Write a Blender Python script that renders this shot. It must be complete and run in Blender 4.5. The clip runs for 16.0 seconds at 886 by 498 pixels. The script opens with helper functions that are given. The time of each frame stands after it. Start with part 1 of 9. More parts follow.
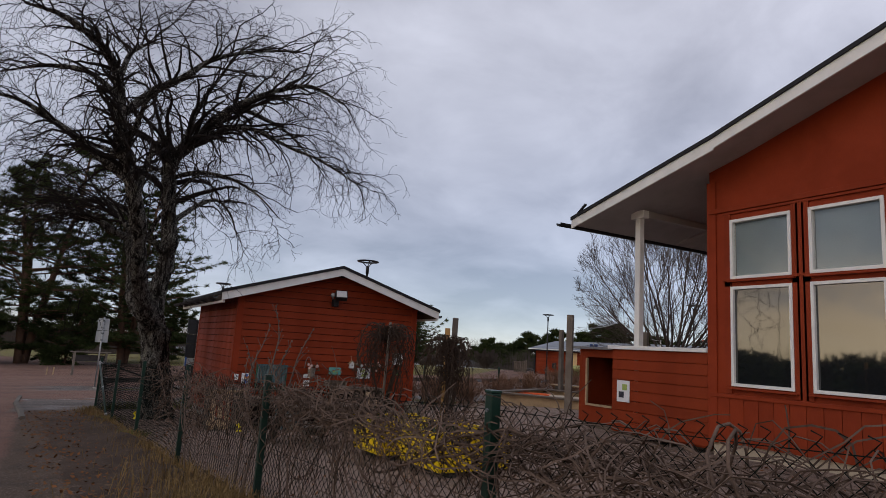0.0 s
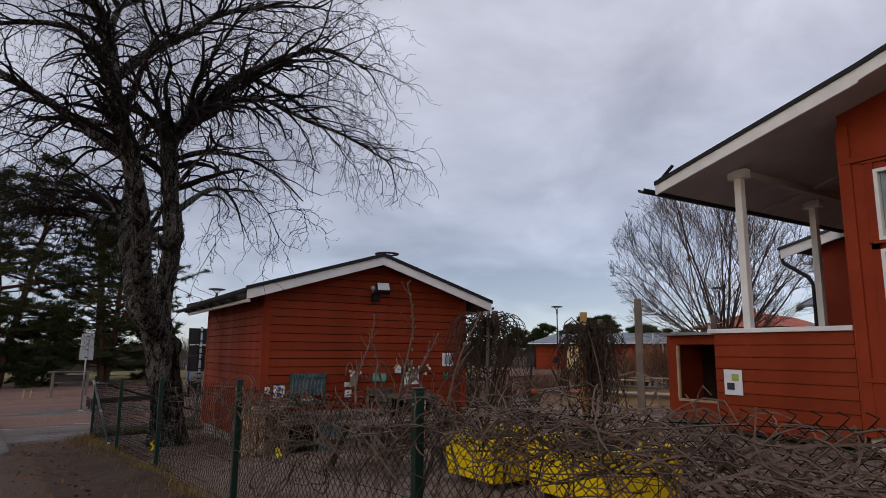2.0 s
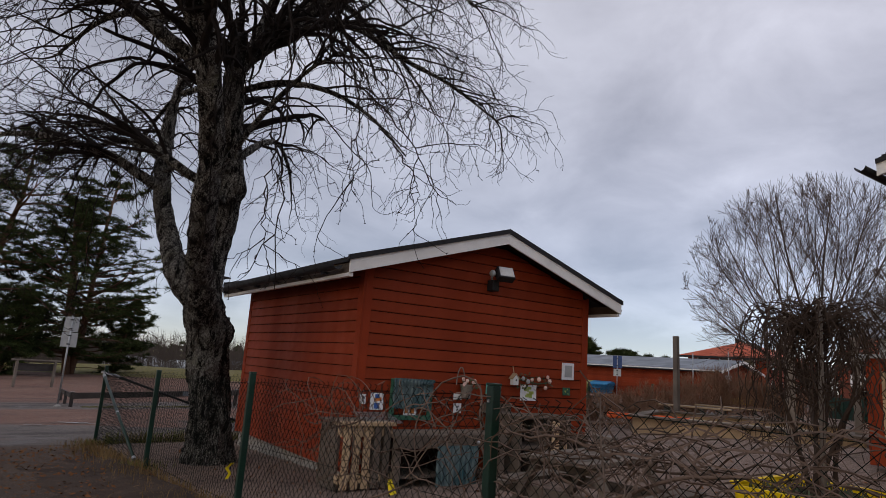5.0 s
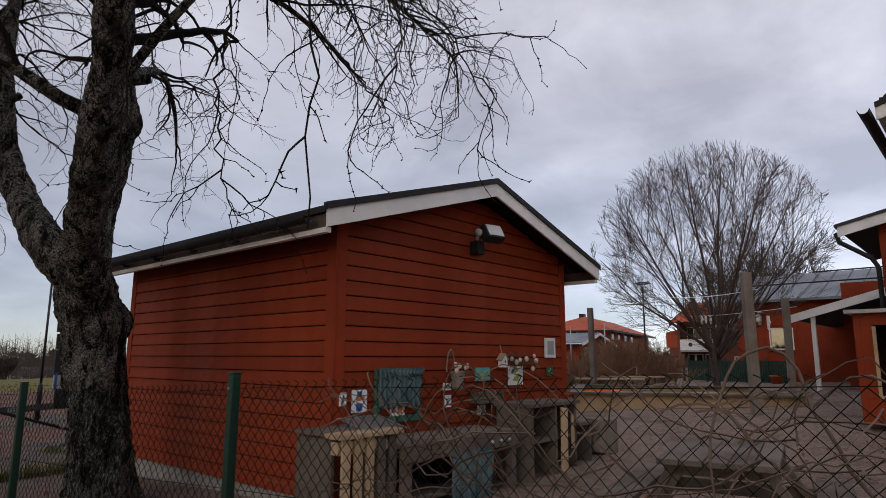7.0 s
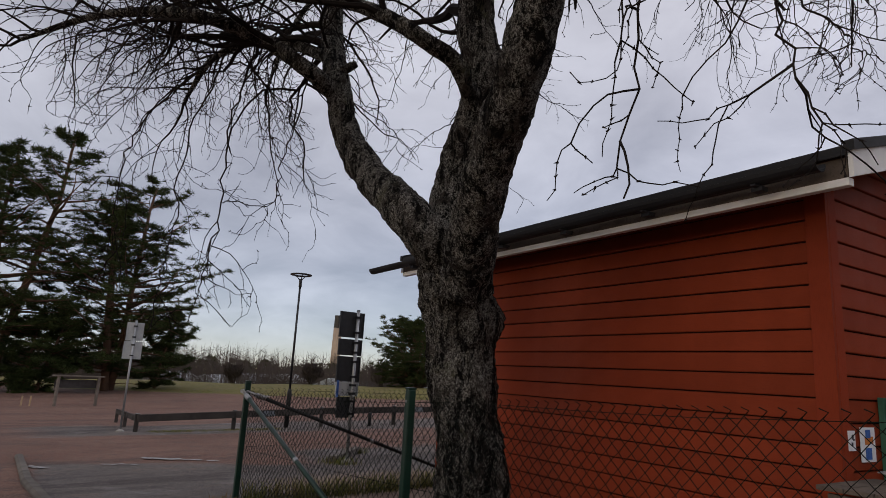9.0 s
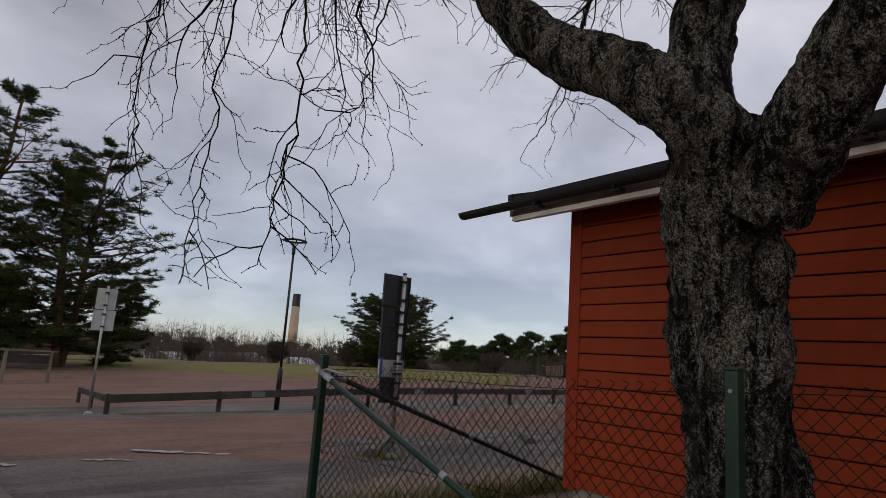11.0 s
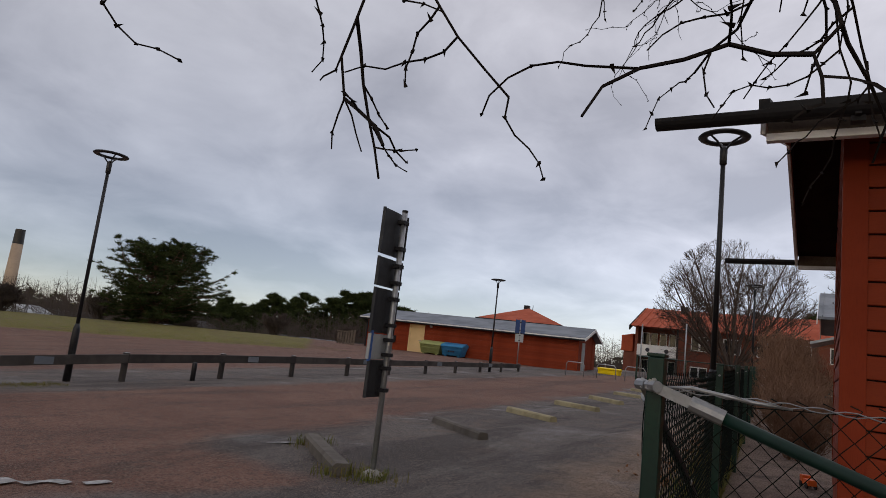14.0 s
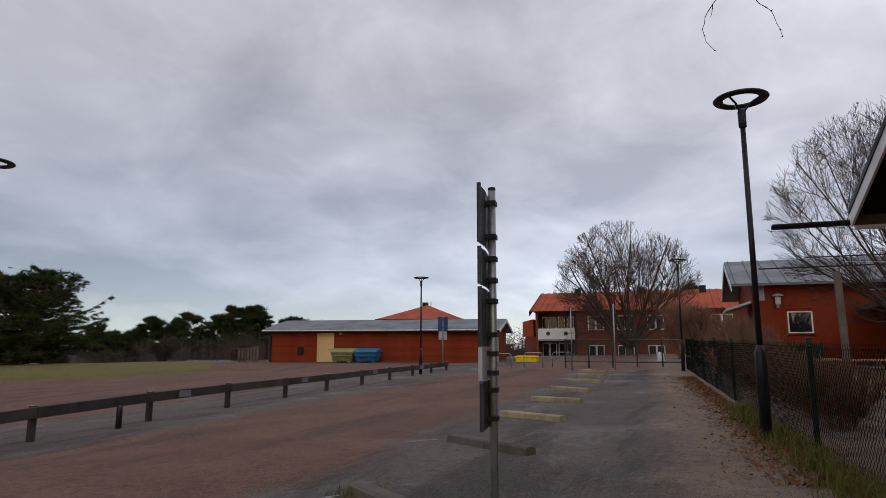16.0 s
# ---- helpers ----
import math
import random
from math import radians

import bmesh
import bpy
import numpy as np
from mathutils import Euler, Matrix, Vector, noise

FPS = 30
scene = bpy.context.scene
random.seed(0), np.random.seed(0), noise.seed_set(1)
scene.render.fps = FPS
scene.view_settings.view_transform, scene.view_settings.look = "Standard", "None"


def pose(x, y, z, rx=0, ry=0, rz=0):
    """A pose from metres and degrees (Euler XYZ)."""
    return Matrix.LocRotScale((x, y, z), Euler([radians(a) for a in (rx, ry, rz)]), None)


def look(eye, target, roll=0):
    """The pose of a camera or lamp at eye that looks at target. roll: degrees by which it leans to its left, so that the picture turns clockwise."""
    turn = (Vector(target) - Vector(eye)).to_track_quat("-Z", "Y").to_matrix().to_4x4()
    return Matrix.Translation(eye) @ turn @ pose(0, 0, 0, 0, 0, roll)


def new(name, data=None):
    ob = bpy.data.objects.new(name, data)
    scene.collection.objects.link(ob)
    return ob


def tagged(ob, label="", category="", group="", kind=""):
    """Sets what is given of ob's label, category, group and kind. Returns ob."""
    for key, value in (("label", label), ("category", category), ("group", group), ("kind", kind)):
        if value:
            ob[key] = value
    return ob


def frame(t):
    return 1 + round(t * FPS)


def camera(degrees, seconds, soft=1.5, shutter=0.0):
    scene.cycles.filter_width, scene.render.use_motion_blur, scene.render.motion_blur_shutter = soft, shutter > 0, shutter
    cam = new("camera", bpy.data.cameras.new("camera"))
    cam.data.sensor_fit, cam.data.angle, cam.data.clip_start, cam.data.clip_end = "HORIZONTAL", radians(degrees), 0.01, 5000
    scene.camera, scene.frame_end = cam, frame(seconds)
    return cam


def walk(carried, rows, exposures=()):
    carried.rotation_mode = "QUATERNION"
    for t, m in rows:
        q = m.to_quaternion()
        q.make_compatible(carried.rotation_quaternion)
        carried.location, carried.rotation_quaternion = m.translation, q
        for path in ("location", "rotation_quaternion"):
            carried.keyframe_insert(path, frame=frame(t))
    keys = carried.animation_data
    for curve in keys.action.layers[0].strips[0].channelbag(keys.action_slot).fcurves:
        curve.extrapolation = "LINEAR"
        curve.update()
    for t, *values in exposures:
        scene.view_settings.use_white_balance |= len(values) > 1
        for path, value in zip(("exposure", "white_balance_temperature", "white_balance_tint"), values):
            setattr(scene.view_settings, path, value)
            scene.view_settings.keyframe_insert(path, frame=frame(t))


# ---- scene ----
cam = camera(70.61, 16.0, soft=0.6)
ROWS = [
    (0.0, -2.726, -13.274, 1.996, -29.92, 9.20, -3.49),
    (0.5, -2.819, -12.707, 1.998, -28.56, 9.25, -1.50),
    (1.0, -2.800, -12.009, 1.974, -30.40, 8.95, -2.04),
    (1.5, -2.934, -11.450, 1.929, -29.33, 9.22, -1.03),
    (2.0, -3.015, -10.756, 1.893, -31.59, 9.28, -0.49),
    (2.5, -3.168, -10.178, 1.847, -29.13, 9.94, -0.88),
    (3.0, -3.245, -9.524, 1.802, -33.22, 11.69, -0.44),
    (3.5, -3.436, -8.909, 1.742, -30.69, 12.44, -1.67),
    (4.0, -3.478, -8.282, 1.739, -33.76, 11.29, 0.81),
    (4.5, -3.616, -7.692, 1.709, -32.11, 10.69, -3.53),
    (7.0, -3.691, -4.625, 1.591, -48.38, 9.87, -0.19),
    (7.5, -3.770, -3.796, 1.538, -42.66, 10.14, -6.02),
    (8.0, -3.910, -3.158, 1.507, -37.12, 11.10, -4.06),
    (8.5, -3.934, -2.413, 1.495, -33.61, 9.52, -4.39),
    (9.0, -4.165, -1.995, 1.467, -32.75, 11.42, -3.12),
    (9.5, -4.260, -1.505, 1.421, -34.73, 10.77, -1.76),
    (12.0, -4.449, 1.983, 1.275, -39.54, 10.52, -6.44),
    (12.5, -4.471, 2.634, 1.248, -45.76, 11.22, -4.40),
    (13.0, -4.480, 3.311, 1.236, -48.11, 9.72, -8.27),
    (13.5, -4.515, 3.923, 1.243, -52.49, 10.03, -3.94),
    (14.0, -4.464, 4.545, 1.242, -58.54, 8.58, -6.53),
    (14.5, -4.410, 5.117, 1.266, -63.93, 9.11, -2.06),
    (15.0, -4.268, 5.691, 1.234, -68.91, 7.14, -2.36),
    (15.5, -4.313, 6.247, 1.243, -69.39, 9.08, -1.70),
    (16.0, -4.110, 6.817, 1.238, -68.52, 9.18, -0.14),
]
walk(cam, [(t, pose(x, y, z, 90 + pitch, roll, yaw)) for t, x, y, z, yaw, pitch, roll in ROWS], [(0.0, 0.18, 6850, 13), (9.5, 0.2, 7150, 13), (12.0, 0.1, 7200, 12), (16.0, 0.03, 7250, 12)])

# ---- world and sun: an overcast winter afternoon with a paler, warmer sky low in the west ----
SUN_AZ, SUN_EL = 250.0, 14.0  # degrees, compass-like: 0 is +y, clockwise


def make_world():
    w = bpy.data.worlds.new("sky")
    w.use_nodes = True
    scene.world = w
    nt = w.node_tree
    nt.nodes.clear()
    N, L = nt.nodes.new, nt.links.new

    def math_node(op, a, b=None, c=None):
        n = N("ShaderNodeMath")
        n.operation = op
        for i, val in enumerate((a, b, c)):
            if val is None:
                continue
            if isinstance(val, (int, float)):
                n.inputs[i].default_value = val
            else:
                L(val, n.inputs[i])
        return n.outputs[0]

    tc = N("ShaderNodeTexCoord")
    sep = N("ShaderNodeSeparateXYZ")
    L(tc.outputs["Generated"], sep.inputs[0])
    up = math_node("MAXIMUM", sep.outputs[2], 0.0)
    # cloud deck: the direction laid out on a flat layer above
    den = math_node("ADD", up, 0.28)
    com = N("ShaderNodeCombineXYZ")
    L(math_node("DIVIDE", sep.outputs[0], den), com.inputs[0])
    L(math_node("DIVIDE", sep.outputs[1], den), com.inputs[1])
    com.inputs[2].default_value = 1.7

    def cloud(scale, detail, rough, warp):
        n = N("ShaderNodeTexNoise")
        n.inputs["Scale"].default_value = scale
        n.inputs["Detail"].default_value = detail
        n.inputs["Roughness"].default_value = rough
        n.inputs["Distortion"].default_value = warp
        L(com.outputs[0], n.inputs["Vector"])
        return n.outputs["Fac"]

    big = cloud(0.85, 3.0, 0.5, 0.4)
    fine = cloud(2.9, 8.0, 0.56, 0.35)
    mix = math_node("ADD", math_node("MULTIPLY", big, 0.66), math_node("MULTIPLY", fine, 0.34))
    ramp = N("ShaderNodeValToRGB")
    L(mix, ramp.inputs[0])
    e = ramp.color_ramp.elements
    e[0].position, e[0].color = 0.38, (0.27, 0.276, 0.315, 1)
    e[1].position, e[1].color = 0.66, (0.66, 0.695, 0.8, 1)
    m = e.new(0.5)
    m.color = (0.42, 0.435, 0.5, 1)
    # brighter overhead than at the skyline
    lift = math_node("ADD", math_node("MULTIPLY_ADD", up, 0.22, 0.78), math_node("MULTIPLY", math_node("POWER", up, 3.0), 1.7))
    # thinner cloud towards the east
    east = math_node("ADD", math_node("MULTIPLY", sep.outputs[0], math.sin(math.radians(110))), math_node("MULTIPLY", sep.outputs[1], math.cos(math.radians(110))))
    thin = N("ShaderNodeMapRange")
    thin.interpolation_type = "SMOOTHSTEP"
    L(east, thin.inputs[0])
    thin.inputs[1].default_value, thin.inputs[2].default_value = 0.25, 0.97
    thin.inputs[3].default_value, thin.inputs[4].default_value = 0.77, 1.5
    lift = math_node("MULTIPLY", lift, thin.outputs[0])
    scaled = N("ShaderNodeVectorMath")
    scaled.operation = "SCALE"
    L(ramp.outputs[0], scaled.inputs[0])
    L(lift, scaled.inputs["Scale"])
    # the break in the clouds low in the west
    az = math.radians(SUN_AZ)
    dot = math_node("ADD", math_node("MULTIPLY", sep.outputs[0], math.sin(az)), math_node("MULTIPLY", sep.outputs[1], math.cos(az)))
    side = N("ShaderNodeMapRange")
    side.interpolation_type = "SMOOTHSTEP"
    L(dot, side.inputs[0])
    side.inputs[1].default_value, side.inputs[2].default_value = 0.1, 0.95
    low = N("ShaderNodeMapRange")
    low.interpolation_type = "SMOOTHSTEP"
    L(math_node("ADD", sep.outputs[2], math_node("MULTIPLY", math_node("SUBTRACT", fine, 0.5), 0.22)), low.inputs[0])
    low.inputs[1].default_value, low.inputs[2].default_value = 0.2, 0.06
    glow = math_node("MULTIPLY", side.outputs[0], low.outputs[0])
    warm = N("ShaderNodeVectorMath")
    warm.operation = "SCALE"
    warm.inputs[0].default_value = (1.9, 1.35, 0.6)
    L(glow, warm.inputs["Scale"])
    add = N("ShaderNodeVectorMath")
    L(scaled.outputs[0], add.inputs[0])
    L(warm.outputs[0], add.inputs[1])
    sky = N("ShaderNodeTexSky")
    sky.sky_type = "NISHITA"
    sky.sun_disc = False
    sky.sun_elevation, sky.sun_rotation = math.radians(SUN_EL + 14), az
    sky.dust_density, sky.air_density = 0.1, 0.6
    skys = N("ShaderNodeVectorMath")
    skys.operation = "SCALE"
    L(sky.outputs[0], skys.inputs[0])
    skys.inputs["Scale"].default_value = 0.045
    add2 = N("ShaderNodeVectorMath")
    L(add.outputs[0], add2.inputs[0])
    L(skys.outputs[0], add2.inputs[1])
    bg = N("ShaderNodeBackground")
    L(add2.outputs[0], bg.inputs["Color"])
    bg.inputs["Strength"].default_value = 0.95
    out = N("ShaderNodeOutputWorld")
    L(bg.outputs[0], out.inputs[0])


make_world()
sun_data = bpy.data.lights.new("sun", "SUN")
sun_data.energy, sun_data.angle, sun_data.color = 0.32, radians(25), (1.0, 0.9, 0.76)
sun = new("sun", sun_data)
_az, _el = radians(SUN_AZ), radians(SUN_EL + 14)
sun.matrix_world = look((0, 0, 30), (-math.sin(_az) * math.cos(_el), -math.cos(_az) * math.cos(_el), 30 - math.sin(_el)))

# ---- mesh and object helpers ----
class Shape:
    """Vertices and faces of one mesh, gathered piece by piece."""

    def __init__(self):
        self.v, self.f = [], []

    def add(self, verts, faces):
        o = len(self.v)
        self.v.extend([tuple(p) for p in verts])
        self.f.extend([tuple(i + o for i in q) for q in faces])
        return self

    def box(self, a, b, m=None):
        (x0, y0, z0), (x1, y1, z1) = a, b
        vs = [(x0, y0, z0), (x1, y0, z0), (x1, y1, z0), (x0, y1, z0), (x0, y0, z1), (x1, y0, z1), (x1, y1, z1), (x0, y1, z1)]
        if m is not None:
            vs = [m @ Vector(p) for p in vs]
        return self.add(vs, [(0, 3, 2, 1), (4, 5, 6, 7), (0, 1, 5, 4), (1, 2, 6, 5), (2, 3, 7, 6), (3, 0, 4, 7)])

    def bar(self, p, q, w, h, up=(0, 0, 1)):
        """A square bar from p to q."""
        p, q = Vector(p), Vector(q)
        d = (q - p).normalized()
        s = d.cross(Vector(up))
        s = s.normalized() if s.length > 1e-4 else Vector((1, 0, 0))
        u = s.cross(d)
        vs = [c + s * a * w / 2 + u * b * h / 2 for c in (p, q) for a, b in ((-1, -1), (1, -1), (1, 1), (-1, 1))]
        return self.add(vs, [(3, 2, 1, 0), (4, 5, 6, 7), (0, 1, 5, 4), (1, 2, 6, 5), (2, 3, 7, 6), (3, 0, 4, 7)])

    def tube(self, pts, radii, n=6, caps=True):
        pts = [Vector(p) for p in pts]
        if not hasattr(radii, "__len__"):
            radii = [radii] * len(pts)
        o, ref = len(self.v), None
        last = len(pts) - 1
        for i, p in enumerate(pts):
            d = (pts[min(i + 1, last)] - pts[max(i - 1, 0)])
            d = d.normalized() if d.length > 1e-9 else Vector((0, 0, 1))
            if ref is None:
                ref = d.orthogonal().normalized()
            else:
                ref = ref - d * ref.dot(d)
                ref = ref.normalized() if ref.length > 1e-6 else d.orthogonal().normalized()
            s = d.cross(ref)
            for k in range(n):
                a = 2 * math.pi * k / n
                self.v.append(tuple(p + ref * (math.cos(a) * radii[i]) + s * (math.sin(a) * radii[i])))
        for i in range(last):
            for k in range(n):
                a, b = o + i * n + k, o + i * n + (k + 1) % n
                self.f.append((a, b, b + n, a + n))
        if caps:
            self.f.append(tuple(o + k for k in reversed(range(n))))
            self.f.append(tuple(o + last * n + k for k in range(n)))
        return self

    def prism(self, poly, vec):
        vec = Vector(vec)
        n = len(poly)
        vs = [Vector(p) for p in poly] + [Vector(p) + vec for p in poly]
        return self.add(vs, [tuple(reversed(range(n))), tuple(range(n, 2 * n))] + [(i, (i + 1) % n, n + (i + 1) % n, n + i) for i in range(n)])

    def lathe(self, profile, n=16, at=(0, 0, 0)):
        """Profile of (radius, z), turned about an upright line."""
        o = len(self.v)
        for r, z in profile:
            for k in range(n):
                a = 2 * math.pi * k / n
                self.v.append((at[0] + r * math.cos(a), at[1] + r * math.sin(a), at[2] + z))
        for i in range(len(profile) - 1):
            for k in range(n):
                a, b = o + i * n + k, o + i * n + (k + 1) % n
                self.f.append((a, b, b + n, a + n))
        self.f.append(tuple(o + k for k in reversed(range(n))))
        self.f.append(tuple(o + (len(profile) - 1) * n + k for k in range(n)))
        return self

    def ball(self, c, r, n=8, m=5, squash=1.0):
        return self.lathe([(max(r * math.sin(math.pi * i / m), r * 0.02), -r * squash * math.cos(math.pi * i / m)) for i in range(m + 1)], n, c)

    def mesh(self, name, mat, smooth=False):
        me = bpy.data.meshes.new(name)
        me.from_pydata(self.v, [], self.f)
        me.materials.append(mat)
        if smooth:
            me.polygons.foreach_set("use_smooth", [True] * len(me.polygons))
        return me


def finish(ob, bevel, smooth):
    if bevel:
        mod = ob.modifiers.new("edge", "BEVEL")
        mod.width, mod.segments, mod.limit_method, mod.angle_limit = bevel, 2, "ANGLE", radians(40)
    return ob


def part(name, shape, mat, parent, label="", bevel=0.0, smooth=False, m=None):
    ob = new(name, shape.mesh(name, mat, smooth) if isinstance(shape, Shape) else shape)
    ob.parent = parent
    if m is not None:
        ob.matrix_basis = m
    if label:
        ob["label"] = label
    return finish(ob, bevel, smooth)


def thing(name, at, label, category, group="", kind="", rz=0.0, rx=0.0, ry=0.0):
    ob = new(name)
    ob.empty_display_size = 0.2
    ob.matrix_basis = pose(*at, rx, ry, rz)
    return tagged(ob, label, category, group, kind)


def solo(name, shape, mat, at, label, category, group="", kind="", rz=0.0, bevel=0.0, smooth=False, rx=0.0, ry=0.0):
    ob = new(name, shape.mesh(name, mat, smooth))
    ob.matrix_basis = pose(*at, rx, ry, rz)
    tagged(ob, label, category, group, kind)
    return finish(ob, bevel, smooth)


def spline(ctrl, per=6):
    """Catmull-Rom through the given points (any dimension)."""
    P = [np.array(p, float) for p in ctrl]
    P = [2 * P[0] - P[1]] + P + [2 * P[-1] - P[-2]]
    out = []
    for i in range(1, len(P) - 2):
        for k in range(per):
            t = k / per
            out.append(0.5 * (2 * P[i] + (P[i + 1] - P[i - 1]) * t + (2 * P[i - 1] - 5 * P[i] + 4 * P[i + 1] - P[i + 2]) * t * t + (3 * P[i] - P[i - 1] - 3 * P[i + 1] + P[i + 2]) * t ** 3))
    out.append(P[-2])
    return out


def gz(x, y):
    """The height of the ground: a gentle slope, level far out, falling away behind the lawn."""
    xs = x if x < 26 else 26 + 8 * math.tanh((x - 26) / 8)
    xs = xs if xs > -12 else -12 + 6 * math.tanh((xs + 12) / 6)
    ys = y if y < 30 else 30 + 10 * math.tanh((y - 30) / 10)
    ys = ys if ys > -20 else -20 + 8 * math.tanh((ys + 20) / 8)
    z = 0.231 + 0.018 * xs - 0.0419 * ys + 0.00058 * max(xs, 0.0) * ys
    ease = lambda v: min(max(v, 0.0), 1.0) ** 2 * (3 - 2 * min(max(v, 0.0), 1.0))
    z += 0.26 * ease((x - 1.5) / 6) * ease((20 - x) / 6) * ease((5 - y) / 4) * ease((y + 6) / 4)  # the yard swells round the sand pit
    u = (y + 0.95 * x - 61.0) / 1.38  # metres behind the lawn's near edge
    if u > 0:
        z += 0.35 * (1 - math.exp(-u / 6))
        if u > 14:
            z -= 5.0 * (1 - math.exp(-((u - 14) / 30) ** 2))
    return z


# ---- materials ----
def shader(name):
    m = bpy.data.materials.new(name)
    m.use_nodes = True
    nt = m.node_tree
    b = nt.nodes["Principled BSDF"]
    return m, nt, b


def noise_node(nt, vec, scale, detail=4.0, rough=0.55, warp=0.0):
    n = nt.nodes.new("ShaderNodeTexNoise")
    n.inputs["Scale"].default_value, n.inputs["Detail"].default_value = scale, detail
    n.inputs["Roughness"].default_value, n.inputs["Distortion"].default_value = rough, warp
    nt.links.new(vec, n.inputs["Vector"])
    return n.outputs["Fac"]


def mixed(nt, fac, a, b, blend="MIX"):
    n = nt.nodes.new("ShaderNodeMix")
    n.data_type, n.blend_type = "RGBA", blend
    for sock, val in ((n.inputs[0], fac), (n.inputs[6], a), (n.inputs[7], b)):
        if isinstance(val, (int, float)):
            sock.default_value = val
        elif isinstance(val, tuple):
            sock.default_value = (*val[:3], 1.0)
        else:
            nt.links.new(val, sock)
    return n.outputs[2]


def ranged(nt, val, a, b, c=0.0, d=1.0, smooth=True):
    n = nt.nodes.new("ShaderNodeMapRange")
    n.interpolation_type = "SMOOTHSTEP" if smooth else "LINEAR"
    nt.links.new(val, n.inputs[0])
    for i, v in enumerate((a, b, c, d)):
        n.inputs[i + 1].default_value = v
    return n.outputs[0]


def calc(nt, op, a, b=None, c=None):
    n = nt.nodes.new("ShaderNodeMath")
    n.operation = op
    for i, v in enumerate((a, b, c)):
        if v is None:
            continue
        if isinstance(v, (int, float)):
            n.inputs[i].default_value = v
        else:
            nt.links.new(v, n.inputs[i])
    return n.outputs[0]


def coords(nt, stretch=(1, 1, 1)):
    tc = nt.nodes.new("ShaderNodeTexCoord")
    mp = nt.nodes.new("ShaderNodeMapping")
    mp.inputs["Scale"].default_value = stretch
    nt.links.new(tc.outputs["Object"], mp.inputs[0])
    return mp.outputs[0]


def bumped(nt, bsdf, height, strength, distance):
    n = nt.nodes.new("ShaderNodeBump")
    n.inputs["Strength"].default_value, n.inputs["Distance"].default_value = strength, distance
    nt.links.new(height, n.inputs["Height"])
    nt.links.new(n.outputs[0], bsdf.inputs["Normal"])


def surface(name, base, dark, rough=0.6, metal=0.0, big=1.5, fine=30.0, stretch=(1, 1, 1), bump=0.25, depth=0.004, piece=0.12, spots=None, amount=0.55, spec=0.25):
    """A surface of two tones with stains at one scale and grain at another; pieces differ a little from one another."""
    m, nt, b = shader(name)
    vec = coords(nt, stretch)
    plain = coords(nt)
    large = noise_node(nt, plain, big, 4, 0.6, 0.3)
    grain = noise_node(nt, vec, fine, 6, 0.65)
    col = mixed(nt, calc(nt, "MULTIPLY", ranged(nt, large, 0.35, 0.7), amount), base, dark)
    col = mixed(nt, calc(nt, "MULTIPLY", ranged(nt, grain, 0.45, 0.75), amount), col, dark)
    if spots:
        colour, size, share = spots
        s = noise_node(nt, plain, size, 5, 0.7, 0.4)
        col = mixed(nt, ranged(nt, s, 1 - share, 1 - share + 0.08), col, colour)
    if piece:
        info = nt.nodes.new("ShaderNodeObjectInfo")
        hsv = nt.nodes.new("ShaderNodeHueSaturation")
        nt.links.new(ranged(nt, info.outputs["Random"], 0, 1, 1 - piece, 1 + piece, False), hsv.inputs["Value"])
        nt.links.new(col, hsv.inputs["Color"])
        col = hsv.outputs[0]
    nt.links.new(col, b.inputs["Base Color"])
    nt.links.new(ranged(nt, large, 0.3, 0.7, max(rough - 0.1, 0.05), min(rough + 0.12, 1.0)), b.inputs["Roughness"])
    b.inputs["Metallic"].default_value = metal
    b.inputs["Specular IOR Level"].default_value = spec
    if bump:
        bumped(nt, b, grain, bump, depth)
    return m


H = (3, 3, 40)  # grain lying level
U = (30, 30, 2)  # grain standing upright
RED = surface("red_wood_paint", (0.245, 0.037, 0.011), (0.165, 0.024, 0.008), 0.62, 0, 1.2, 8, H, 0.35, 0.003, 0.1, ((0.3, 0.048, 0.022), 9.0, 0.27), spec=0.15)
RED_UP = surface("red_upright_paint", (0.265, 0.038, 0.012), (0.175, 0.025, 0.009), 0.62, 0, 1.0, 8, U, 0.3, 0.003, 0.1, ((0.29, 0.045, 0.02), 7.0, 0.25), spec=0.15)
WHITE = surface("white_paint", (0.8, 0.8, 0.79), (0.58, 0.585, 0.57), 0.45, 0, 2.0, 18, H, 0.15, 0.002, 0.03, ((0.42, 0.42, 0.38), 6.0, 0.24), 0.45, spec=0.4)
SOFFIT = surface("soffit_paint", (0.46, 0.44, 0.435), (0.33, 0.31, 0.3), 0.6, 0, 1.4, 12, H, 0.2, 0.003, 0.04)
BLACK_METAL = surface("black_sheet_metal", (0.012, 0.012, 0.014), (0.024, 0.024, 0.026), 0.6, 0.0, 2.0, 40, (1, 1, 1), 0.1, 0.002, 0.1)
GREY_METAL = surface("galvanised_metal", (0.36, 0.37, 0.38), (0.22, 0.23, 0.235), 0.45, 0.75, 5.0, 60, (1, 1, 1), 0.15, 0.001, 0.06)
SIGN_BACK = surface("grey_sign_back", (0.05, 0.053, 0.057), (0.03, 0.032, 0.035), 0.5, 0.35, 3.0, 45, (1, 1, 1), 0.1, 0.001, 0.05)
SIGN_PALE = surface("pale_sign_back", (0.42, 0.45, 0.46), (0.28, 0.3, 0.31), 0.5, 0.2, 3.0, 45, (1, 1, 1), 0.1, 0.001, 0.05)
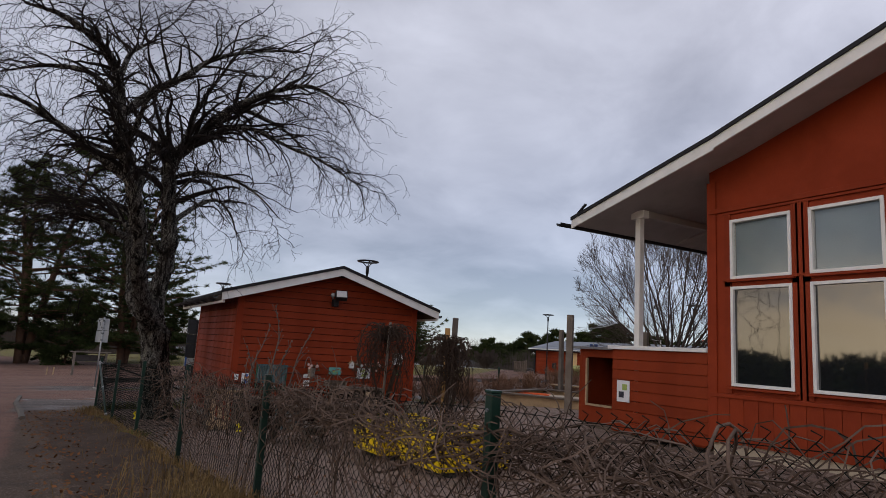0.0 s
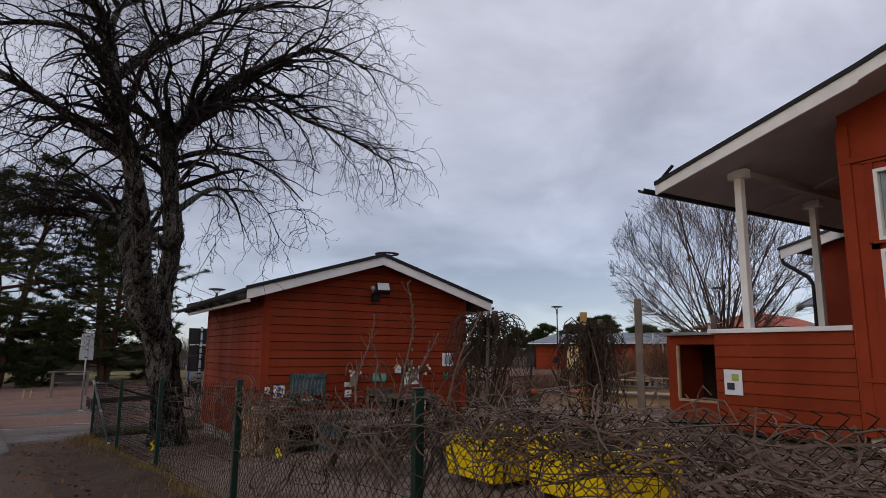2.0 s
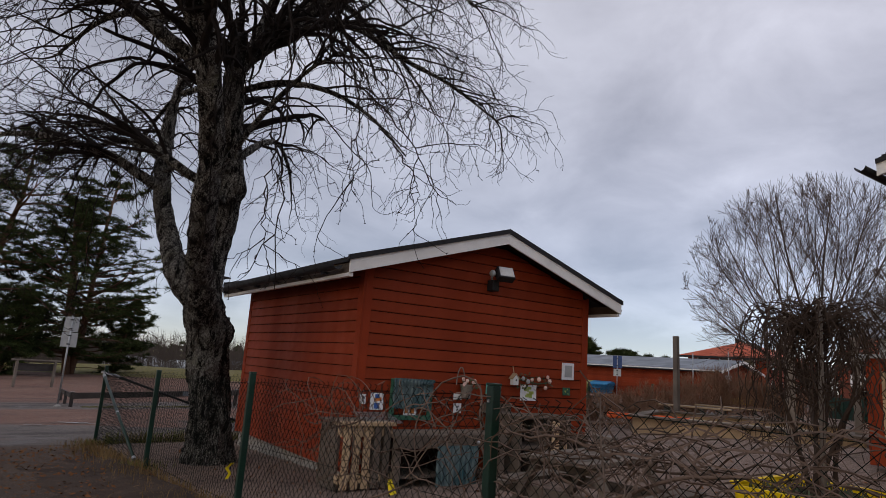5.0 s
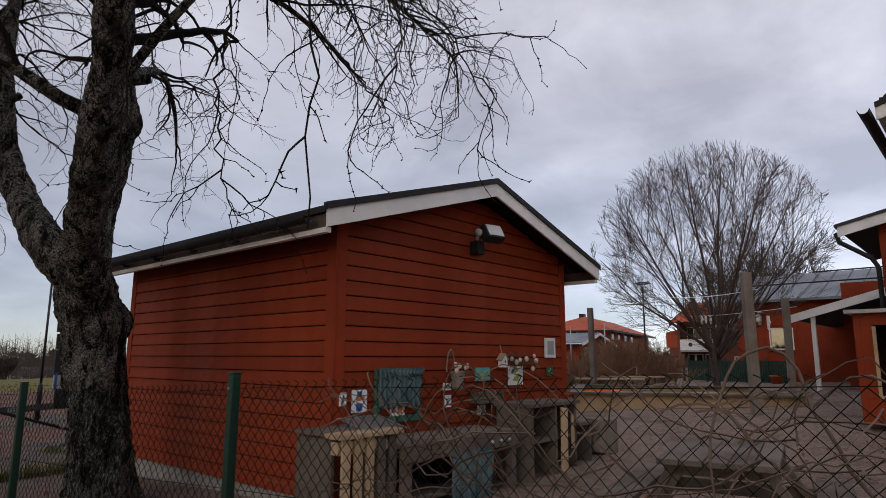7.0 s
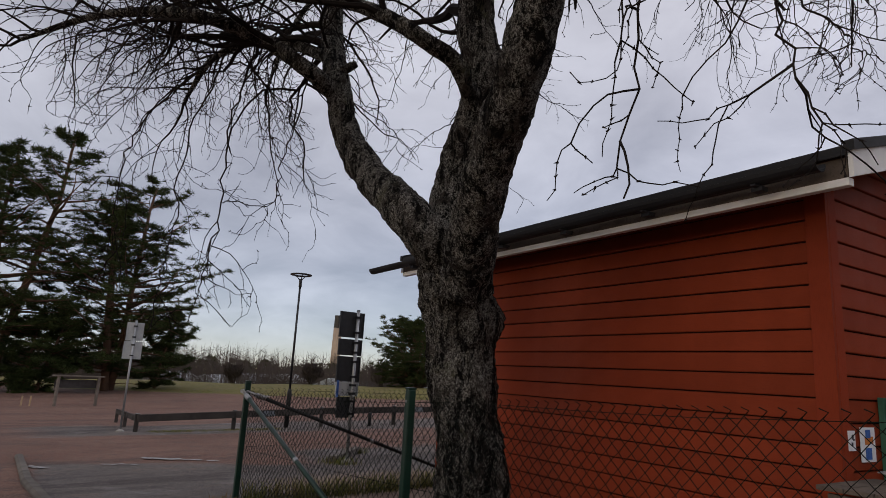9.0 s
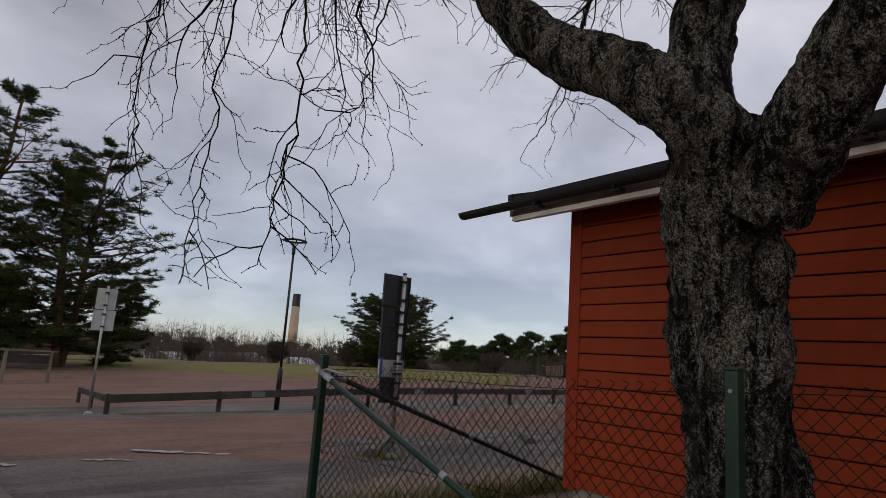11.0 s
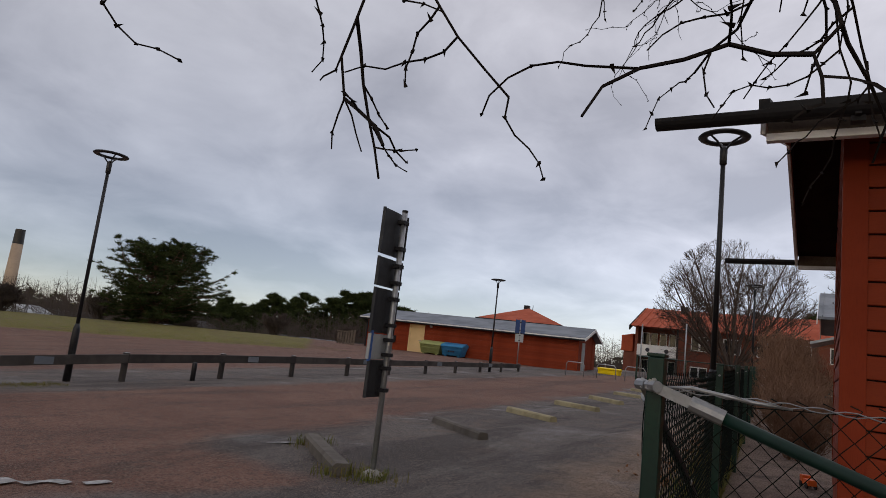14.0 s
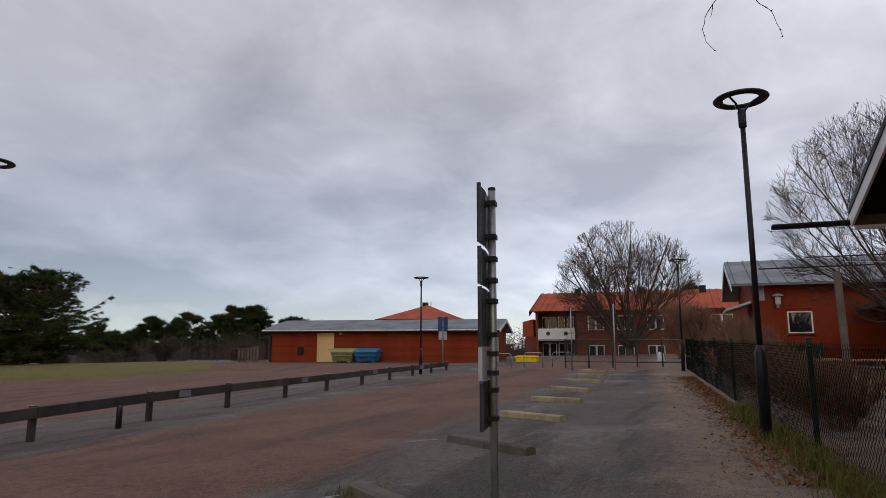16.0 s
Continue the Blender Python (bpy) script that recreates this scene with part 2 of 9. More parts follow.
LAMP_BLACK = surface("black_lamp_paint", (0.012, 0.012, 0.014), (0.03, 0.03, 0.032), 0.4, 0.2, 4.0, 50, (1, 1, 1), 0.08, 0.001, 0.05, spec=0.4)
GREEN_METAL = surface("green_fence_paint", (0.003, 0.03, 0.019), (0.002, 0.013, 0.009), 0.42, 0.0, 4.0, 60, (1, 1, 1), 0.2, 0.001, 0.1, ((0.09, 0.12, 0.08), 14.0, 0.2), spec=0.4)
WIRE = surface("green_wire", (0.006, 0.012, 0.01), (0.016, 0.012, 0.01), 0.75, 0.0, 9.0, 60, (1, 1, 1), 0, 0.001, 0, spec=0.05)
OLD_WOOD = surface("weathered_grey_wood", (0.15, 0.12, 0.096), (0.05, 0.039, 0.031), 0.85, 0, 2.2, 7, (8, 8, 8), 0.5, 0.004, 0.18, ((0.25, 0.24, 0.2), 10.0, 0.25))
POST_WOOD = surface("grey_post_wood", (0.19, 0.16, 0.135), (0.09, 0.074, 0.06), 0.85, 0, 2.0, 6, (22, 22, 1.5), 0.6, 0.004, 0.15)
PALE_WOOD = surface("bare_pale_wood", (0.46, 0.33, 0.2), (0.24, 0.165, 0.1), 0.75, 0, 2.0, 6, (12, 12, 3), 0.45, 0.003, 0.15)
DARK_RAIL = surface("tarred_rail_wood", (0.055, 0.047, 0.043), (0.024, 0.021, 0.02), 0.75, 0, 2.5, 6, H, 0.5, 0.004, 0.2)
YELLOW = surface("yellow_paint", (0.83, 0.58, 0.005), (0.6, 0.4, 0.008), 0.5, 0, 2.5, 10, H, 0.25, 0.003, 0.06, ((0.35, 0.25, 0.06), 8.0, 0.2))
SOIL = surface("dark_soil", (0.035, 0.026, 0.02), (0.015, 0.012, 0.01), 0.95, 0, 3.0, 25, (1, 1, 1), 0.9, 0.02, 0, spec=0.05)
KERB = surface("grey_kerb_concrete", (0.3, 0.285, 0.26), (0.16, 0.15, 0.14), 0.85, 0, 3.0, 60, (1, 1, 1), 0.5, 0.004, 0.12, ((0.12, 0.14, 0.06), 4.0, 0.28))
STOP_MIX = surface("yellowed_wheel_stop", (0.37, 0.32, 0.19), (0.17, 0.15, 0.1), 0.85, 0, 4.0, 50, (1, 1, 1), 0.4, 0.004, 0.12)
PLINTH = surface("pale_plinth_render", (0.5, 0.42, 0.32), (0.33, 0.27, 0.2), 0.85, 0, 2.0, 50, (1, 1, 1), 0.4, 0.004, 0.04)
TILE_RED = surface("red_roof_tile", (0.42, 0.085, 0.035), (0.25, 0.05, 0.025), 0.75, 0, 0.8, 6, (1, 1, 1), 0.3, 0.02, 0.06)
ROOF_GREY = surface("grey_roof_felt", (0.17, 0.19, 0.215), (0.1, 0.115, 0.135), 0.55, 0.1, 0.8, 14, (1, 1, 1), 0.25, 0.01, 0.05)
ROOF_FELT = surface("black_roof_felt", (0.035, 0.036, 0.04), (0.06, 0.06, 0.062), 0.75, 0, 1.5, 60, (1, 1, 1), 0.4, 0.004, 0.05)
BRICK_RED = surface("red_brick_far", (0.21, 0.07, 0.045), (0.13, 0.045, 0.032), 0.85, 0, 0.8, 10, (1, 1, 1), 0.3, 0.01, 0.05)
CREAM = surface("cream_door_paint", (0.72, 0.52, 0.27), (0.6, 0.42, 0.21), 0.5, 0, 1.5, 14, U, 0.1, 0.002, 0)
BIN_GREEN = surface("olive_bin_plastic", (0.33, 0.36, 0.13), (0.22, 0.24, 0.09), 0.5, 0, 2.0, 20, (1, 1, 1), 0.15, 0.003, 0, spec=0.4)
BIN_BLUE = surface("blue_bin_plastic", (0.03, 0.21, 0.42), (0.02, 0.13, 0.28), 0.5, 0, 2.0, 20, (1, 1, 1), 0.15, 0.003, 0)
ORANGE = surface("orange_plastic", (0.8, 0.14, 0.03), (0.55, 0.09, 0.03), 0.4, 0, 3.0, 20, (1, 1, 1), 0.1, 0.002, 0)
TEAL = surface("teal_sheet", (0.07, 0.34, 0.32), (0.05, 0.22, 0.22), 0.6, 0, 0.6, 6, (1, 1, 1), 0.1, 0.01, 0.06)
PAPER = surface("white_paper", (0.74, 0.76, 0.78), (0.6, 0.62, 0.64), 0.55, 0, 8.0, 40, (1, 1, 1), 0.05, 0.001, 0.02, None, 0.3)
INK = surface("dark_print", (0.05, 0.055, 0.07), (0.02, 0.02, 0.03), 0.6, 0, 8, 40, (1, 1, 1), 0, 0.001, 0)
PRINT_BLUE = surface("blue_print", (0.05, 0.14, 0.42), (0.03, 0.08, 0.25), 0.6, 0, 20, 60, (1, 1, 1), 0, 0.001, 0)
PRINT_ORANGE = surface("orange_print", (0.55, 0.2, 0.05), (0.4, 0.12, 0.04), 0.6, 0, 20, 60, (1, 1, 1), 0, 0.001, 0)
PRINT_GREEN = surface("green_print", (0.28, 0.4, 0.12), (0.45, 0.45, 0.1), 0.6, 0, 22, 60, (1, 1, 1), 0, 0.001, 0)
PRINT_TEAL = surface("teal_print", (0.06, 0.3, 0.3), (0.25, 0.45, 0.3), 0.6, 0, 22, 60, (1, 1, 1), 0, 0.001, 0)
FRAME_GREEN = surface("green_frame_paint", (0.04, 0.13, 0.085), (0.025, 0.08, 0.055), 0.6, 0, 5, 20, (1, 1, 1), 0.2, 0.002, 0)
WICKER = surface("wicker_basket", (0.22, 0.19, 0.16), (0.1, 0.085, 0.07), 0.8, 0, 8, 60, (1, 1, 4), 0.7, 0.004, 0)
PETAL = surface("faded_petals", (0.66, 0.42, 0.38), (0.72, 0.62, 0.52), 0.7, 0, 12, 40, (1, 1, 1), 0.2, 0.002, 0.15)
BUD_LEAF = surface("grey_green_leaf", (0.07, 0.09, 0.05), (0.04, 0.05, 0.03), 0.7, 0, 12, 40, (1, 1, 1), 0.1, 0.002, 0.1)
CURTAIN = surface("blue_green_striped_cloth", (0.02, 0.075, 0.09), (0.16, 0.2, 0.2), 0.9, 0, 3, 9, (14, 14, 0.6), 0.4, 0.003, 0, None, 0.8)
TWIG = surface("dark_twig_bark", (0.02, 0.016, 0.014), (0.01, 0.008, 0.008), 0.85, 0, 3, 60, (1, 1, 1), 0, 0.001, 0, spec=0.05)
VINE = surface("brown_vine_bark", (0.165, 0.115, 0.09), (0.026, 0.019, 0.016), 0.85, 0, 3, 40, (1, 1, 1), 0.4, 0.003, 0, spec=0.05)
POLE_YELLOW = surface("yellowed_round_wood", (0.42, 0.23, 0.07), (0.2, 0.11, 0.045), 0.7, 0, 2.0, 6, (12, 12, 2), 0.4, 0.003, 0)
SHRUB = surface("dark_shrub_stem", (0.062, 0.043, 0.033), (0.025, 0.018, 0.015), 0.9, 0, 3, 40, (1, 1, 1), 0, 0.003, 0, spec=0.05)
PALE_TWIG = surface("grey_brown_twig", (0.16, 0.12, 0.098), (0.075, 0.057, 0.048), 0.85, 0, 3, 40, (1, 1, 1), 0, 0.003, 0, spec=0.05)
BUSH = surface("rusty_bush_twig", (0.25, 0.145, 0.095), (0.13, 0.075, 0.052), 0.9, 0, 1.5, 20, (1, 1, 1), 0, 0.003, 0, spec=0.05)
FAR_BRUSH = surface("far_bare_wood", (0.085, 0.068, 0.06), (0.05, 0.043, 0.04), 0.95, 0, 0.2, 3, (1, 1, 1), 0, 0.01, 0, spec=0.05)
PINE_BARK = surface("pine_bark", (0.13, 0.075, 0.05), (0.055, 0.04, 0.033), 0.9, 0, 1.2, 9, (4, 4, 1), 0.7, 0.02, 0, spec=0.05)
DEAD_LEAF = surface("fallen_brown_leaves", (0.2, 0.085, 0.035), (0.1, 0.05, 0.025), 0.85, 0, 5, 30, (1, 1, 1), 0.2, 0.002, 0, spec=0.05)
WARN_YELLOW = surface("yellow_ribbon", (0.85, 0.7, 0.02), (0.7, 0.5, 0.02), 0.5, 0, 6, 20, (1, 1, 1), 0.1, 0.002, 0)
WORN_WHITE = surface("worn_road_paint", (0.45, 0.45, 0.44), (0.12, 0.11, 0.105), 0.85, 0, 6, 30, (1, 1, 1), 0.2, 0.002, 0, ((0.09, 0.08, 0.075), 14.0, 0.42), 0.8)
GLOVE = surface("white_knit_glove", (0.72, 0.72, 0.7), (0.55, 0.55, 0.54), 0.9, 0, 20, 60, (1, 1, 1), 0.3, 0.002, 0)
KERB_DARK = surface("worn_path_kerb", (0.13, 0.115, 0.1), (0.07, 0.06, 0.052), 0.9, 0, 3.0, 60, (1, 1, 1), 0.5, 0.004, 0.12, ((0.08, 0.08, 0.04), 4.0, 0.3))
# near-black board: painted shade for the eaves, recesses and behind the siding
SHADE_BOARD = surface("shade_dark_board", (0.03, 0.015, 0.012), (0.018, 0.01, 0.01), 0.9, 0, 2, 20, (1, 1, 1), 0.1, 0.002, 0, spec=0.05)
ROOM_WALL = surface("room_wall_paint", (0.32, 0.33, 0.34), (0.22, 0.22, 0.23), 0.8, 0, 1, 20, (1, 1, 1), 0.1, 0.002, 0)
BLIND = surface("pale_blue_blind", (0.42, 0.5, 0.56), (0.3, 0.36, 0.42), 0.6, 0, 1, 10, (1, 1, 20), 0.1, 0.002, 0.04)
LEAF_MIX = surface("grass_blades", (0.1, 0.13, 0.03), (0.2, 0.15, 0.06), 0.8, 0, 3, 20, (1, 1, 1), 0, 0.002, 0, None, 0.9, spec=0.05)
STRAW = surface("dead_grass", (0.24, 0.16, 0.07), (0.13, 0.085, 0.04), 0.85, 0, 3, 20, (1, 1, 1), 0, 0.002, 0, None, 0.9, spec=0.05)
PINE_LEAF = surface("pine_needles", (0.05, 0.066, 0.022), (0.02, 0.03, 0.012), 0.75, 0, 0.7, 6, (1, 1, 1), 0, 0.002, 0, None, 0.9, spec=0.05)
LENS_GLASS = surface("frosted_lamp_lens", (0.55, 0.56, 0.56), (0.4, 0.4, 0.4), 0.25, 0, 10, 40, (1, 1, 1), 0.05, 0.001, 0)
CHIMNEY_MIX = surface("pale_chimney_brick", (0.4, 0.31, 0.23), (0.27, 0.21, 0.165), 0.85, 0, 0.1, 1, (1, 1, 1), 0.1, 0.01, 0)


def make_glass():
    m, nt, b = shader("window_glass")
    b.inputs["Base Color"].default_value = (0.86, 0.9, 0.9, 1)
    b.inputs["Roughness"].default_value = 0.02
    b.inputs["Transmission Weight"].default_value = 1.0
    b.inputs["IOR"].default_value = 1.5
    return m


def make_dark_glass():
    m, nt, b = shader("dark_window_glass")
    b.inputs["Base Color"].default_value = (0.012, 0.014, 0.016, 1)
    b.inputs["Roughness"].default_value = 0.03
    b.inputs["Specular IOR Level"].default_value = 1.0
    b.inputs["IOR"].default_value = 1.65
    return m


def make_dull_glass():
    m, nt, b = shader("dull_window_glass")
    wob = noise_node(nt, coords(nt), 1.5, 2, 0.5)
    nt.links.new(mixed(nt, wob, (0.012, 0.013, 0.015), (0.03, 0.032, 0.036)), b.inputs["Base Color"])
    b.inputs["Roughness"].default_value = 0.12
    b.inputs["Specular IOR Level"].default_value = 0.3
    return m


def make_bark():
    """Old flaking bark: broken scales, crevices with painted shade and flecks of grey lichen."""
    m, nt, b = shader("rough_lichen_bark")
    tall = coords(nt, (1, 1, 0.5))
    plain = coords(nt)
    scales = noise_node(nt, tall, 19, 9, 0.72, 1.6)
    ridge = noise_node(nt, coords(nt, (1, 1, 0.16)), 11, 5, 0.6, 0.8)
    chips = noise_node(nt, plain, 85, 5, 0.7, 1.0)
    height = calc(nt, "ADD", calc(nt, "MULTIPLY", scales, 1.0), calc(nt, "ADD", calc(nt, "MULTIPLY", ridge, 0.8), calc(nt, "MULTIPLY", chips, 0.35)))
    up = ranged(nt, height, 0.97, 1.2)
    # crevice shade put into the colour: near-black where the bump is low
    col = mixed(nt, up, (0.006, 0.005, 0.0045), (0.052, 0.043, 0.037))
    patch = noise_node(nt, plain, 5, 5, 0.65, 0.5)
    lich = calc(nt, "MULTIPLY", ranged(nt, chips, 0.48, 0.56), ranged(nt, patch, 0.36, 0.52))
    col = mixed(nt, calc(nt, "MULTIPLY", lich, calc(nt, "MULTIPLY", up, 0.9)), col, (0.38, 0.37, 0.335))
    moss = noise_node(nt, plain, 3.0, 5, 0.6, 0.5)
    col = mixed(nt, calc(nt, "MULTIPLY", ranged(nt, moss, 0.58, 0.72), calc(nt, "MULTIPLY", up, 0.5)), col, (0.075, 0.08, 0.03))
    nt.links.new(col, b.inputs["Base Color"])
    b.inputs["Roughness"].default_value = 0.95
    b.inputs["Specular IOR Level"].default_value = 0.08
    bumped(nt, b, height, 1.0, 0.05)
    return m


def make_ground():
    """One sheet: reddish worn asphalt, dark bays, the dirt verge, the play yard's sandy floor and the lawn, with ragged borders."""
    m, nt, b = shader("ground_surfaces")
    tc = nt.nodes.new("ShaderNodeTexCoord")
    vec = tc.outputs["Object"]
    sep = nt.nodes.new("ShaderNodeSeparateXYZ")
    nt.links.new(vec, sep.inputs[0])
    X, Y = sep.outputs[0], sep.outputs[1]
    ragged = noise_node(nt, vec, 0.55, 6, 0.65, 0.4)
    rag2 = noise_node(nt, vec, 2.2, 6, 0.7, 0.2)
    jitter = calc(nt, "ADD", calc(nt, "MULTIPLY", calc(nt, "SUBTRACT", ragged, 0.5), 2.0), calc(nt, "MULTIPLY", calc(nt, "SUBTRACT", rag2, 0.5), 0.8))

    def side(ax, ay, c, soft=0.25, rag=1.0):
        """1 where ax*x + ay*y + c is above 0."""
        v = calc(nt, "ADD", calc(nt, "ADD", calc(nt, "MULTIPLY", X, ax), calc(nt, "MULTIPLY", Y, ay)), c)
        v = calc(nt, "ADD", v, calc(nt, "MULTIPLY", jitter, rag))
        return ranged(nt, v, -soft, soft)

    def both(*ms):
        r = ms[0]
        for k in ms[1:]:
            r = calc(nt, "MULTIPLY", r, k)
        return r

    grit = noise_node(nt, vec, 90, 4, 0.7)
    grit2 = noise_node(nt, vec, 28, 6, 0.75)
    patch = noise_node(nt, vec, 0.35, 7, 0.65, 0.6)
    stain = noise_node(nt, vec, 1.3, 7, 0.7, 0.4)
    # worn red asphalt
    red = mixed(nt, ranged(nt, patch, 0.35, 0.65), (0.185, 0.09, 0.066), (0.25, 0.132, 0.098))
    streak = noise_node(nt, coords(nt, (0.16, 1.0, 1.0)), 0.9, 6, 0.65, 0.5)
    red = mixed(nt, calc(nt, "MULTIPLY", ranged(nt, streak, 0.48, 0.66), 0.65), red, (0.09, 0.058, 0.05))
    red = mixed(nt, calc(nt, "MULTIPLY", ranged(nt, stain, 0.55, 0.7), 0.7), red, (0.09, 0.066, 0.058))
    red = mixed(nt, calc(nt, "MULTIPLY", ranged(nt, grit2, 0.5, 0.68), 0.75), red, (0.06, 0.043, 0.038))
    # dark asphalt, damp in places
    grey = mixed(nt, ranged(nt, patch, 0.35, 0.65), (0.115, 0.103, 0.1), (0.165, 0.147, 0.138))
    grey = mixed(nt, calc(nt, "MULTIPLY", ranged(nt, stain, 0.52, 0.66), 0.75), grey, (0.19, 0.145, 0.122))
    grey = mixed(nt, calc(nt, "MULTIPLY", ranged(nt, streak, 0.5, 0.6), 0.6), grey, (0.034, 0.032, 0.033))
    # bare dirt and litter of the verge
    dirt = mixed(nt, ranged(nt, stain, 0.35, 0.65), (0.055, 0.037, 0.027), (0.1, 0.066, 0.044))
    dirt = mixed(nt, ranged(nt, grit2, 0.55, 0.72), dirt, (0.15, 0.095, 0.05))
    # yard
    yard = mixed(nt, ranged(nt, patch, 0.35, 0.65), (0.24, 0.168, 0.134), (0.31, 0.222, 0.178))
    yard = mixed(nt, calc(nt, "MULTIPLY", ranged(nt, stain, 0.48, 0.66), 0.75), yard, (0.075, 0.052, 0.042))
    yard = mixed(nt, calc(nt, "MULTIPLY", ranged(nt, grit2, 0.5, 0.7), 0.5), yard, (0.065, 0.046, 0.038))
    # sand washed against the fence
    sand = mixed(nt, ranged(nt, stain, 0.4, 0.7), (0.3, 0.215, 0.16), (0.22, 0.165, 0.13))
    lawn = mixed(nt, ranged(nt, stain, 0.35, 0.65), (0.15, 0.155, 0.024), (0.2, 0.16, 0.04))
    lawn = mixed(nt, ranged(nt, patch, 0.5, 0.7), lawn, (0.13, 0.1, 0.035))

    fence = side(1, 0.0738, 1.783, 0.06, 0.06)        # east of the west fence
    south = side(0.0743, -1, 5.2, 0.06, 0.06)         # south of the north fence
    in_yard = both(fence, south)
    bays = both(side(0, 1, -6.1, 0.35, 0.7), side(0.03, -1, 10.8, 0.4, 0.8), side(1, 0, -0.2, 0.3, 0.4), side(-1, 0, 25, 1.0, 1.0))
    entry = both(side(-0.55, -1, 8.3, 0.3, 0.7), side(0, 1, -4.8, 0.3, 0.3), side(1, 0, 3.95, 0.1, 0.15), side(-1, 0, 1.2, 0.5, 0.5))
    rail = both(side(0, 1, -16.4, 0.4, 0.9), side(0.03, -1, 21.2, 0.6, 1.4), side(1, 0, 4.0, 1.0, 1.0))
    verge = both(calc(nt, "SUBTRACT", 1.0, fence), side(1, 0.03, 3.5, 0.08, 0.25), side(0, -1, 5.3, 0.15, 0.3))
    strip = both(side(0, 1, -5.1, 0.1, 0.1), side(0.06, -1, 6.9, 0.4, 0.9), side(1, 0, 1.2, 0.4, 0.6))
    grass = both(side(0.95, 1, -61.0, 0.5, 0.8), side(-0.9, 1, -10.1, 0.5, 1.0))

    col = red
    for mask, c in ((bays, grey), (entry, grey), (rail, grey), (strip, sand), (verge, dirt), (in_yard, yard), (grass, lawn)):
        col = mixed(nt, mask, col, c)
    mottle = noise_node(nt, vec, 7.5, 6, 0.75, 0.3)
    stone = noise_node(nt, vec, 160, 3, 0.6)
    pebble = noise_node(nt, vec, 42, 1.5, 0.5)
    col = mixed(nt, calc(nt, "MULTIPLY", ranged(nt, pebble, 0.52, 0.66), 0.5), col, (0.03, 0.024, 0.022))
    col = mixed(nt, calc(nt, "MULTIPLY", ranged(nt, pebble, 0.44, 0.3), 0.5), col, (0.3, 0.225, 0.185))
    col = mixed(nt, calc(nt, "MULTIPLY", ranged(nt, mottle, 0.47, 0.66), 0.42), col, (0.04, 0.036, 0.033))
    col = mixed(nt, calc(nt, "MULTIPLY", ranged(nt, grit, 0.53, 0.7), 0.6), col, (0.3, 0.235, 0.2))
    col = mixed(nt, calc(nt, "MULTIPLY", ranged(nt, grit, 0.48, 0.32), 0.85), col, (0.014, 0.015, 0.014))
    col = mixed(nt, calc(nt, "MULTIPLY", ranged(nt, stone, 0.56, 0.68), 0.6), col, (0.32, 0.27, 0.235))
    nt.links.new(col, b.inputs["Base Color"])
    damp = calc(nt, "MULTIPLY", calc(nt, "MAXIMUM", bays, calc(nt, "MAXIMUM", entry, rail)), ranged(nt, ragged, 0.5, 0.66))
    nt.links.new(ranged(nt, damp, 0, 1, 0.92, 0.5, False), b.inputs["Roughness"])
    b.inputs["Specular IOR Level"].default_value = 0.16
    bumped(nt, b, calc(nt, "ADD", grit, calc(nt, "MULTIPLY", grit2, 1.5)), 0.8, 0.016)
    return m


GLASS, DARK_GLASS, DULL_GLASS, BARK, GROUND = make_glass(), make_dark_glass(), make_dull_glass(), make_bark(), make_ground()

# ---- ground ----
def axis(lo, hi, step, far, n):
    a = list(np.arange(lo, hi + step / 2, step))
    up = [hi + (far - hi) * (k / n) ** 2.6 for k in range(1, n + 1)]
    dn = [lo - (far + lo) * (k / n) ** 2.6 for k in range(1, n + 1)]
    return list(reversed(dn)) + a + up


def build_ground():
    xs, ys = axis(-12, 42, 0.5, 1600, 22), axis(-24, 46, 0.5, 1600, 22)
    s = Shape()
    for y in ys:
        for x in xs:
            s.v.append((x, y, gz(x, y) + 0.012 * noise.noise((x * 0.7, y * 0.7, 0.0))))
    w = len(xs)
    s.f = [(j * w + i, j * w + i + 1, (j + 1) * w + i + 1, (j + 1) * w + i) for j in range(len(ys) - 1) for i in range(w - 1)]
    solo("ground", s, GROUND, (0, 0, 0), "worn reddish asphalt, dark parking bays, dirt verge, sandy yard and lawn", "ground", kind="structure", smooth=True)


build_ground()


# ---- clad walls: single boards, each lapping over the one below ----
def lap_board(length, h, skew0=0.0, skew1=0.0):
    """A siding board along +x, from z 0 to h, thin at the top; its outer face looks to -y."""
    s = Shape()
    pts = []
    for x, k in ((0.0, skew0), (length, skew1)):
        pts += [(x, 0.0, 0.0), (x, -0.028, 0.0), (x, -0.03, 0.006), (x + k, -0.02, h - 0.011), (x + k, 0.0, h - 0.009)]
    return s.add(pts, [(0, 1, 2, 3, 4), (9, 8, 7, 6, 5), (0, 5, 6, 1), (1, 6, 7, 2), (2, 7, 8, 3), (3, 8, 9, 4), (4, 9, 5, 0)])


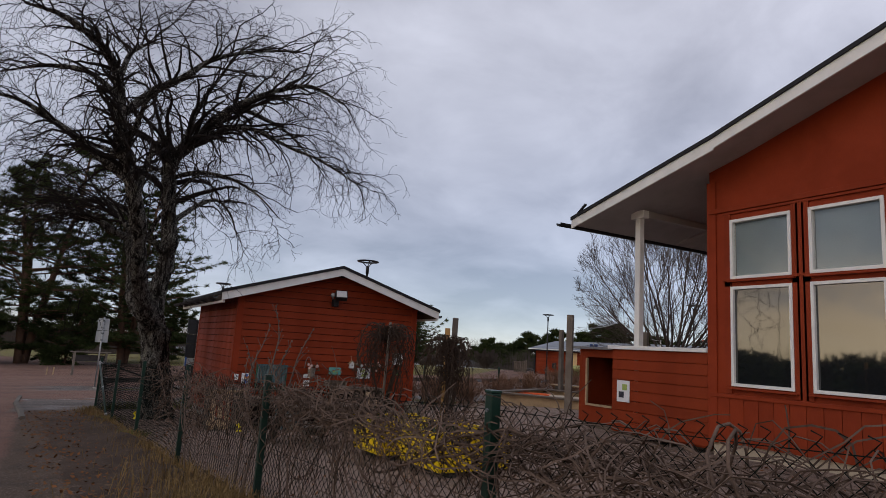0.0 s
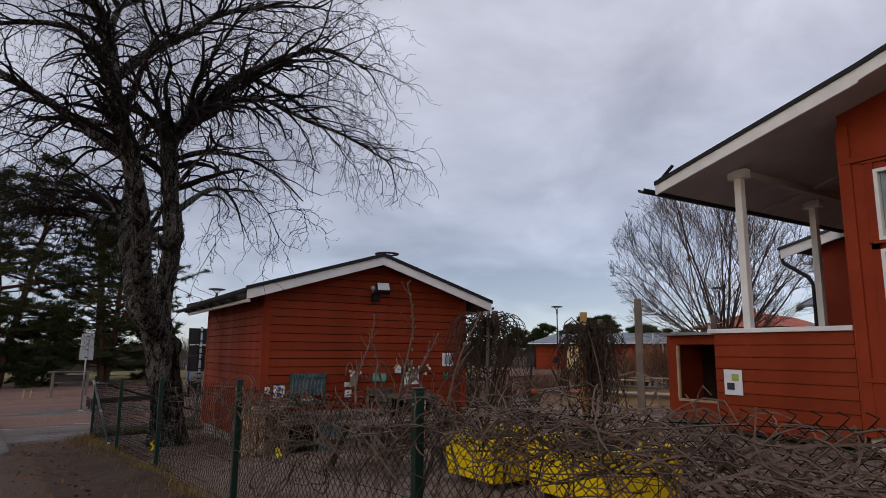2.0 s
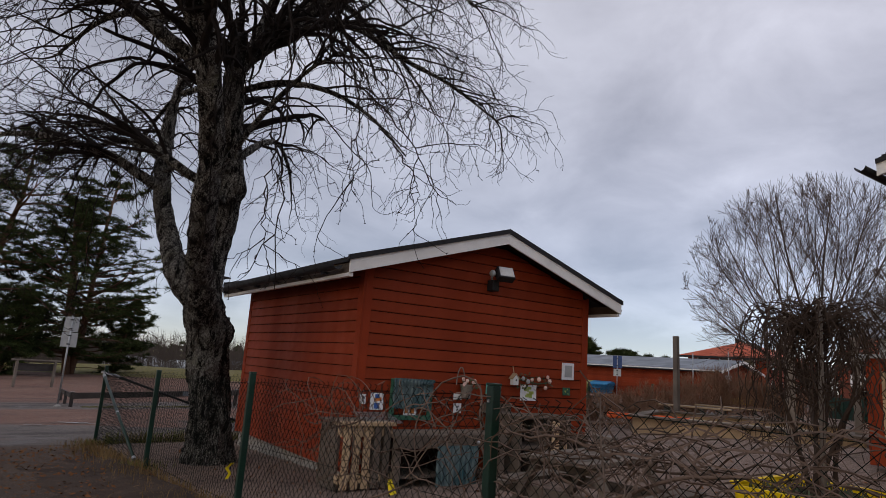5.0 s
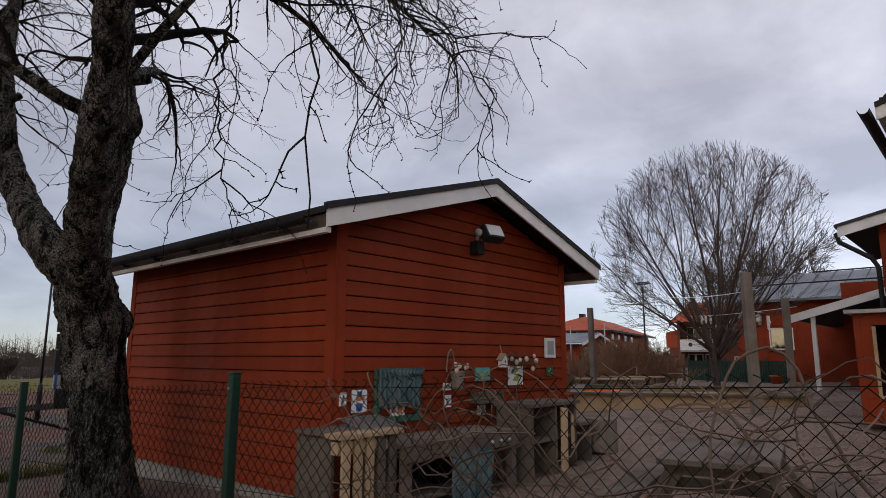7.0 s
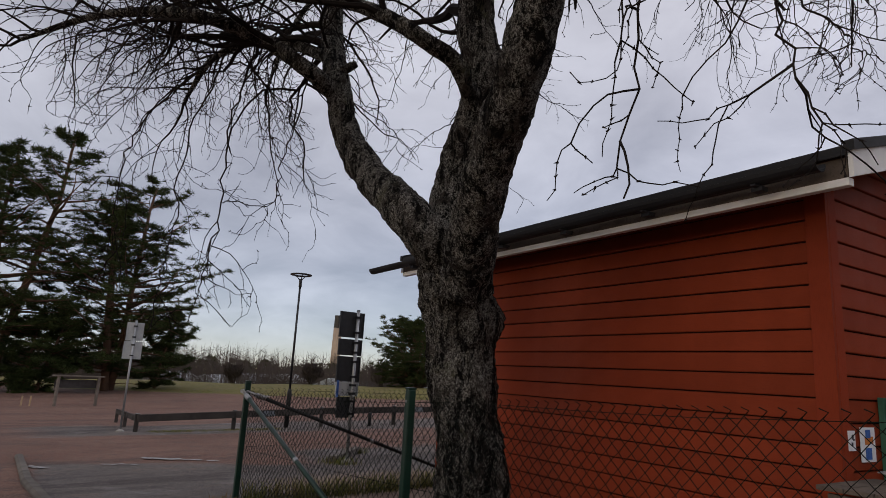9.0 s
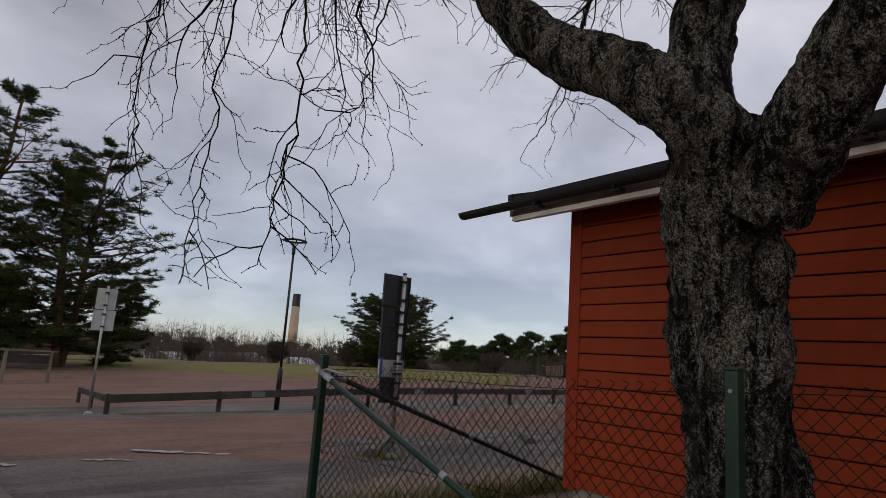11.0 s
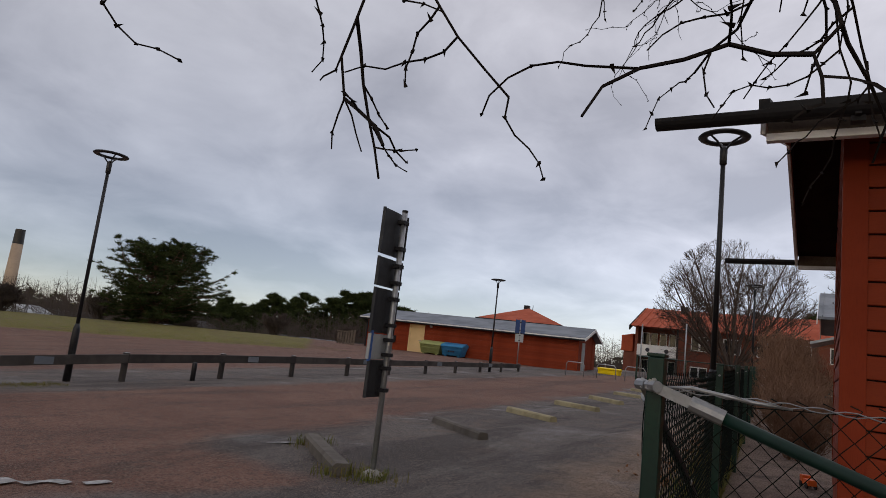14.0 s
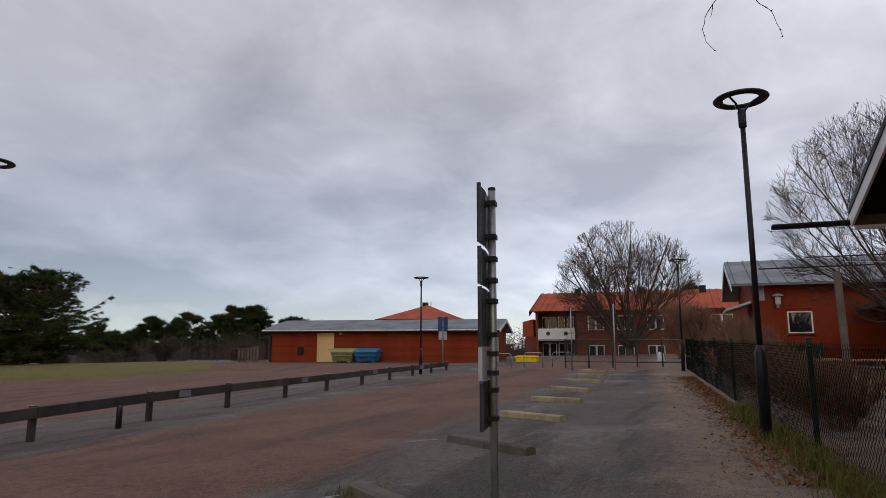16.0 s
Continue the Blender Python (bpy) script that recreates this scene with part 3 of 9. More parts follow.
def build_shed():
    shed = thing("tool_shed", (0.03, 0.035, 0.18), "small red board-clad shed with a black low-pitched roof and white bargeboards", "shed", rz=0.3)
    W, D, Z0, RX = 4.1, 4.44, 0.18, 2.05
    top = lambda x: 3.67 - Z0 - 0.308 * abs(x - RX)   # upper face of the roof
    under = lambda x: top(x) - 0.1
    base = 0.13
    # core walls with thickness
    for nm, y in (("gable_wall", 0.0), ("gable_wall", D)):
        poly = [(0, y, base), (W, y, base), (W, y, under(W)), (RX, y, under(RX)), (0, y, under(0))]
        part(nm, Shape().prism(poly, (0, 0.09 if y == 0 else -0.09, 0)), SHADE_BOARD, shed)
    for x in (0.0, W):
        s = Shape().box((x if x == 0 else x - 0.09, 0.09, base), (0.09 if x == 0 else W, D - 0.09, under(0)))
        part("side_wall", s, SHADE_BOARD, shed)
    part("plinth", Shape().box((0.03, 0.03, -0.4), (W - 0.03, D - 0.03, base)), KERB, shed)
    # roof slabs
    for sgn in (-1, 1):
        xe = RX + sgn * 2.49
        poly = [(RX, -0.36, top(RX)), (xe, -0.36, top(xe)), (xe, -0.36, top(xe) - 0.06), (RX, -0.36, top(RX) - 0.06)]
        part("roof_slope", Shape().prism(poly, (0, D + 0.8, 0)), BLACK_METAL, shed)
        # boarded underside of the overhang, its shade painted near-black
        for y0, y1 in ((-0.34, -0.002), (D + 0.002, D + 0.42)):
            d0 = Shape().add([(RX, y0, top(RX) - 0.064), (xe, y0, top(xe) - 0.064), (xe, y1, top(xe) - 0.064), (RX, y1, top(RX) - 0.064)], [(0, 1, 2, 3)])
            part("soffit_board", d0, SHADE_BOARD, shed, "boarded underside of the roof with its shade painted in")
        # white bargeboards, both gables
        for y in (-0.388, D + 0.44):
            x1 = xe - sgn * 0.015
            poly = [(RX, y, top(RX) - 0.035), (x1, y, top(x1) - 0.035), (x1, y, top(x1) - 0.2), (RX, y, top(RX) - 0.2)]
            part("bargeboard", Shape().prism(poly, (0, 0.028, 0)), WHITE, shed, "white painted bargeboard", bevel=0.003)
            poly = [(RX, y - 0.02, top(RX) + 0.02), (x1 + sgn * 0.02, y - 0.02, top(x1) + 0.02), (x1 + sgn * 0.02, y - 0.02, top(x1) - 0.045), (RX, y - 0.02, top(RX) - 0.045)]
            part("verge_flashing", Shape().prism(poly, (0, 0.06, 0)), BLACK_METAL, shed, "black metal verge flashing")
        # eave fascia: dark board with a pale lower edge, and the gutter with its hooks
        fx = xe - sgn * 0.03
        part("eave_fascia", Shape().box((min(fx, fx - sgn * 0.03), -0.35, top(xe) - 0.19), (max(fx, fx - sgn * 0.03), D + 0.43, top(xe) - 0.065)), OLD_WOOD, shed)
        part("eave_trim", Shape().box((min(fx + sgn * 0.006, fx - sgn * 0.05), -0.355, top(xe) - 0.235), (max(fx + sgn * 0.006, fx - sgn * 0.05), D + 0.435, top(xe) - 0.19)), WHITE, shed, "pale trim board below the gutter")
        gx, gzz = xe + sgn * 0.09, top(xe) - 0.10
        g = Shape()
        ring = []
        for k in range(9):
            a = math.pi * k / 8
            ring.append((gx + 0.062 * math.cos(a), gzz - 0.062 * math.sin(a)))
        ring += [(x + (gx - x) * 0.08, z + (gzz - z) * 0.08 + 0.002) for x, z in reversed(ring)]
        g.prism([(x, -0.26, z) for x, z in ring], (0, D + 0.26 + (1.06 if sgn < 0 else 1.3), 0))
        part("gutter", g, BLACK_METAL, shed, "black half-round gutter", smooth=False)
        for k in range(6):
            y = 0.1 + k * 0.86
            part("gutter_hook", Shape().box((gx - 0.07, y, gzz - 0.075), (gx + 0.07, y + 0.03, gzz - 0.062)).box((gx - 0.03, y - 0.02, gzz - 0.1), (gx + 0.04, y + 0.05, gzz - 0.07)), BLACK_METAL, shed)
    # corner boards
    for x, y in ((0, 0), (W, 0), (0, D), (W, D)):
        sx, sy = (-1 if x == 0 else 1), (-1 if y == 0 else 1)
        s = Shape().box((min(x, x + sx * 0.034), min(y + sy * 0.034, y - sy * 0.1), base - 0.02), (max(x, x + sx * 0.034), max(y + sy * 0.034, y - sy * 0.1), under(0) - 0.002))
        part("corner_board", s, RED_UP, shed, bevel=0.003)
        s = Shape().box((min(x, x - sx * 0.1), min(y, y + sy * 0.034), base - 0.02), (max(x, x - sx * 0.1), max(y, y + sy * 0.034), under(0) - 0.03))
        part("corner_board", s, RED_UP, shed, bevel=0.003)
    # flood light under the gable peak
    lamp = part("flood_light", Shape().box((1.98, -0.16, 2.62), (2.1, -0.0, 2.78)), BLACK_METAL, shed, "black flood light with sensor", bevel=0.01)
    head = Shape().box((-0.13, -0.06, -0.1), (0.13, 0.06, 0.1), pose(2.1, -0.27, 2.86, -32, 0, -14))
    part("lamp_head", head, BLACK_METAL, lamp, bevel=0.012)
    part("lens", Shape().box((-0.11, -0.069, -0.08), (0.11, -0.06, 0.08), pose(2.1, -0.27, 2.86, -32, 0, -14)), LENS_GLASS, lamp, "pale glass lens")
    part("sensor", Shape().ball((1.93, -0.2, 2.86), 0.05, 10, 6).tube([(1.95, -0.16, 2.78), (1.93, -0.19, 2.84)], 0.02, 6), SIGN_PALE, lamp, "grey motion sensor", smooth=True)
    # siding boards
    E = 0.144
    left = lap_board(D - 0.2, E).mesh("board", RED)
    n = int((under(0) - base) / E) + 1
    for k in range(n):
        z = base + k * E
        part("board", left, RED, shed, m=pose(0, D - 0.1, z, 0, 0, -90))
        part("board", left, RED, shed, m=pose(W, 0.1, z, 0, 0, 90))
    for k in range(26):
        z = base + k * E
        if z > under(RX) - 0.12:
            break
        zt = z + E
        if zt < under(0):
            x0, s0 = 0.1, 0.0
        else:
            x0 = max(0.1, (z - under(0)) / 0.308 + 0.02)
            s0 = E / 0.308 if z > under(0) else 0.0
        length = max(2 * (RX - x0), 0.15)
        s0 = min(s0, length * 0.49)
        me = lap_board(length, E, s0, -s0).mesh("board", RED)
        part("board", me, RED, shed, m=pose(RX - length / 2, 0, z, 0, 0, 0))
        part("board", me, RED, shed, m=pose(RX + length / 2, D, z, 0, 0, 180))
    return shed


SHED = build_shed()


# ---- chain-link fences ----
def build_fence(a, b, posts, top, label, pitch=0.074, low=0.0):
    """a, b: ends on plan; posts: distances along it; top: height of the wire over the ground."""
    a, b = Vector((a[0], a[1])), Vector((b[0], b[1]))
    run = (b - a).length
    d = (b - a) / run
    nrm = Vector((-d.y, d.x))
    fence = thing("chain_link_fence", (a.x, a.y, gz(a.x, a.y)), label, "fence", kind="structure")
    sunk = lambda s: 1 - low * min(max((s - 8) / 4, 0.0), 1.0)  # it stands lower where the verge is banked up
    loc = lambda s, z, o=0.0: (d.x * s + nrm.x * o, d.y * s + nrm.y * o, gz(a.x + d.x * s, a.y + d.y * s) + z * sunk(s) - gz(a.x, a.y))
    flat = top
    for s in posts:
        x, y, z = loc(s, 0)
        top = flat * sunk(s) + (0.06 if s == 0 else 0.0)  # the corner post stands taller
        sh = Shape().box((x - 0.028, y - 0.028, z - 0.2), (x + 0.028, y + 0.028, z + top + 0.07))
        post = part("post", sh, GREEN_METAL, fence, bevel=0.006)
        part("cap", Shape().box((x - 0.031, y - 0.031, z + top + 0.07), (x + 0.031, y + 0.031, z + top + 0.084)), GREEN_METAL, post, bevel=0.004)
        part("clip", Shape().tube([(x - 0.036, y, z + top - 0.01), (x + 0.036, y, z + top - 0.01)], 0.009, 6), GREY_METAL, post, "galvanised wire clip")
    top = flat
    sh = Shape()
    for zz in (top, top * 0.5, 0.06):
        pts = [loc(s, zz + 0.012 * math.sin(s * 2.1) * (1 if zz == top else 0.5) - (0.02 if zz == top else 0), 0.031) for s in np.linspace(0, run, int(run / 0.6) + 2)]
        sh.tube(pts, 0.0024, 4)
    part("tension_wire", sh, WIRE, fence)
    mesh = Shape()
    half, n = pitch / 4, int(2 * run / pitch)
    rise = pitch * 0.52
    rows = int(top / rise)
    for i in range(n):
        s0 = (i + 0.5) * pitch / 2
        pts = []
        for k in range(rows + 1):
            sway = 0.018 * noise.noise((s0 * 0.8, k * 0.12, 3.1))
            pts.append(loc(s0 + (half if (k + i) % 2 else -half) + 0.008 * noise.noise((0.4 * s0, k * 0.2, 9.0)), top - k * rise - 0.012 + 0.02 * noise.noise((s0 * 0.5, 0, 1)), 0.031 + sway + (0.003 if k % 2 else -0.003)))
        mesh.tube(pts, 0.0026, 3, caps=False)
        x, y, z = pts[0]
        mesh.tube([(x, y, z), (x + d.x * 0.02, y + d.y * 0.02, z + 0.022), (x - d.x * 0.012, y - d.y * 0.012, z + 0.035)], 0.0026, 3, caps=False)
    tagged(part("wire_mesh", mesh, WIRE, fence, "woven green wire mesh"), kind="stuff")
    return fence


CORNER = (-2.157, 5.067)
west = build_fence(CORNER, (-0.68, -14.95), [0.0, 3.18, 6.29, 9.57, 12.68, 15.87, 19.05, 20.05], 1.17, "green chain-link fence along the verge, overgrown at one end", low=0.08)
north = build_fence(CORNER, (24.5, 7.05), [3.26, 6.5, 9.75, 13.0, 16.3, 19.6, 22.9, 26.7], 1.22, "green chain-link fence beside the parking bays")


def build_braces():
    cx, cy = CORNER
    for parent, foot, c in ((west, (-1.98, 2.12), GREEN_METAL), (north, (0.95, 5.29), DARK_RAIL)):
        ox, oy, oz = parent.matrix_basis.translation
        h = Vector((cx - ox, cy - oy, gz(cx, cy) + 1.2 - oz))
        f = Vector((foot[0] - ox, foot[1] - oy, gz(*foot) + 0.1 - oz))
        dirn = (f - h).normalized()
        out = Vector((-0.045, 0.0, 0)) if parent is west else Vector((0, 0.045, 0))
        h, f = h + out, f + out
        brace = part("brace", Shape().tube([h + dirn * 0.16, f], 0.0215, 10), GREEN_METAL if parent is west else BLACK_METAL, parent, "slanting tubular brace", smooth=True)
        part("socket", Shape().tube([h + dirn * 0.13, h + dirn * 0.24], 0.027, 10).bar(h - dirn * 0.02, h + dirn * 0.16, 0.012, 0.036).tube([h + Vector((-0.02, -0.02, 0)), h + Vector((0.02, 0.02, 0))], 0.02, 8), GREY_METAL, brace, "galvanised brace socket")
        part("collar", Shape().tube([h.lerp(f, 0.52), h.lerp(f, 0.535)], 0.024, 10).tube([f - dirn * 0.06, f], 0.026, 10), GREY_METAL, brace, "galvanised collar")
    # the top wire drawn tight with a strainer and twisted ends
    ox, oy, oz = west.matrix_basis.translation
    z = gz(cx, cy) + 1.2 - oz
    at = lambda k, side, up: (0.0738 * k + side, -k, z - 0.02 * k + up)
    st = part("wire_strainer", Shape().tube([at(0.03, -0.03, 0), at(0.12, -0.034, 0.012), at(0.3, -0.034, -0.006), at(0.42, -0.03, -0.01)], [0.004, 0.007, 0.007, 0.004], 8), GREY_METAL, west, "galvanised wire strainer", smooth=True)
    for ph in (0.0, math.pi):
        part("twisted_wire", Shape().tube([at(0.02 + 0.03 * k, -0.034 + 0.008 * math.cos(ph + k * 1.1), 0.008 * math.sin(ph + k * 1.1)) for k in range(24)], 0.002, 5), GREY_METAL, st)


build_braces()


# ---- the play-school house with its veranda ----
def window(parent, x, y0, y1, z0, z1, blind=False, name="window"):
    """A window in a wall that faces -x: casing, white frame and a pane. y0 > y1."""
    w = part(name, Shape().box((x - 0.03, y1 - 0.11, z0 - 0.12), (x, y1, z1 + 0.1)).box((x - 0.03, y0, z0 - 0.12), (x, y0 + 0.11, z1 + 0.1)).box((x - 0.034, y1 - 0.14, z1 + 0.1), (x, y0 + 0.14, z1 + 0.14)), RED_UP, parent, "red window casing", bevel=0.004)
    f = Shape()
    t = 0.05
    f.box((x - 0.045, y1, z0), (x + 0.05, y1 + t, z1)).box((x - 0.045, y0 - t, z0), (x + 0.05, y0, z1))
    f.box((x - 0.044, y1 + t, z0), (x + 0.05, y0 - t, z0 + t)).box((x - 0.044, y1 + t, z1 - t), (x + 0.05, y0 - t, z1))
    part("window_frame", f, WHITE, w, "white painted window frame", bevel=0.004)
    pane = part("pane", Shape().box((x + 0.008, y1 + t, z0 + t), (x + 0.014, y0 - t, z1 - t)), GLASS if blind else DARK_GLASS, w)
    pane.visible_shadow = False
    part("sill", Shape().prism([(x - 0.08, y1 - 0.06, z0 - 0.03), (x + 0.0, y1 - 0.06, z0 - 0.005), (x + 0.0, y1 - 0.06, z0 - 0.05), (x - 0.08, y1 - 0.06, z0 - 0.045)], (0, y0 - y1 + 0.12, 0)), RED_UP, w)
    if blind:
        b = Shape()
        zz = z0 + t + 0.02
        while zz < z1 - t:
            b.box((-0.016, y1 + t, -0.001), (0.016, y0 - t, 0.001), pose(x + 0.06, 0, zz, 0, 55, 0))
            zz += 0.03
        part("blind", b, BLIND, w, "pale closed window blind")


def build_house():
    X, YC = 6.43, -6.52
    Z0 = 0.45
    house = thing("play_school", (X - 0.03, YC + 0.18, Z0 + 0.125), "red wooden building with white windows, white bargeboard and a veranda", "building")
    o = lambda x, y, z: (x - X, y - YC, z - Z0)
    edge = [(-3.9, 4.66), (-7.2, 5.5), (-9.94, 6.34), (-13.4, 7.42)]  # the roof's upper edge, y and z
    edge += [(-26.8 - y, z) for y, z in reversed(edge[:-1])]

    def roof_z(y):
        for (a, za), (b, zb) in zip(edge, edge[1:]):
            if b <= y <= a:
                return za + (zb - za) * (a - y) / (a - b)
        return edge[-1][1]

    # gable wall with four openings
    YE = -20.3
    wins = [(-6.93, -7.96), (-8.23, -9.25), (-9.55, -10.57), (-12.0, -13.02), (-13.32, -14.34)]
    xs = [YC] + [v for w in wins for v in w] + [YE]
    for i in range(0, len(xs), 2):
        a, b = xs[i], xs[i + 1]
        mids = [y for y, _ in edge if b < y < a]
        poly = [o(X, a, 0.72), o(X, b, 0.72), o(X, b, roof_z(b) - 0.1)] + [o(X, y, roof_z(y) - 0.1) for y in sorted(mids)] + [o(X, a, roof_z(a) - 0.1)]
        part("wall_panel", Shape().prism(poly, (0.12, 0, 0)), RED_UP, house)
    for a, b in wins:
        mids = [y for y, _ in edge if b < y < a]
        part("wall_panel", Shape().box(o(X, b, 0.72), o(X + 0.12, a, 1.59)), RED_UP, house)
        part("wall_panel", Shape().box(o(X, b, 3.18), o(X + 0.12, a, 3.30)), RED_UP, house)
        poly = [o(X, a, 4.29), o(X, b, 4.29), o(X, b, roof_z(b) - 0.1)] + [o(X, y, roof_z(y) - 0.1) for y in sorted(mids)] + [o(X, a, roof_z(a) - 0.1)]
        part("wall_panel", Shape().prism(poly, (0.12, 0, 0)), RED_UP, house)
    # upright boards low on the wall and under the gable, and the level band over the windows
    bx = X - 0.024
    band = Shape().box((bx + 0.002 - X, -0.236, 0.7 - Z0), (0, 0, 1.4 - Z0)).mesh("board", RED_UP)
    for k in range(56):
        y = YC - 0.12 - k * 0.245
        if y < YE + 0.2:
            break
        part("board", band, RED_UP, house, m=pose(0, y - YC, 0))
    part("level_band", Shape().box(o(X - 0.05, YE, 4.44), o(X, YC - 0.02, 4.52)).box(o(X - 0.045, YE, 1.40), o(X, YC - 0.02, 1.46)), RED_UP, house, bevel=0.006)
    part("corner_board", Shape().box(o(X - 0.035, YC - 0.14, 0.68), o(X, YC + 0.0, 5.0)).box(o(X - 0.034, YC, 0.68), o(X + 0.14, YC + 0.03, 5.0)), RED_UP, house, bevel=0.004)
    for y in (-8.095, -9.4, -10.72):
        part("pilaster", Shape().box(o(X - 0.03, y - 0.06, 1.46), o(X, y + 0.06, 4.44)), RED_UP, house)
    for a, b in wins:
        window(house, X - X, a - YC, b - YC, 1.59 - Z0, 3.18 - Z0)
        window(house, X - X, a - YC, b - YC, 3.30 - Z0, 4.29 - Z0, blind=True)
    part("plinth", Shape().box(o(X + 0.03, YE, 0.1), o(X + 14, YC - 0.03, 0.72)), PLINTH, house, "pale rendered plinth")
    # side wall of the house behind the veranda, back wall, inner wall behind the windows
    part("side_wall", Shape().box(o(X + 0.12, YC - 0.12, 0.72), o(X + 14, YC, roof_z(YC) - 0.12)), RED_UP, house)
    part("side_wall", Shape().box(o(X + 0.12, YE, 0.72), o(X + 14, YE + 0.12, roof_z(YE) - 0.12)), RED_UP, house)
    part("inner_wall", Shape().box(o(X + 1.4, YE + 0.12, 0.72), o(X + 1.5, YC - 0.12, 4.9)), ROOM_WALL, house)
    # roof
    XE = 5.62
    for (a, za), (b, zb) in zip(edge, edge[1:]):
        part("roof_slope", Shape().prism([o(XE + 0.03, a, za), o(XE + 0.03, b, zb), o(XE + 0.03, b, zb - 0.07), o(XE + 0.03, a, za - 0.07)], (15, 0, 0)), ROOF_FELT, house)
        part("bargeboard", Shape().prism([o(XE, a, za - 0.03), o(XE, b, zb - 0.03), o(XE, b, zb - 0.23), o(XE, a, za - 0.2)], (0.03, 0, 0)), WHITE, house, "white painted bargeboard")
        part("verge_flashing", Shape().prism([o(XE - 0.03, a, za + 0.03), o(XE - 0.03, b, zb + 0.03), o(XE - 0.03, b, zb - 0.035), o(XE - 0.03, a, za - 0.035)], (0.08, 0, 0)), BLACK_METAL, house)
        part("soffit", Shape().prism([o(XE + 0.03, a, za - 0.1), o(XE + 0.03, b, zb - 0.1), o(XE + 0.03, b, zb - 0.13), o(XE + 0.03, a, za - 0.13)], (14.9, 0, 0)), SOFFIT, house, "pale painted veranda ceiling")
    ring = [(0.07 * math.cos(math.pi * k / 8), -0.07 * math.sin(math.pi * k / 8)) for k in range(9)]
    ring += [(x * 0.9, z * 0.9 + 0.003) for x, z in reversed(ring)]
    part("gutter", Shape().prism([o(XE - 0.25, -3.8 + a, 4.55 + b) for a, b in ring], (15, 0, 0)), BLACK_METAL, house, "black gutter")
    part("roof_bracket", Shape().box(o(XE + 0.05, -4.25, 4.72), o(XE + 0.12, -3.95, 4.76)).bar(o(XE + 0.08, -4.0, 4.76), o(XE + 0.08, -4.22, 4.92), 0.05, 0.03), BLACK_METAL, house)
    # veranda: posts, beam, parapet, cap, floor
    for x, y in ((6.49, -4.9), (9.3, -4.6), (12.2, -4.6)):
        h = roof_z(y) - 0.12
        p = part("veranda_post", Shape().box(o(x - 0.06, y - 0.06, 0.6), o(x + 0.06, y + 0.06, h)), WHITE, house, "white square post", bevel=0.006)
        part("bracket", Shape().box(o(x - 0.075, y - 0.16, h - 0.16), o(x + 0.075, y + 0.16, h - 0.01)), WHITE, p, bevel=0.006)
    part("beam", Shape().box(o(6.55, -4.98, 4.68), o(19, -4.84, 4.82)), SOFFIT, house)
    for x in (8.6, 11.2, 13.8):
        part("ceiling_batten", Shape().prism([o(x, -4.0, 4.56), o(x, YC, 5.2), o(x, YC, 5.15), o(x, -4.0, 4.51)], (0.12, 0, 0)), SOFFIT, house)
    part("parapet_core", Shape().box(o(6.43, YC + 0.03, 0.55), o(6.52, -4.3, 2.1)), RED, house)
    part("parapet_cap", Shape().box(o(6.36, YC + 0.03, 2.1), o(6.58, -4.22, 2.17)), WHITE, house, "white painted parapet cap", bevel=0.006)
    me = lap_board(2.16, 0.19).mesh("board", RED)
    for k in range(8):
        part("board", me, RED, house, m=pose(6.43 - X, -4.32 - YC, 0.58 + k * 0.19 - Z0, 0, 0, -90))
    part("veranda_floor", Shape().box(o(6.55, YC, 0.5), o(18, -3.6, 0.66)), OLD_WOOD, house)
    # hatch cabinet at the veranda's end
    cab = part("hatch_cabinet", Shape().box(o(6.5, -4.24, 0.62), o(7.5, -3.36, 0.95)), RED, house, "red play hatch with a dark opening", bevel=0.004)
    for a, b in (((6.5, -3.36, 0.62), (7.5, -3.28, 2.08)), ((6.5, -4.3, 0.62), (7.5, -4.24, 2.08)), ((7.4, -4.24, 0.95), (7.5, -3.36, 2.08)), ((6.5, -4.24, 1.92), (6.56, -3.36, 2.08)), ((6.5, -3.5, 0.95), (6.54, -3.36, 1.92))):
        part("hatch_panel", Shape().box(o(*a), o(*b)), RED, cab, bevel=0.004)
    part("hatch_roof", Shape().box(o(6.38, -4.28, 2.08), o(7.6, -3.2, 2.13)), GREY_METAL, cab)
    part("hatch_trim", Shape().box(o(6.47, -4.24, 0.95), o(6.52, -3.5, 0.99)).box(o(6.47, -3.53, 0.99), o(6.52, -3.49, 1.9)), PALE_WOOD, cab)
    # the opening's shade, painted as a near-black back
    part("hatch_back", Shape().box(o(7.36, -4.24, 0.95), o(7.395, -3.36, 2.06)), SHADE_BOARD, cab)
    return house


HOUSE = build_house()

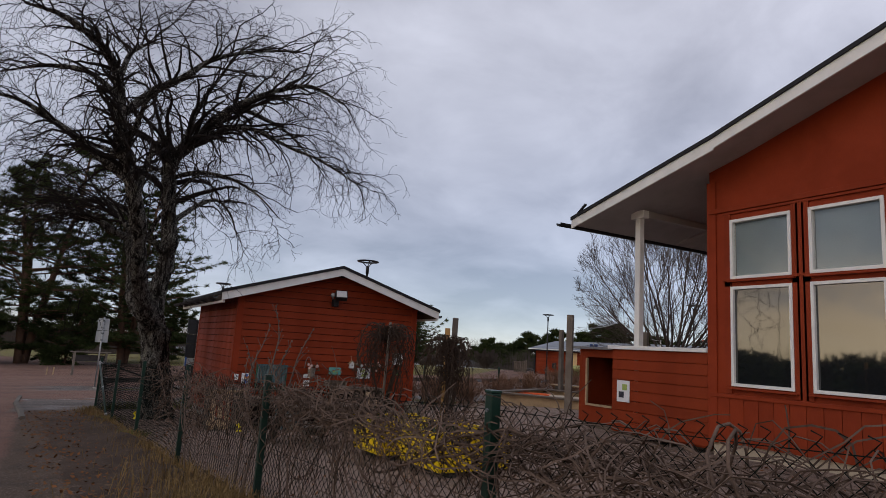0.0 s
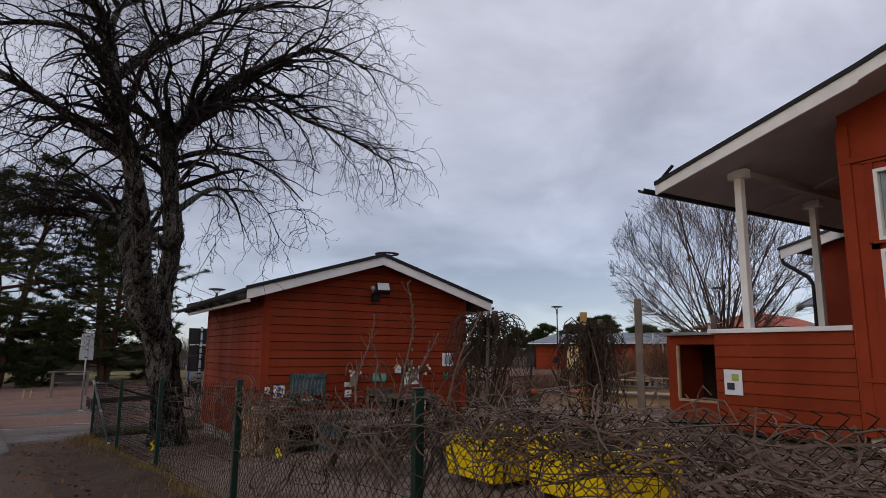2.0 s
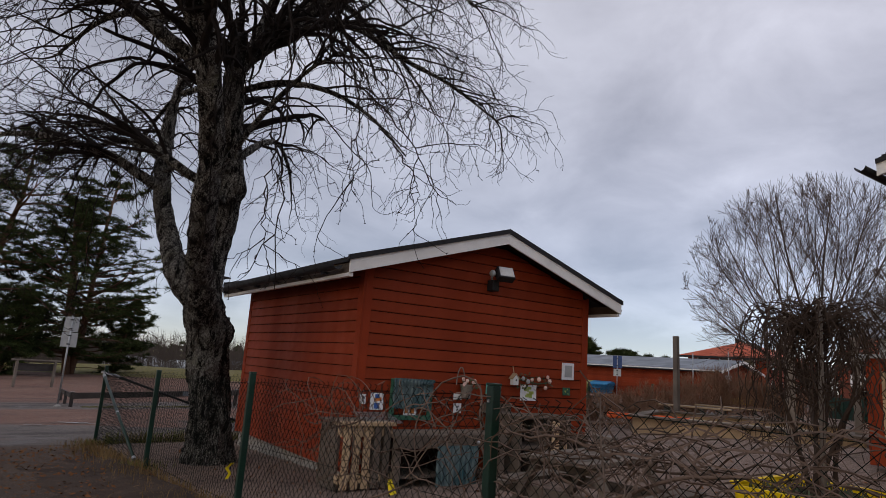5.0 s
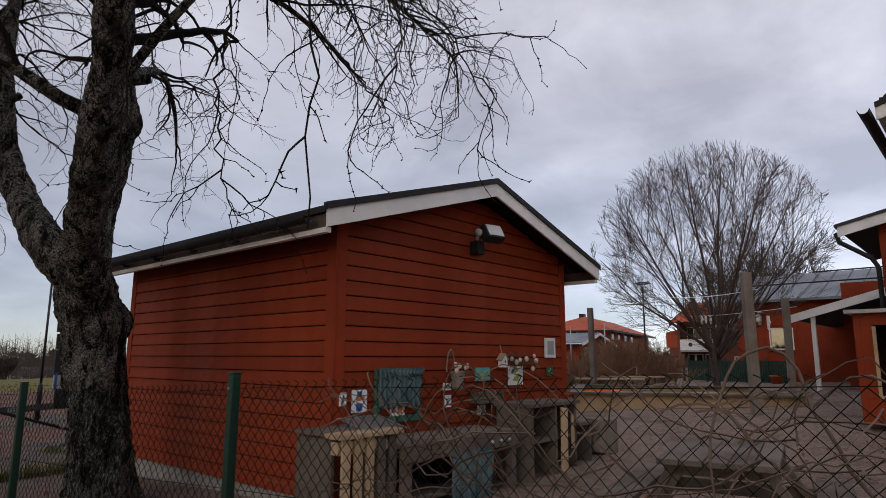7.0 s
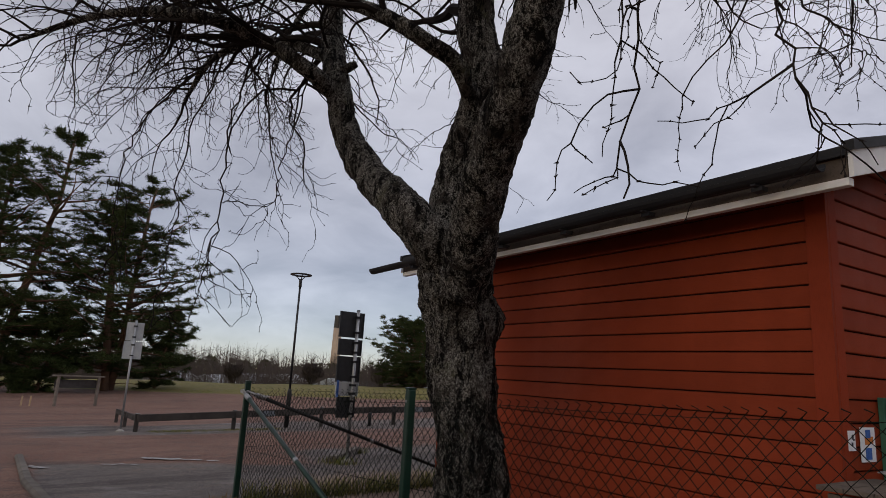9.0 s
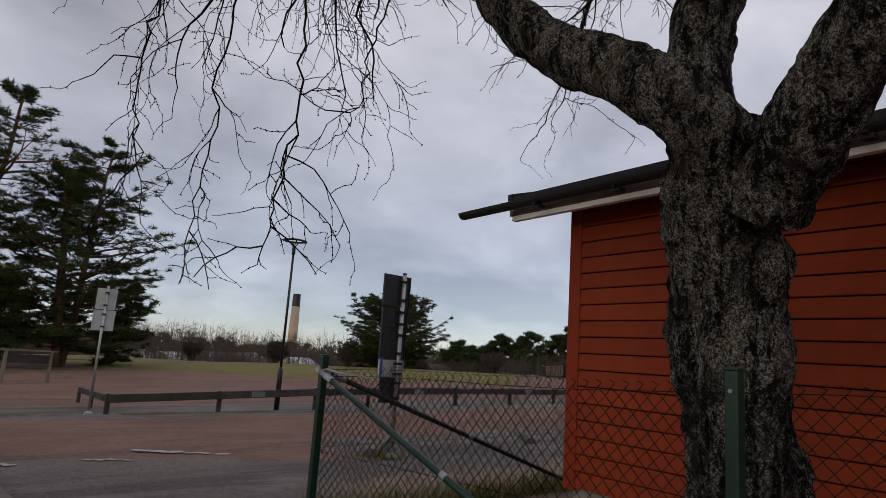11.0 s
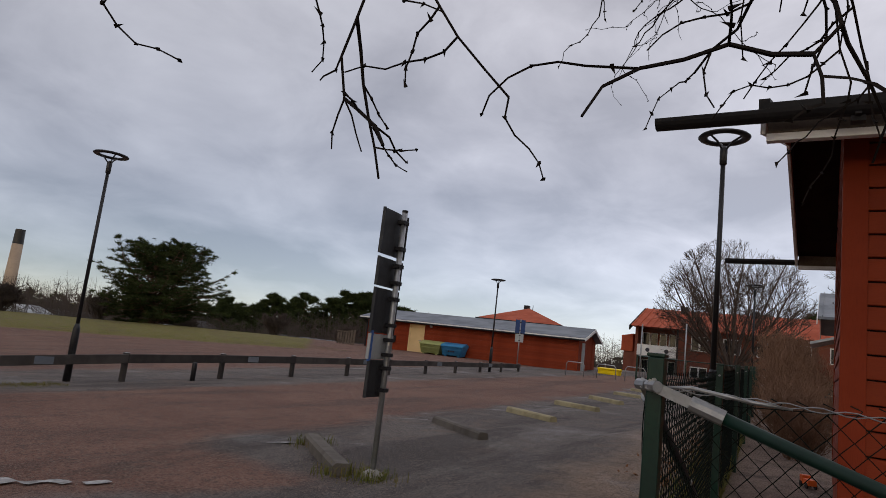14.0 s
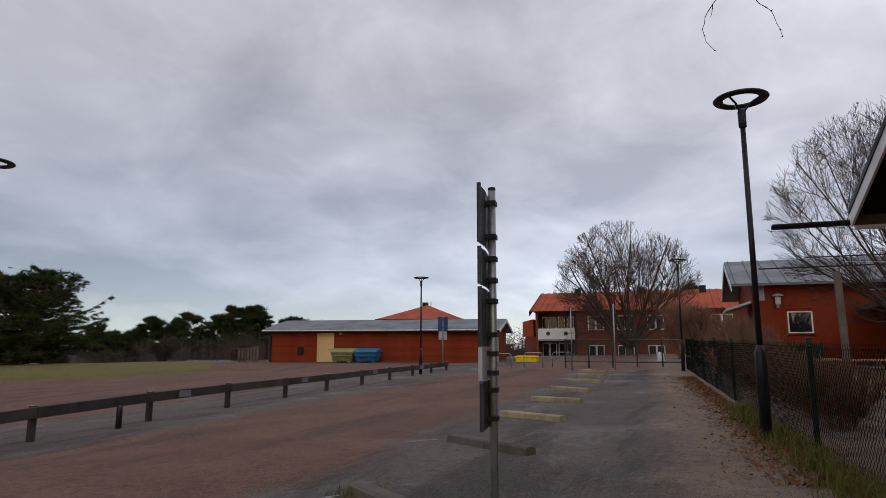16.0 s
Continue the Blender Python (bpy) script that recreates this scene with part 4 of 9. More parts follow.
# ---- the wing with the grey roof, the long store, the flats ----
def build_wing():
    X = 23.2
    w = thing("red_wing", (26.18, 4.27, 0.69), "red wooden wing with a grey metal roof and a white window", "building")
    o = lambda x, y, z: (x - X, y - 3.0, z - 0.9)
    s = Shape().box(o(X, -16, 0.5), o(X + 0.12, 0.93, 4.15)).box(o(X, 1.8, 0.5), o(X + 0.12, 3.0, 4.15)).box(o(X, 0.93, 0.5), o(X + 0.12, 1.8, 2.09)).box(o(X, 0.93, 2.95), o(X + 0.12, 1.8, 4.15))
    w.scale = (1.08, 1.08, 1.08)
    part("wall", s, RED_UP, w)
    part("gable_wall", Shape().prism([o(X + 0.12, 3.0, 0.5), o(X + 7.6, 3.0, 0.5), o(X + 7.6, 3.0, 4.1), o(X + 3.8, 3.0, 5.35), o(X + 0.12, 3.0, 4.1)], (0, -0.12, 0)), RED, w)
    for sg in (-1, 1):
        a, b = X + 3.8 + sg * 4.4, X + 3.8
        part("roof_slope", Shape().prism([o(b, 3.75, 5.5), o(a, 3.75, 4.05), o(a, 3.75, 3.95), o(b, 3.75, 5.4)], (0, -19.5, 0)), ROOF_GREY, w, "grey sheet metal roof")
        part("bargeboard", Shape().prism([o(b, 3.76, 5.42), o(a, 3.76, 3.97), o(a, 3.76, 3.75), o(b, 3.76, 5.2)], (0, 0.03, 0)), WHITE, w, "white bargeboard")
    seams = Shape()
    for k in range(30):
        y = 3.6 - k * 0.62
        seams.bar(o(X + 3.8, y, 5.53), o(X - 0.6, y, 4.07), 0.03, 0.05)
    part("roof_seams", seams, ROOF_GREY, w)
    part("snow_guard", Shape().tube([o(X + 0.9, 2.6, 4.78), o(X + 0.9, -3.0, 4.78)], 0.03, 6).tube([o(X + 2.8, 0.6, 5.42), o(X + 2.8, -6.0, 5.42)], 0.03, 6), BLACK_METAL, w)
    window(w, 0, 1.8 - 3.0, 0.93 - 3.0, 2.09 - 0.9, 2.95 - 0.9)
    l = part("wall_lamp", Shape().box(o(X - 0.12, 2.05, 3.1), o(X, 2.15, 3.3)).lathe([(0.2, 0.0), (0.2, 0.04), (0.05, 0.1)], 10, o(X - 0.2, 2.1, 3.55)), SIGN_PALE, w, "grey wall lamp with a round hood")
    part("lamp_body", Shape().lathe([(0.08, 0), (0.11, 0.05), (0.11, 0.3), (0.06, 0.34)], 10, o(X - 0.2, 2.1, 3.2)), LENS_GLASS, l)
    # porch: sloping white eave on a post
    p = part("porch_roof", Shape().prism([o(17.0, -0.5, 3.05), o(17.0, -5.5, 4.45), o(17.0, -5.5, 4.3), o(17.0, -0.5, 2.9)], (6.2, 0, 0)), ROOF_FELT, w)
    part("porch_fascia", Shape().prism([o(16.97, -0.42, 3.06), o(16.97, -5.5, 4.47), o(16.97, -5.5, 4.22), o(16.97, -0.42, 2.82)], (0.04, 0, 0)), WHITE, p, "white porch fascia")
    part("porch_post", Shape().box(o(17.05, -1.05, 0.6), o(17.17, -0.93, 3.1)), WHITE, w, "white porch post", bevel=0.006)
    part("porch_wall", Shape().box(o(19.5, -8, 0.5), o(19.6, -1.4, 4.2)), RED_UP, w)
    part("round_vent", Shape().lathe([(0.16, 0), (0.16, 0.02)], 14, (0, 0, 0)), SIGN_PALE, w, "pale round vent cover", m=pose(19.48 - X, -2.3 - 3.0, 2.9 - 0.9, 0, -90, 0))
    # entrance lean-to by the gable
    part("lean_to", Shape().prism([o(X - 0.1, 3.05, 3.4), o(X - 0.1, 4.0, 3.1), o(X - 0.1, 4.0, 3.0), o(X - 0.1, 3.05, 3.3)], (3.0, 0, 0)), SIGN_PALE, w, "pale lean-to roof edge")
    part("sign_board", Shape().box(o(X - 0.05, 2.55, 3.4), o(X - 0.01, 2.95, 4.0)), SIGN_PALE, w, "pale sign plate")


build_wing()


def build_annexe():
    """The corner of the building behind the veranda, with its gutter pipe."""
    a = thing("side_annexe", (12.2, -2.35, 0.9), "red annexe corner with white eave board and black downpipe", "building")
    o = lambda x, y, z: (x - 12.2 - 0.25, y + 2.35 + 0.18, z - 0.9)
    # the side building nearer the yard with gutter pipe
    part("eave_piece", Shape().prism([o(12.2, -4.9, 5.0), o(12.2, -2.35, 4.42), o(12.2, -2.35, 4.2), o(12.2, -4.9, 4.78)], (0.05, 0, 0)), WHITE, a, "white eave board")
    part("eave_roof", Shape().prism([o(12.16, -4.9, 5.06), o(12.16, -2.3, 4.47), o(12.16, -2.3, 4.41), o(12.16, -4.9, 5.0)], (6, 0, 0)), ROOF_FELT, a)
    part("down_pipe", Shape().tube([o(12.3, -2.3, 4.3), o(12.3, -2.35, 4.1), o(12.35, -2.9, 3.7), o(12.35, -3.0, 3.5), o(12.35, -3.0, 0.7)], 0.05, 8), BLACK_METAL, a, "black downpipe")
    part("eave_wall", Shape().box(o(12.5, -6.4, 0.5), o(12.6, -3.05, 4.5)), RED_UP, a)


build_annexe()


def build_store():
    a, b = Vector((37.62, 37.9, 0.12)), Vector((40.3, 20.35, 0.12))
    d = (b - a).normalized()
    rz = math.degrees(math.atan2(d.y, d.x))
    st = thing("long_store", a, "long red board-clad store with low grey roof, cream door", "building", rz=rz)
    st.scale = (1.369, 1.2, 1.2)
    Lw, Dp = 12.98, 6.0
    s = Shape().box((0, 0, -0.5), (2.93, 0.12, 2.2)).box((3.84, 0, -0.5), (Lw, 0.12, 2.2)).box((2.93, 0, 1.95), (3.84, 0.12, 2.2))
    part("front_wall", s, RED, st)
    for x in (0, Lw - 0.12):
        part("gable_wall", Shape().prism([(x, 0.12, -0.5), (x, Dp, -0.5), (x, Dp, 2.2), (x, Dp / 2, 2.85), (x, 0.12, 2.2)], (0.12, 0, 0)), RED, st)
    me = [lap_board(2.85, 0.155).mesh("board", RED), lap_board(Lw - 3.98, 0.155).mesh("board", RED), lap_board(Dp, 0.155).mesh("board", RED)]
    for k in range(14):
        z = 0.02 + k * 0.155
        part("board", me[0], RED, st, m=pose(0.02, 0, z))
        part("board", me[1], RED, st, m=pose(3.92, 0, z))
        part("board", me[2], RED, st, m=pose(Lw, 0, z, 0, 0, 90))
    for sg in (-1, 1):
        y0, y1 = Dp / 2, Dp / 2 + sg * (Dp / 2 + 0.45)
        part("roof_slope", Shape().prism([(-0.4, y0, 2.98), (-0.4, y1, 2.22), (-0.4, y1, 2.12), (-0.4, y0, 2.88)], (Lw + 0.8, 0, 0)), ROOF_GREY, st, "low grey roof sheet")
        for x in (-0.42, Lw + 0.4):
            part("bargeboard", Shape().prism([(x, y0, 2.96), (x, y1, 2.2), (x, y1, 2.02), (x, y0, 2.78)], (0.03, 0, 0)), BLACK_METAL if x < 0 else WHITE, st)
    part("fascia", Shape().box((-0.4, -0.47, 2.08), (Lw + 0.4, -0.44, 2.2)), WHITE, st, "pale eave board")
    part("gutter", Shape().tube([(-0.4, -0.52, 2.08), (Lw + 0.4, -0.52, 2.08)], 0.05, 8), BLACK_METAL, st)
    part("down_pipe", Shape().tube([(-0.05, -0.5, 2.02), (0.02, -0.1, 1.8), (0.02, -0.08, 0.0)], 0.045, 8), BLACK_METAL, st)
    dr = part("door", Shape().box((2.97, 0.02, 0.02), (3.8, 0.07, 1.93)), CREAM, st, "cream painted door", bevel=0.006)
    part("door_frame", Shape().box((2.88, -0.03, 0), (2.97, 0.1, 2.0)).box((3.8, -0.03, 0), (3.89, 0.1, 2.0)).box((2.97, -0.03, 1.93), (3.8, 0.1, 2.0)), CREAM, dr)
    part("handle", Shape().tube([(3.7, 0.0, 0.95), (3.7, -0.05, 0.95), (3.58, -0.05, 0.95)], 0.015, 6), GREY_METAL, dr)
    part("side_door", Shape().box((Lw + 0.02, 1.0, 0), (Lw + 0.06, 1.9, 1.95)), SIGN_PALE, st, "grey side door")
    part("bulkhead_lamp", Shape().ball((4.3, -0.08, 1.98), 0.1, 10, 6), LENS_GLASS, st, "round white bulkhead lamp", smooth=True)
    part("mailbox", Shape().box((1.75, -0.2, 0.65), (2.05, -0.03, 1.05)).prism([(1.75, -0.2, 1.05), (1.75, -0.03, 1.12), (1.75, -0.03, 1.05)], (0.3, 0, 0)), BLACK_METAL, st, "black wall-mounted box", bevel=0.01)
    # rubbish bins in front
    inv = st.matrix_basis

    def bin_at(x, colour, label):
        p = inv @ Vector((x, -0.75, 0))
        bn = thing("waste_bin", (p.x, p.y, gz(p.x, p.y)), label, "bin", "bins at the store", rz=rz)
        bn.scale = (1.2, 1.2, 1.2)
        s = Shape()
        s.prism([(-0.62, -0.4, 0.06), (0.62, -0.4, 0.06), (0.74, -0.5, 0.62), (-0.74, -0.5, 0.62)], (0, 0.02, 0))
        s.add([(-0.62, -0.4, 0.06), (0.62, -0.4, 0.06), (0.62, 0.4, 0.06), (-0.62, 0.4, 0.06), (-0.74, -0.5, 0.62), (0.74, -0.5, 0.62), (0.74, 0.5, 0.62), (-0.74, 0.5, 0.62)], [(0, 3, 2, 1), (4, 5, 6, 7), (0, 1, 5, 4), (1, 2, 6, 5), (2, 3, 7, 6), (3, 0, 4, 7)])
        body = part("body", s, colour, bn, bevel=0.03)
        part("lid", Shape().prism([(-0.78, -0.54, 0.62), (-0.78, 0.54, 0.62), (-0.78, 0.5, 0.8), (-0.78, 0.2, 0.88), (-0.78, -0.5, 0.72)], (1.56, 0, 0)), colour, bn, bevel=0.02)
        for fx in (-0.5, 0.4):
            part("foot", Shape().box((fx, -0.4, 0), (fx + 0.12, 0.4, 0.08)), colour, bn)
        part("rib", Shape().box((-0.7, -0.52, 0.4), (0.7, -0.46, 0.44)), colour, bn)
        return bn

    bin_at(4.8, BIN_GREEN, "olive green grit bin with a sloping lid")
    bl2 = bin_at(6.15, BIN_BLUE, "blue grit bin with a sloping lid")
    part("lettering", Shape().box((-0.22, -0.52, 0.28), (-0.14, -0.5, 0.37)).box((-0.1, -0.52, 0.28), (-0.02, -0.5, 0.37)).box((0.02, -0.52, 0.28), (0.1, -0.5, 0.37)).box((0.14, -0.52, 0.28), (0.22, -0.5, 0.37)), INK, bl2)


build_store()


def build_flats():
    X = 46.0
    f = thing("apartment_block", (70.4, 24.46, 0.5), "two-storey brick flats with a red tiled roof and balconies", "building", rz=1.8)
    f.scale = (1.5, 1.5, 1.5)
    z0 = 1.3
    o = lambda x, y, z: (x - X, y - 16.3, z - z0)
    part("wall", Shape().box(o(X, -14, 0.3), o(X + 9, 13.0, 4.9)), BRICK_RED, f)
    part("wall_end", Shape().box(o(X + 1.5, 13.0, 0.3), o(X + 9, 16.0, 4.9)).box(o(X - 0.1, 15.9, 0.3), o(X + 1.6, 16.1, 4.9)), BRICK_RED, f)
    part("roof", Shape().prism([o(X - 0.6, 16.4, 4.85), o(X + 4.6, 16.4, 6.7), o(X + 9.8, 16.4, 4.85)], (0, -31, 0)), TILE_RED, f, "red tiled roof")
    rows = Shape()
    for k in range(62):
        y = 16.3 - k * 0.5
        rows.bar(o(X - 0.62, y, 4.88), o(X + 4.6, y, 6.73), 0.1, 0.05)
    part("tile_rows", rows, TILE_RED, f)
    part("bargeboard", Shape().prism([o(X - 0.65, 16.42, 4.85), o(X + 4.6, 16.42, 6.72), o(X + 4.6, 16.42, 6.35), o(X - 0.65, 16.42, 4.5)], (0, 0.08, 0)), BLACK_METAL, f)
    part("lower_roof", Shape().prism([o(X + 1.0, 16.5, 4.3), o(X + 1.0, 17.4, 4.1), o(X + 1.0, 17.4, 2.9), o(X + 1.0, 16.5, 2.9)], (4, 0, 0)), TILE_RED, f)
    part("lower_wall", Shape().box(o(X + 1.1, 16.0, 0.3), o(X + 5, 17.2, 2.9)), BRICK_RED, f)
    for y in (13.2, 8.0, 3.4):
        part("roof_vent", Shape().box(o(X + 3.6, y - 0.25, 6.2), o(X + 4.2, y + 0.25, 6.95)), BLACK_METAL, f)
    # loggia at the end: two floors, white parapet
    part("balcony_slab", Shape().box(o(X - 0.1, 13.0, 2.55), o(X + 1.5, 15.9, 2.7)), SIGN_PALE, f)
    bal = part("balcony", Shape().box(o(X - 0.16, 13.0, 2.68), o(X - 0.08, 15.9, 3.5)), WHITE, f, "white balcony front")
    for y in (13.7, 15.1):
        part("porthole", Shape().lathe([(0.16, 0), (0.16, 0.02)], 12), INK, bal, m=pose(-0.165, y - 16.3, 3.1 - z0, 0, -90, 0))
    part("post", Shape().box(o(X - 0.1, 12.9, 0.3), o(X + 0.1, 13.05, 4.9)), DARK_RAIL, f)
    for y in (13.3, 14.0, 14.7, 15.3):
        for z in (0.9, 3.0):
            wn = part("window", Shape().box(o(X + 1.44, y, z), o(X + 1.5, y + 0.55, z + 1.5)), WHITE, f)
            part("pane", Shape().box(o(X + 1.42, y + 0.06, z + 0.06), o(X + 1.44, y + 0.49, z + 1.44)), DULL_GLASS, wn)
    for y, wd in ((11.4, 1.2), (9.2, 1.2), (7.0, 1.2), (4.8, 1.2), (2.4, 1.5), (-0.5, 1.5), (-4.0, 1.5), (-7.0, 1.5)):
        for z in (1.1, 3.35):
            wn = part("window", Shape().box(o(X - 0.05, y - wd / 2, z), o(X, y + wd / 2, z + 1.1)), WHITE, f, "white framed window")
            for k in range(2):
                a = y - wd / 2 + 0.07 + k * wd / 2
                part("pane", Shape().box(o(X - 0.06, a, z + 0.07), o(X - 0.045, a + wd / 2 - 0.14, z + 1.03)), DULL_GLASS, wn)


build_flats()


def build_hall():
    """The taller red hall behind the store, its hipped end towards the yard."""
    h = thing("red_hall", (79.1, 37.6, 0.2), "two-storey red hall with a red tiled hip roof behind the store", "building", rz=13.8)
    h.scale = (1.35, 1.35, 1.35)
    e = 4.05
    part("wall", Shape().box((0, 0, -1), (24, 7.6, e)), RED_UP, h)
    part("roof", Shape().add([(-0.8, -0.8, e - 0.1), (25, -0.8, e - 0.1), (25, 8.4, e - 0.1), (-0.8, 8.4, e - 0.1), (5.0, 3.8, e + 1.75), (20, 3.8, e + 1.75)], [(0, 1, 5, 4), (1, 2, 5), (2, 3, 4, 5), (3, 0, 4), (3, 2, 1, 0)]), TILE_RED, h, "red tiled hip roof")
    part("eave_board", Shape().box((-0.85, -0.85, e - 0.3), (-0.8, 8.45, e - 0.08)).box((-0.8, -0.85, e - 0.3), (25, -0.8, e - 0.08)), BLACK_METAL, h)
    part("roof_vent", Shape().box((5.4, 3.9, e + 1.4), (6.2, 4.5, e + 2.1)), BLACK_METAL, h)
    part("antenna", Shape().tube([(7.4, 3.8, e + 1.7), (7.4, 3.8, e + 2.3)], 0.04, 6), BLACK_METAL, h)
    for y in (1.0, 3.2, 5.4):
        for z in (0.7, 3.0):
            wn = part("window", Shape().box((-0.06, y, z), (0, y + 1.2, z + 1.1)), WHITE, h)
            part("pane", Shape().box((-0.08, y + 0.08, z + 0.08), (-0.06, y + 1.12, z + 1.02)), DULL_GLASS, wn)
    for x in (1.5, 4.5, 8.0, 11.5):
        for z in (0.7, 3.0):
            wn = part("window", Shape().box((x, -0.06, z), (x + 1.2, 0, z + 1.1)), WHITE, h)
            part("pane", Shape().box((x + 0.08, -0.08, z + 0.08), (x + 1.12, -0.06, z + 1.02)), DULL_GLASS, wn)


build_hall()


def build_chimney():
    x, y = 146.4, 352.0
    c = thing("factory_chimney", (x, y, -15), "tall pale factory chimney with a blackened top", "chimney")
    part("shaft", Shape().lathe([(3.3, 0), (2.4, 41)], 18), CHIMNEY_MIX, c, smooth=True)
    part("sooty_top", Shape().lathe([(2.45, 41), (2.2, 48.4)], 18), LAMP_BLACK, c, "black sooted top")


build_chimney()


def build_town():
    rnd = random.Random(11)
    for k in range(16):
        a = radians(8 + k * 3.6 + rnd.uniform(-1, 1))
        r = rnd.uniform(100, 150)
        x, y = r * math.sin(a), r * math.cos(a)
        w, d, h = rnd.uniform(6, 14), rnd.uniform(5, 9), rnd.uniform(2.2, 3.2)
        hs = thing("low_house", (x, y, gz(x, y)), "low pale house in the hollow beyond the lawn", "house", "houses in the hollow", rz=rnd.uniform(0, 90))
        part("wall", Shape().box((-w / 2, -d / 2, -0.5), (w / 2, d / 2, h)), rnd.choice((WHITE, SIGN_PALE, PLINTH, CREAM)), hs)
        part("roof", Shape().prism([(-w / 2 - 0.4, -d / 2 - 0.4, h), (-w / 2 - 0.4, d / 2 + 0.4, h), (-w / 2 - 0.4, 0, h + d * 0.25)], (w + 0.8, 0, 0)), rnd.choice((ROOF_GREY, ROOF_FELT, SIGN_PALE)), hs)
        for i in range(int(w / 2.4)):
            for sg in (-1, 1):
                x0 = -w / 2 + 0.9 + i * 2.3
                part("window", Shape().box((x0, sg * d / 2 - 0.04, 1.0), (x0 + 1.1, sg * d / 2 + 0.04, 2.1)), DULL_GLASS, hs)
    # teal sheds beyond the lawn
    for x, y, w in ((55, 76, 11), (62, 74, 9), (50, 80, 10)):
        t = thing("teal_shed", (x, y, gz(x, y)), "low teal shed with flat roof", "shed", "teal sheds", rz=-38)
        part("wall", Shape().box((-w / 2, -2, -1), (w / 2, 2, 2.6)), TEAL, t)
        part("roof", Shape().box((-w / 2 - 0.3, -2.3, 2.6), (w / 2 + 0.3, 2.3, 2.8)), SIGN_PALE, t)
        for i in range(int(w / 2)):
            part("window", Shape().box((-w / 2 + 0.6 + i * 2, -2.05, 1.1), (-w / 2 + 1.7 + i * 2, -1.99, 2.1)), DULL_GLASS, t)


build_town()

# ---- street furniture ----
def lamp_post(x, y, top, first=None):
    z = gz(x, y)
    h = top - z
    l = thing("street_lamp", (x, y, z), "black street lamp post with a ring-shaped head", "street lamp", "ring street lamps")
    part("base_pole", Shape().lathe([(0.075, -0.1), (0.075, 0.95), (0.07, 1.12), (0.042, 1.22)], 14), LAMP_BLACK, l, smooth=True)
    part("shaft", Shape().lathe([(0.04, 1.18), (0.034, h - 0.42)], 12), LAMP_BLACK, l, smooth=True)
    part("sleeve", Shape().lathe([(0.036, h - 0.45), (0.052, h - 0.43), (0.055, h - 0.2), (0.03, h - 0.16)], 12), LAMP_BLACK, l, smooth=True)
    head = Shape()
    n, R, r = 28, 0.3, 0.055
    for k in range(n):
        a = 2 * math.pi * k / n
        for q in range(8):
            b = 2 * math.pi * q / 8
            rr = R + r * 1.25 * math.cos(b)
            head.v.append((rr * math.cos(a), rr * math.sin(a), h - 0.02 + 0.03 * math.sin(b)))
    head.f = [(k * 8 + q, k * 8 + (q + 1) % 8, ((k + 1) % n) * 8 + (q + 1) % 8, ((k + 1) % n) * 8 + q) for k in range(n) for q in range(8)]
    ring = part("ring_head", head, LAMP_BLACK, l, "flat ring lamp head", smooth=True)
    arms = Shape()
    for a in (20, 140, 260):
        c, s = math.cos(radians(a)), math.sin(radians(a))
        arms.tube([(0.02 * c, 0.02 * s, h - 0.22), (0.12 * c, 0.12 * s, h - 0.1), (0.26 * c, 0.26 * s, h - 0.02)], 0.016, 6)
    part("arms", arms, LAMP_BLACK, ring)
    part("door_plate", Shape().box((-0.03, -0.078, 0.5), (0.03, -0.07, 0.8)), LAMP_BLACK, l)
    return l


for lx, ly, lt in ((2.97, 18.28, 4.55), (5.27, 5.98, 4.78), (23.46, 18.8, 4.7), (22.99, 7.19, 4.91)):
    lamp_post(lx, ly, lt)


SIGN_BLUE = surface("dark_blue_sign", (0.03, 0.07, 0.2), (0.02, 0.045, 0.13), 0.4, 0, 5, 40, (1, 1, 1), 0.05, 0.001, 0)


def sign_post(x, y, top, plates, rz, label, shift=0.0):
    """plates: (z0, z1, width, material) seen from behind; the plates face away along +y before the turn."""
    z = gz(x, y)
    p = thing("road_sign", (x, y, z), label, "road sign", "road signs seen from behind", rz=rz)
    part("pole", Shape().tube([(0, 0, -0.1), (0, 0, top - z)], 0.03, 12), GREY_METAL, p, smooth=True)
    part("footing", Shape().lathe([(0.12, -0.05), (0.1, 0.05), (0.035, 0.09)], 12), KERB, p)
    part("pole_cap", Shape().lathe([(0.032, top - z), (0.03, top - z + 0.02)], 12), BLACK_METAL, p)
    for z0, z1, w, mt in plates:
        bend = 0.012
        c = shift
        s = Shape()
        s.prism([(c - w / 2, 0.04 + bend, z0 - z), (c, 0.04, z0 - z), (c + w / 2, 0.04 + bend, z0 - z), (c + w / 2, 0.044 + bend, z0 - z), (c, 0.044, z0 - z), (c - w / 2, 0.044 + bend, z0 - z)], (0, 0, z1 - z0))
        pl = part("sign_plate", s, mt, p, "grey back of a sign plate")
        for e in (c - w / 2, c + w / 2 - 0.012):
            part("rim", Shape().box((e, 0.03, z0 - z), (e + 0.012, 0.06, z1 - z)), mt, pl)
        for zz in (z0 + (z1 - z0) * 0.2, z0 + (z1 - z0) * 0.8):
            part("clamp", Shape().box((-0.05, -0.036, zz - z - 0.018), (0.05, 0.04, zz - z + 0.018)), BLACK_METAL, pl)
    return p


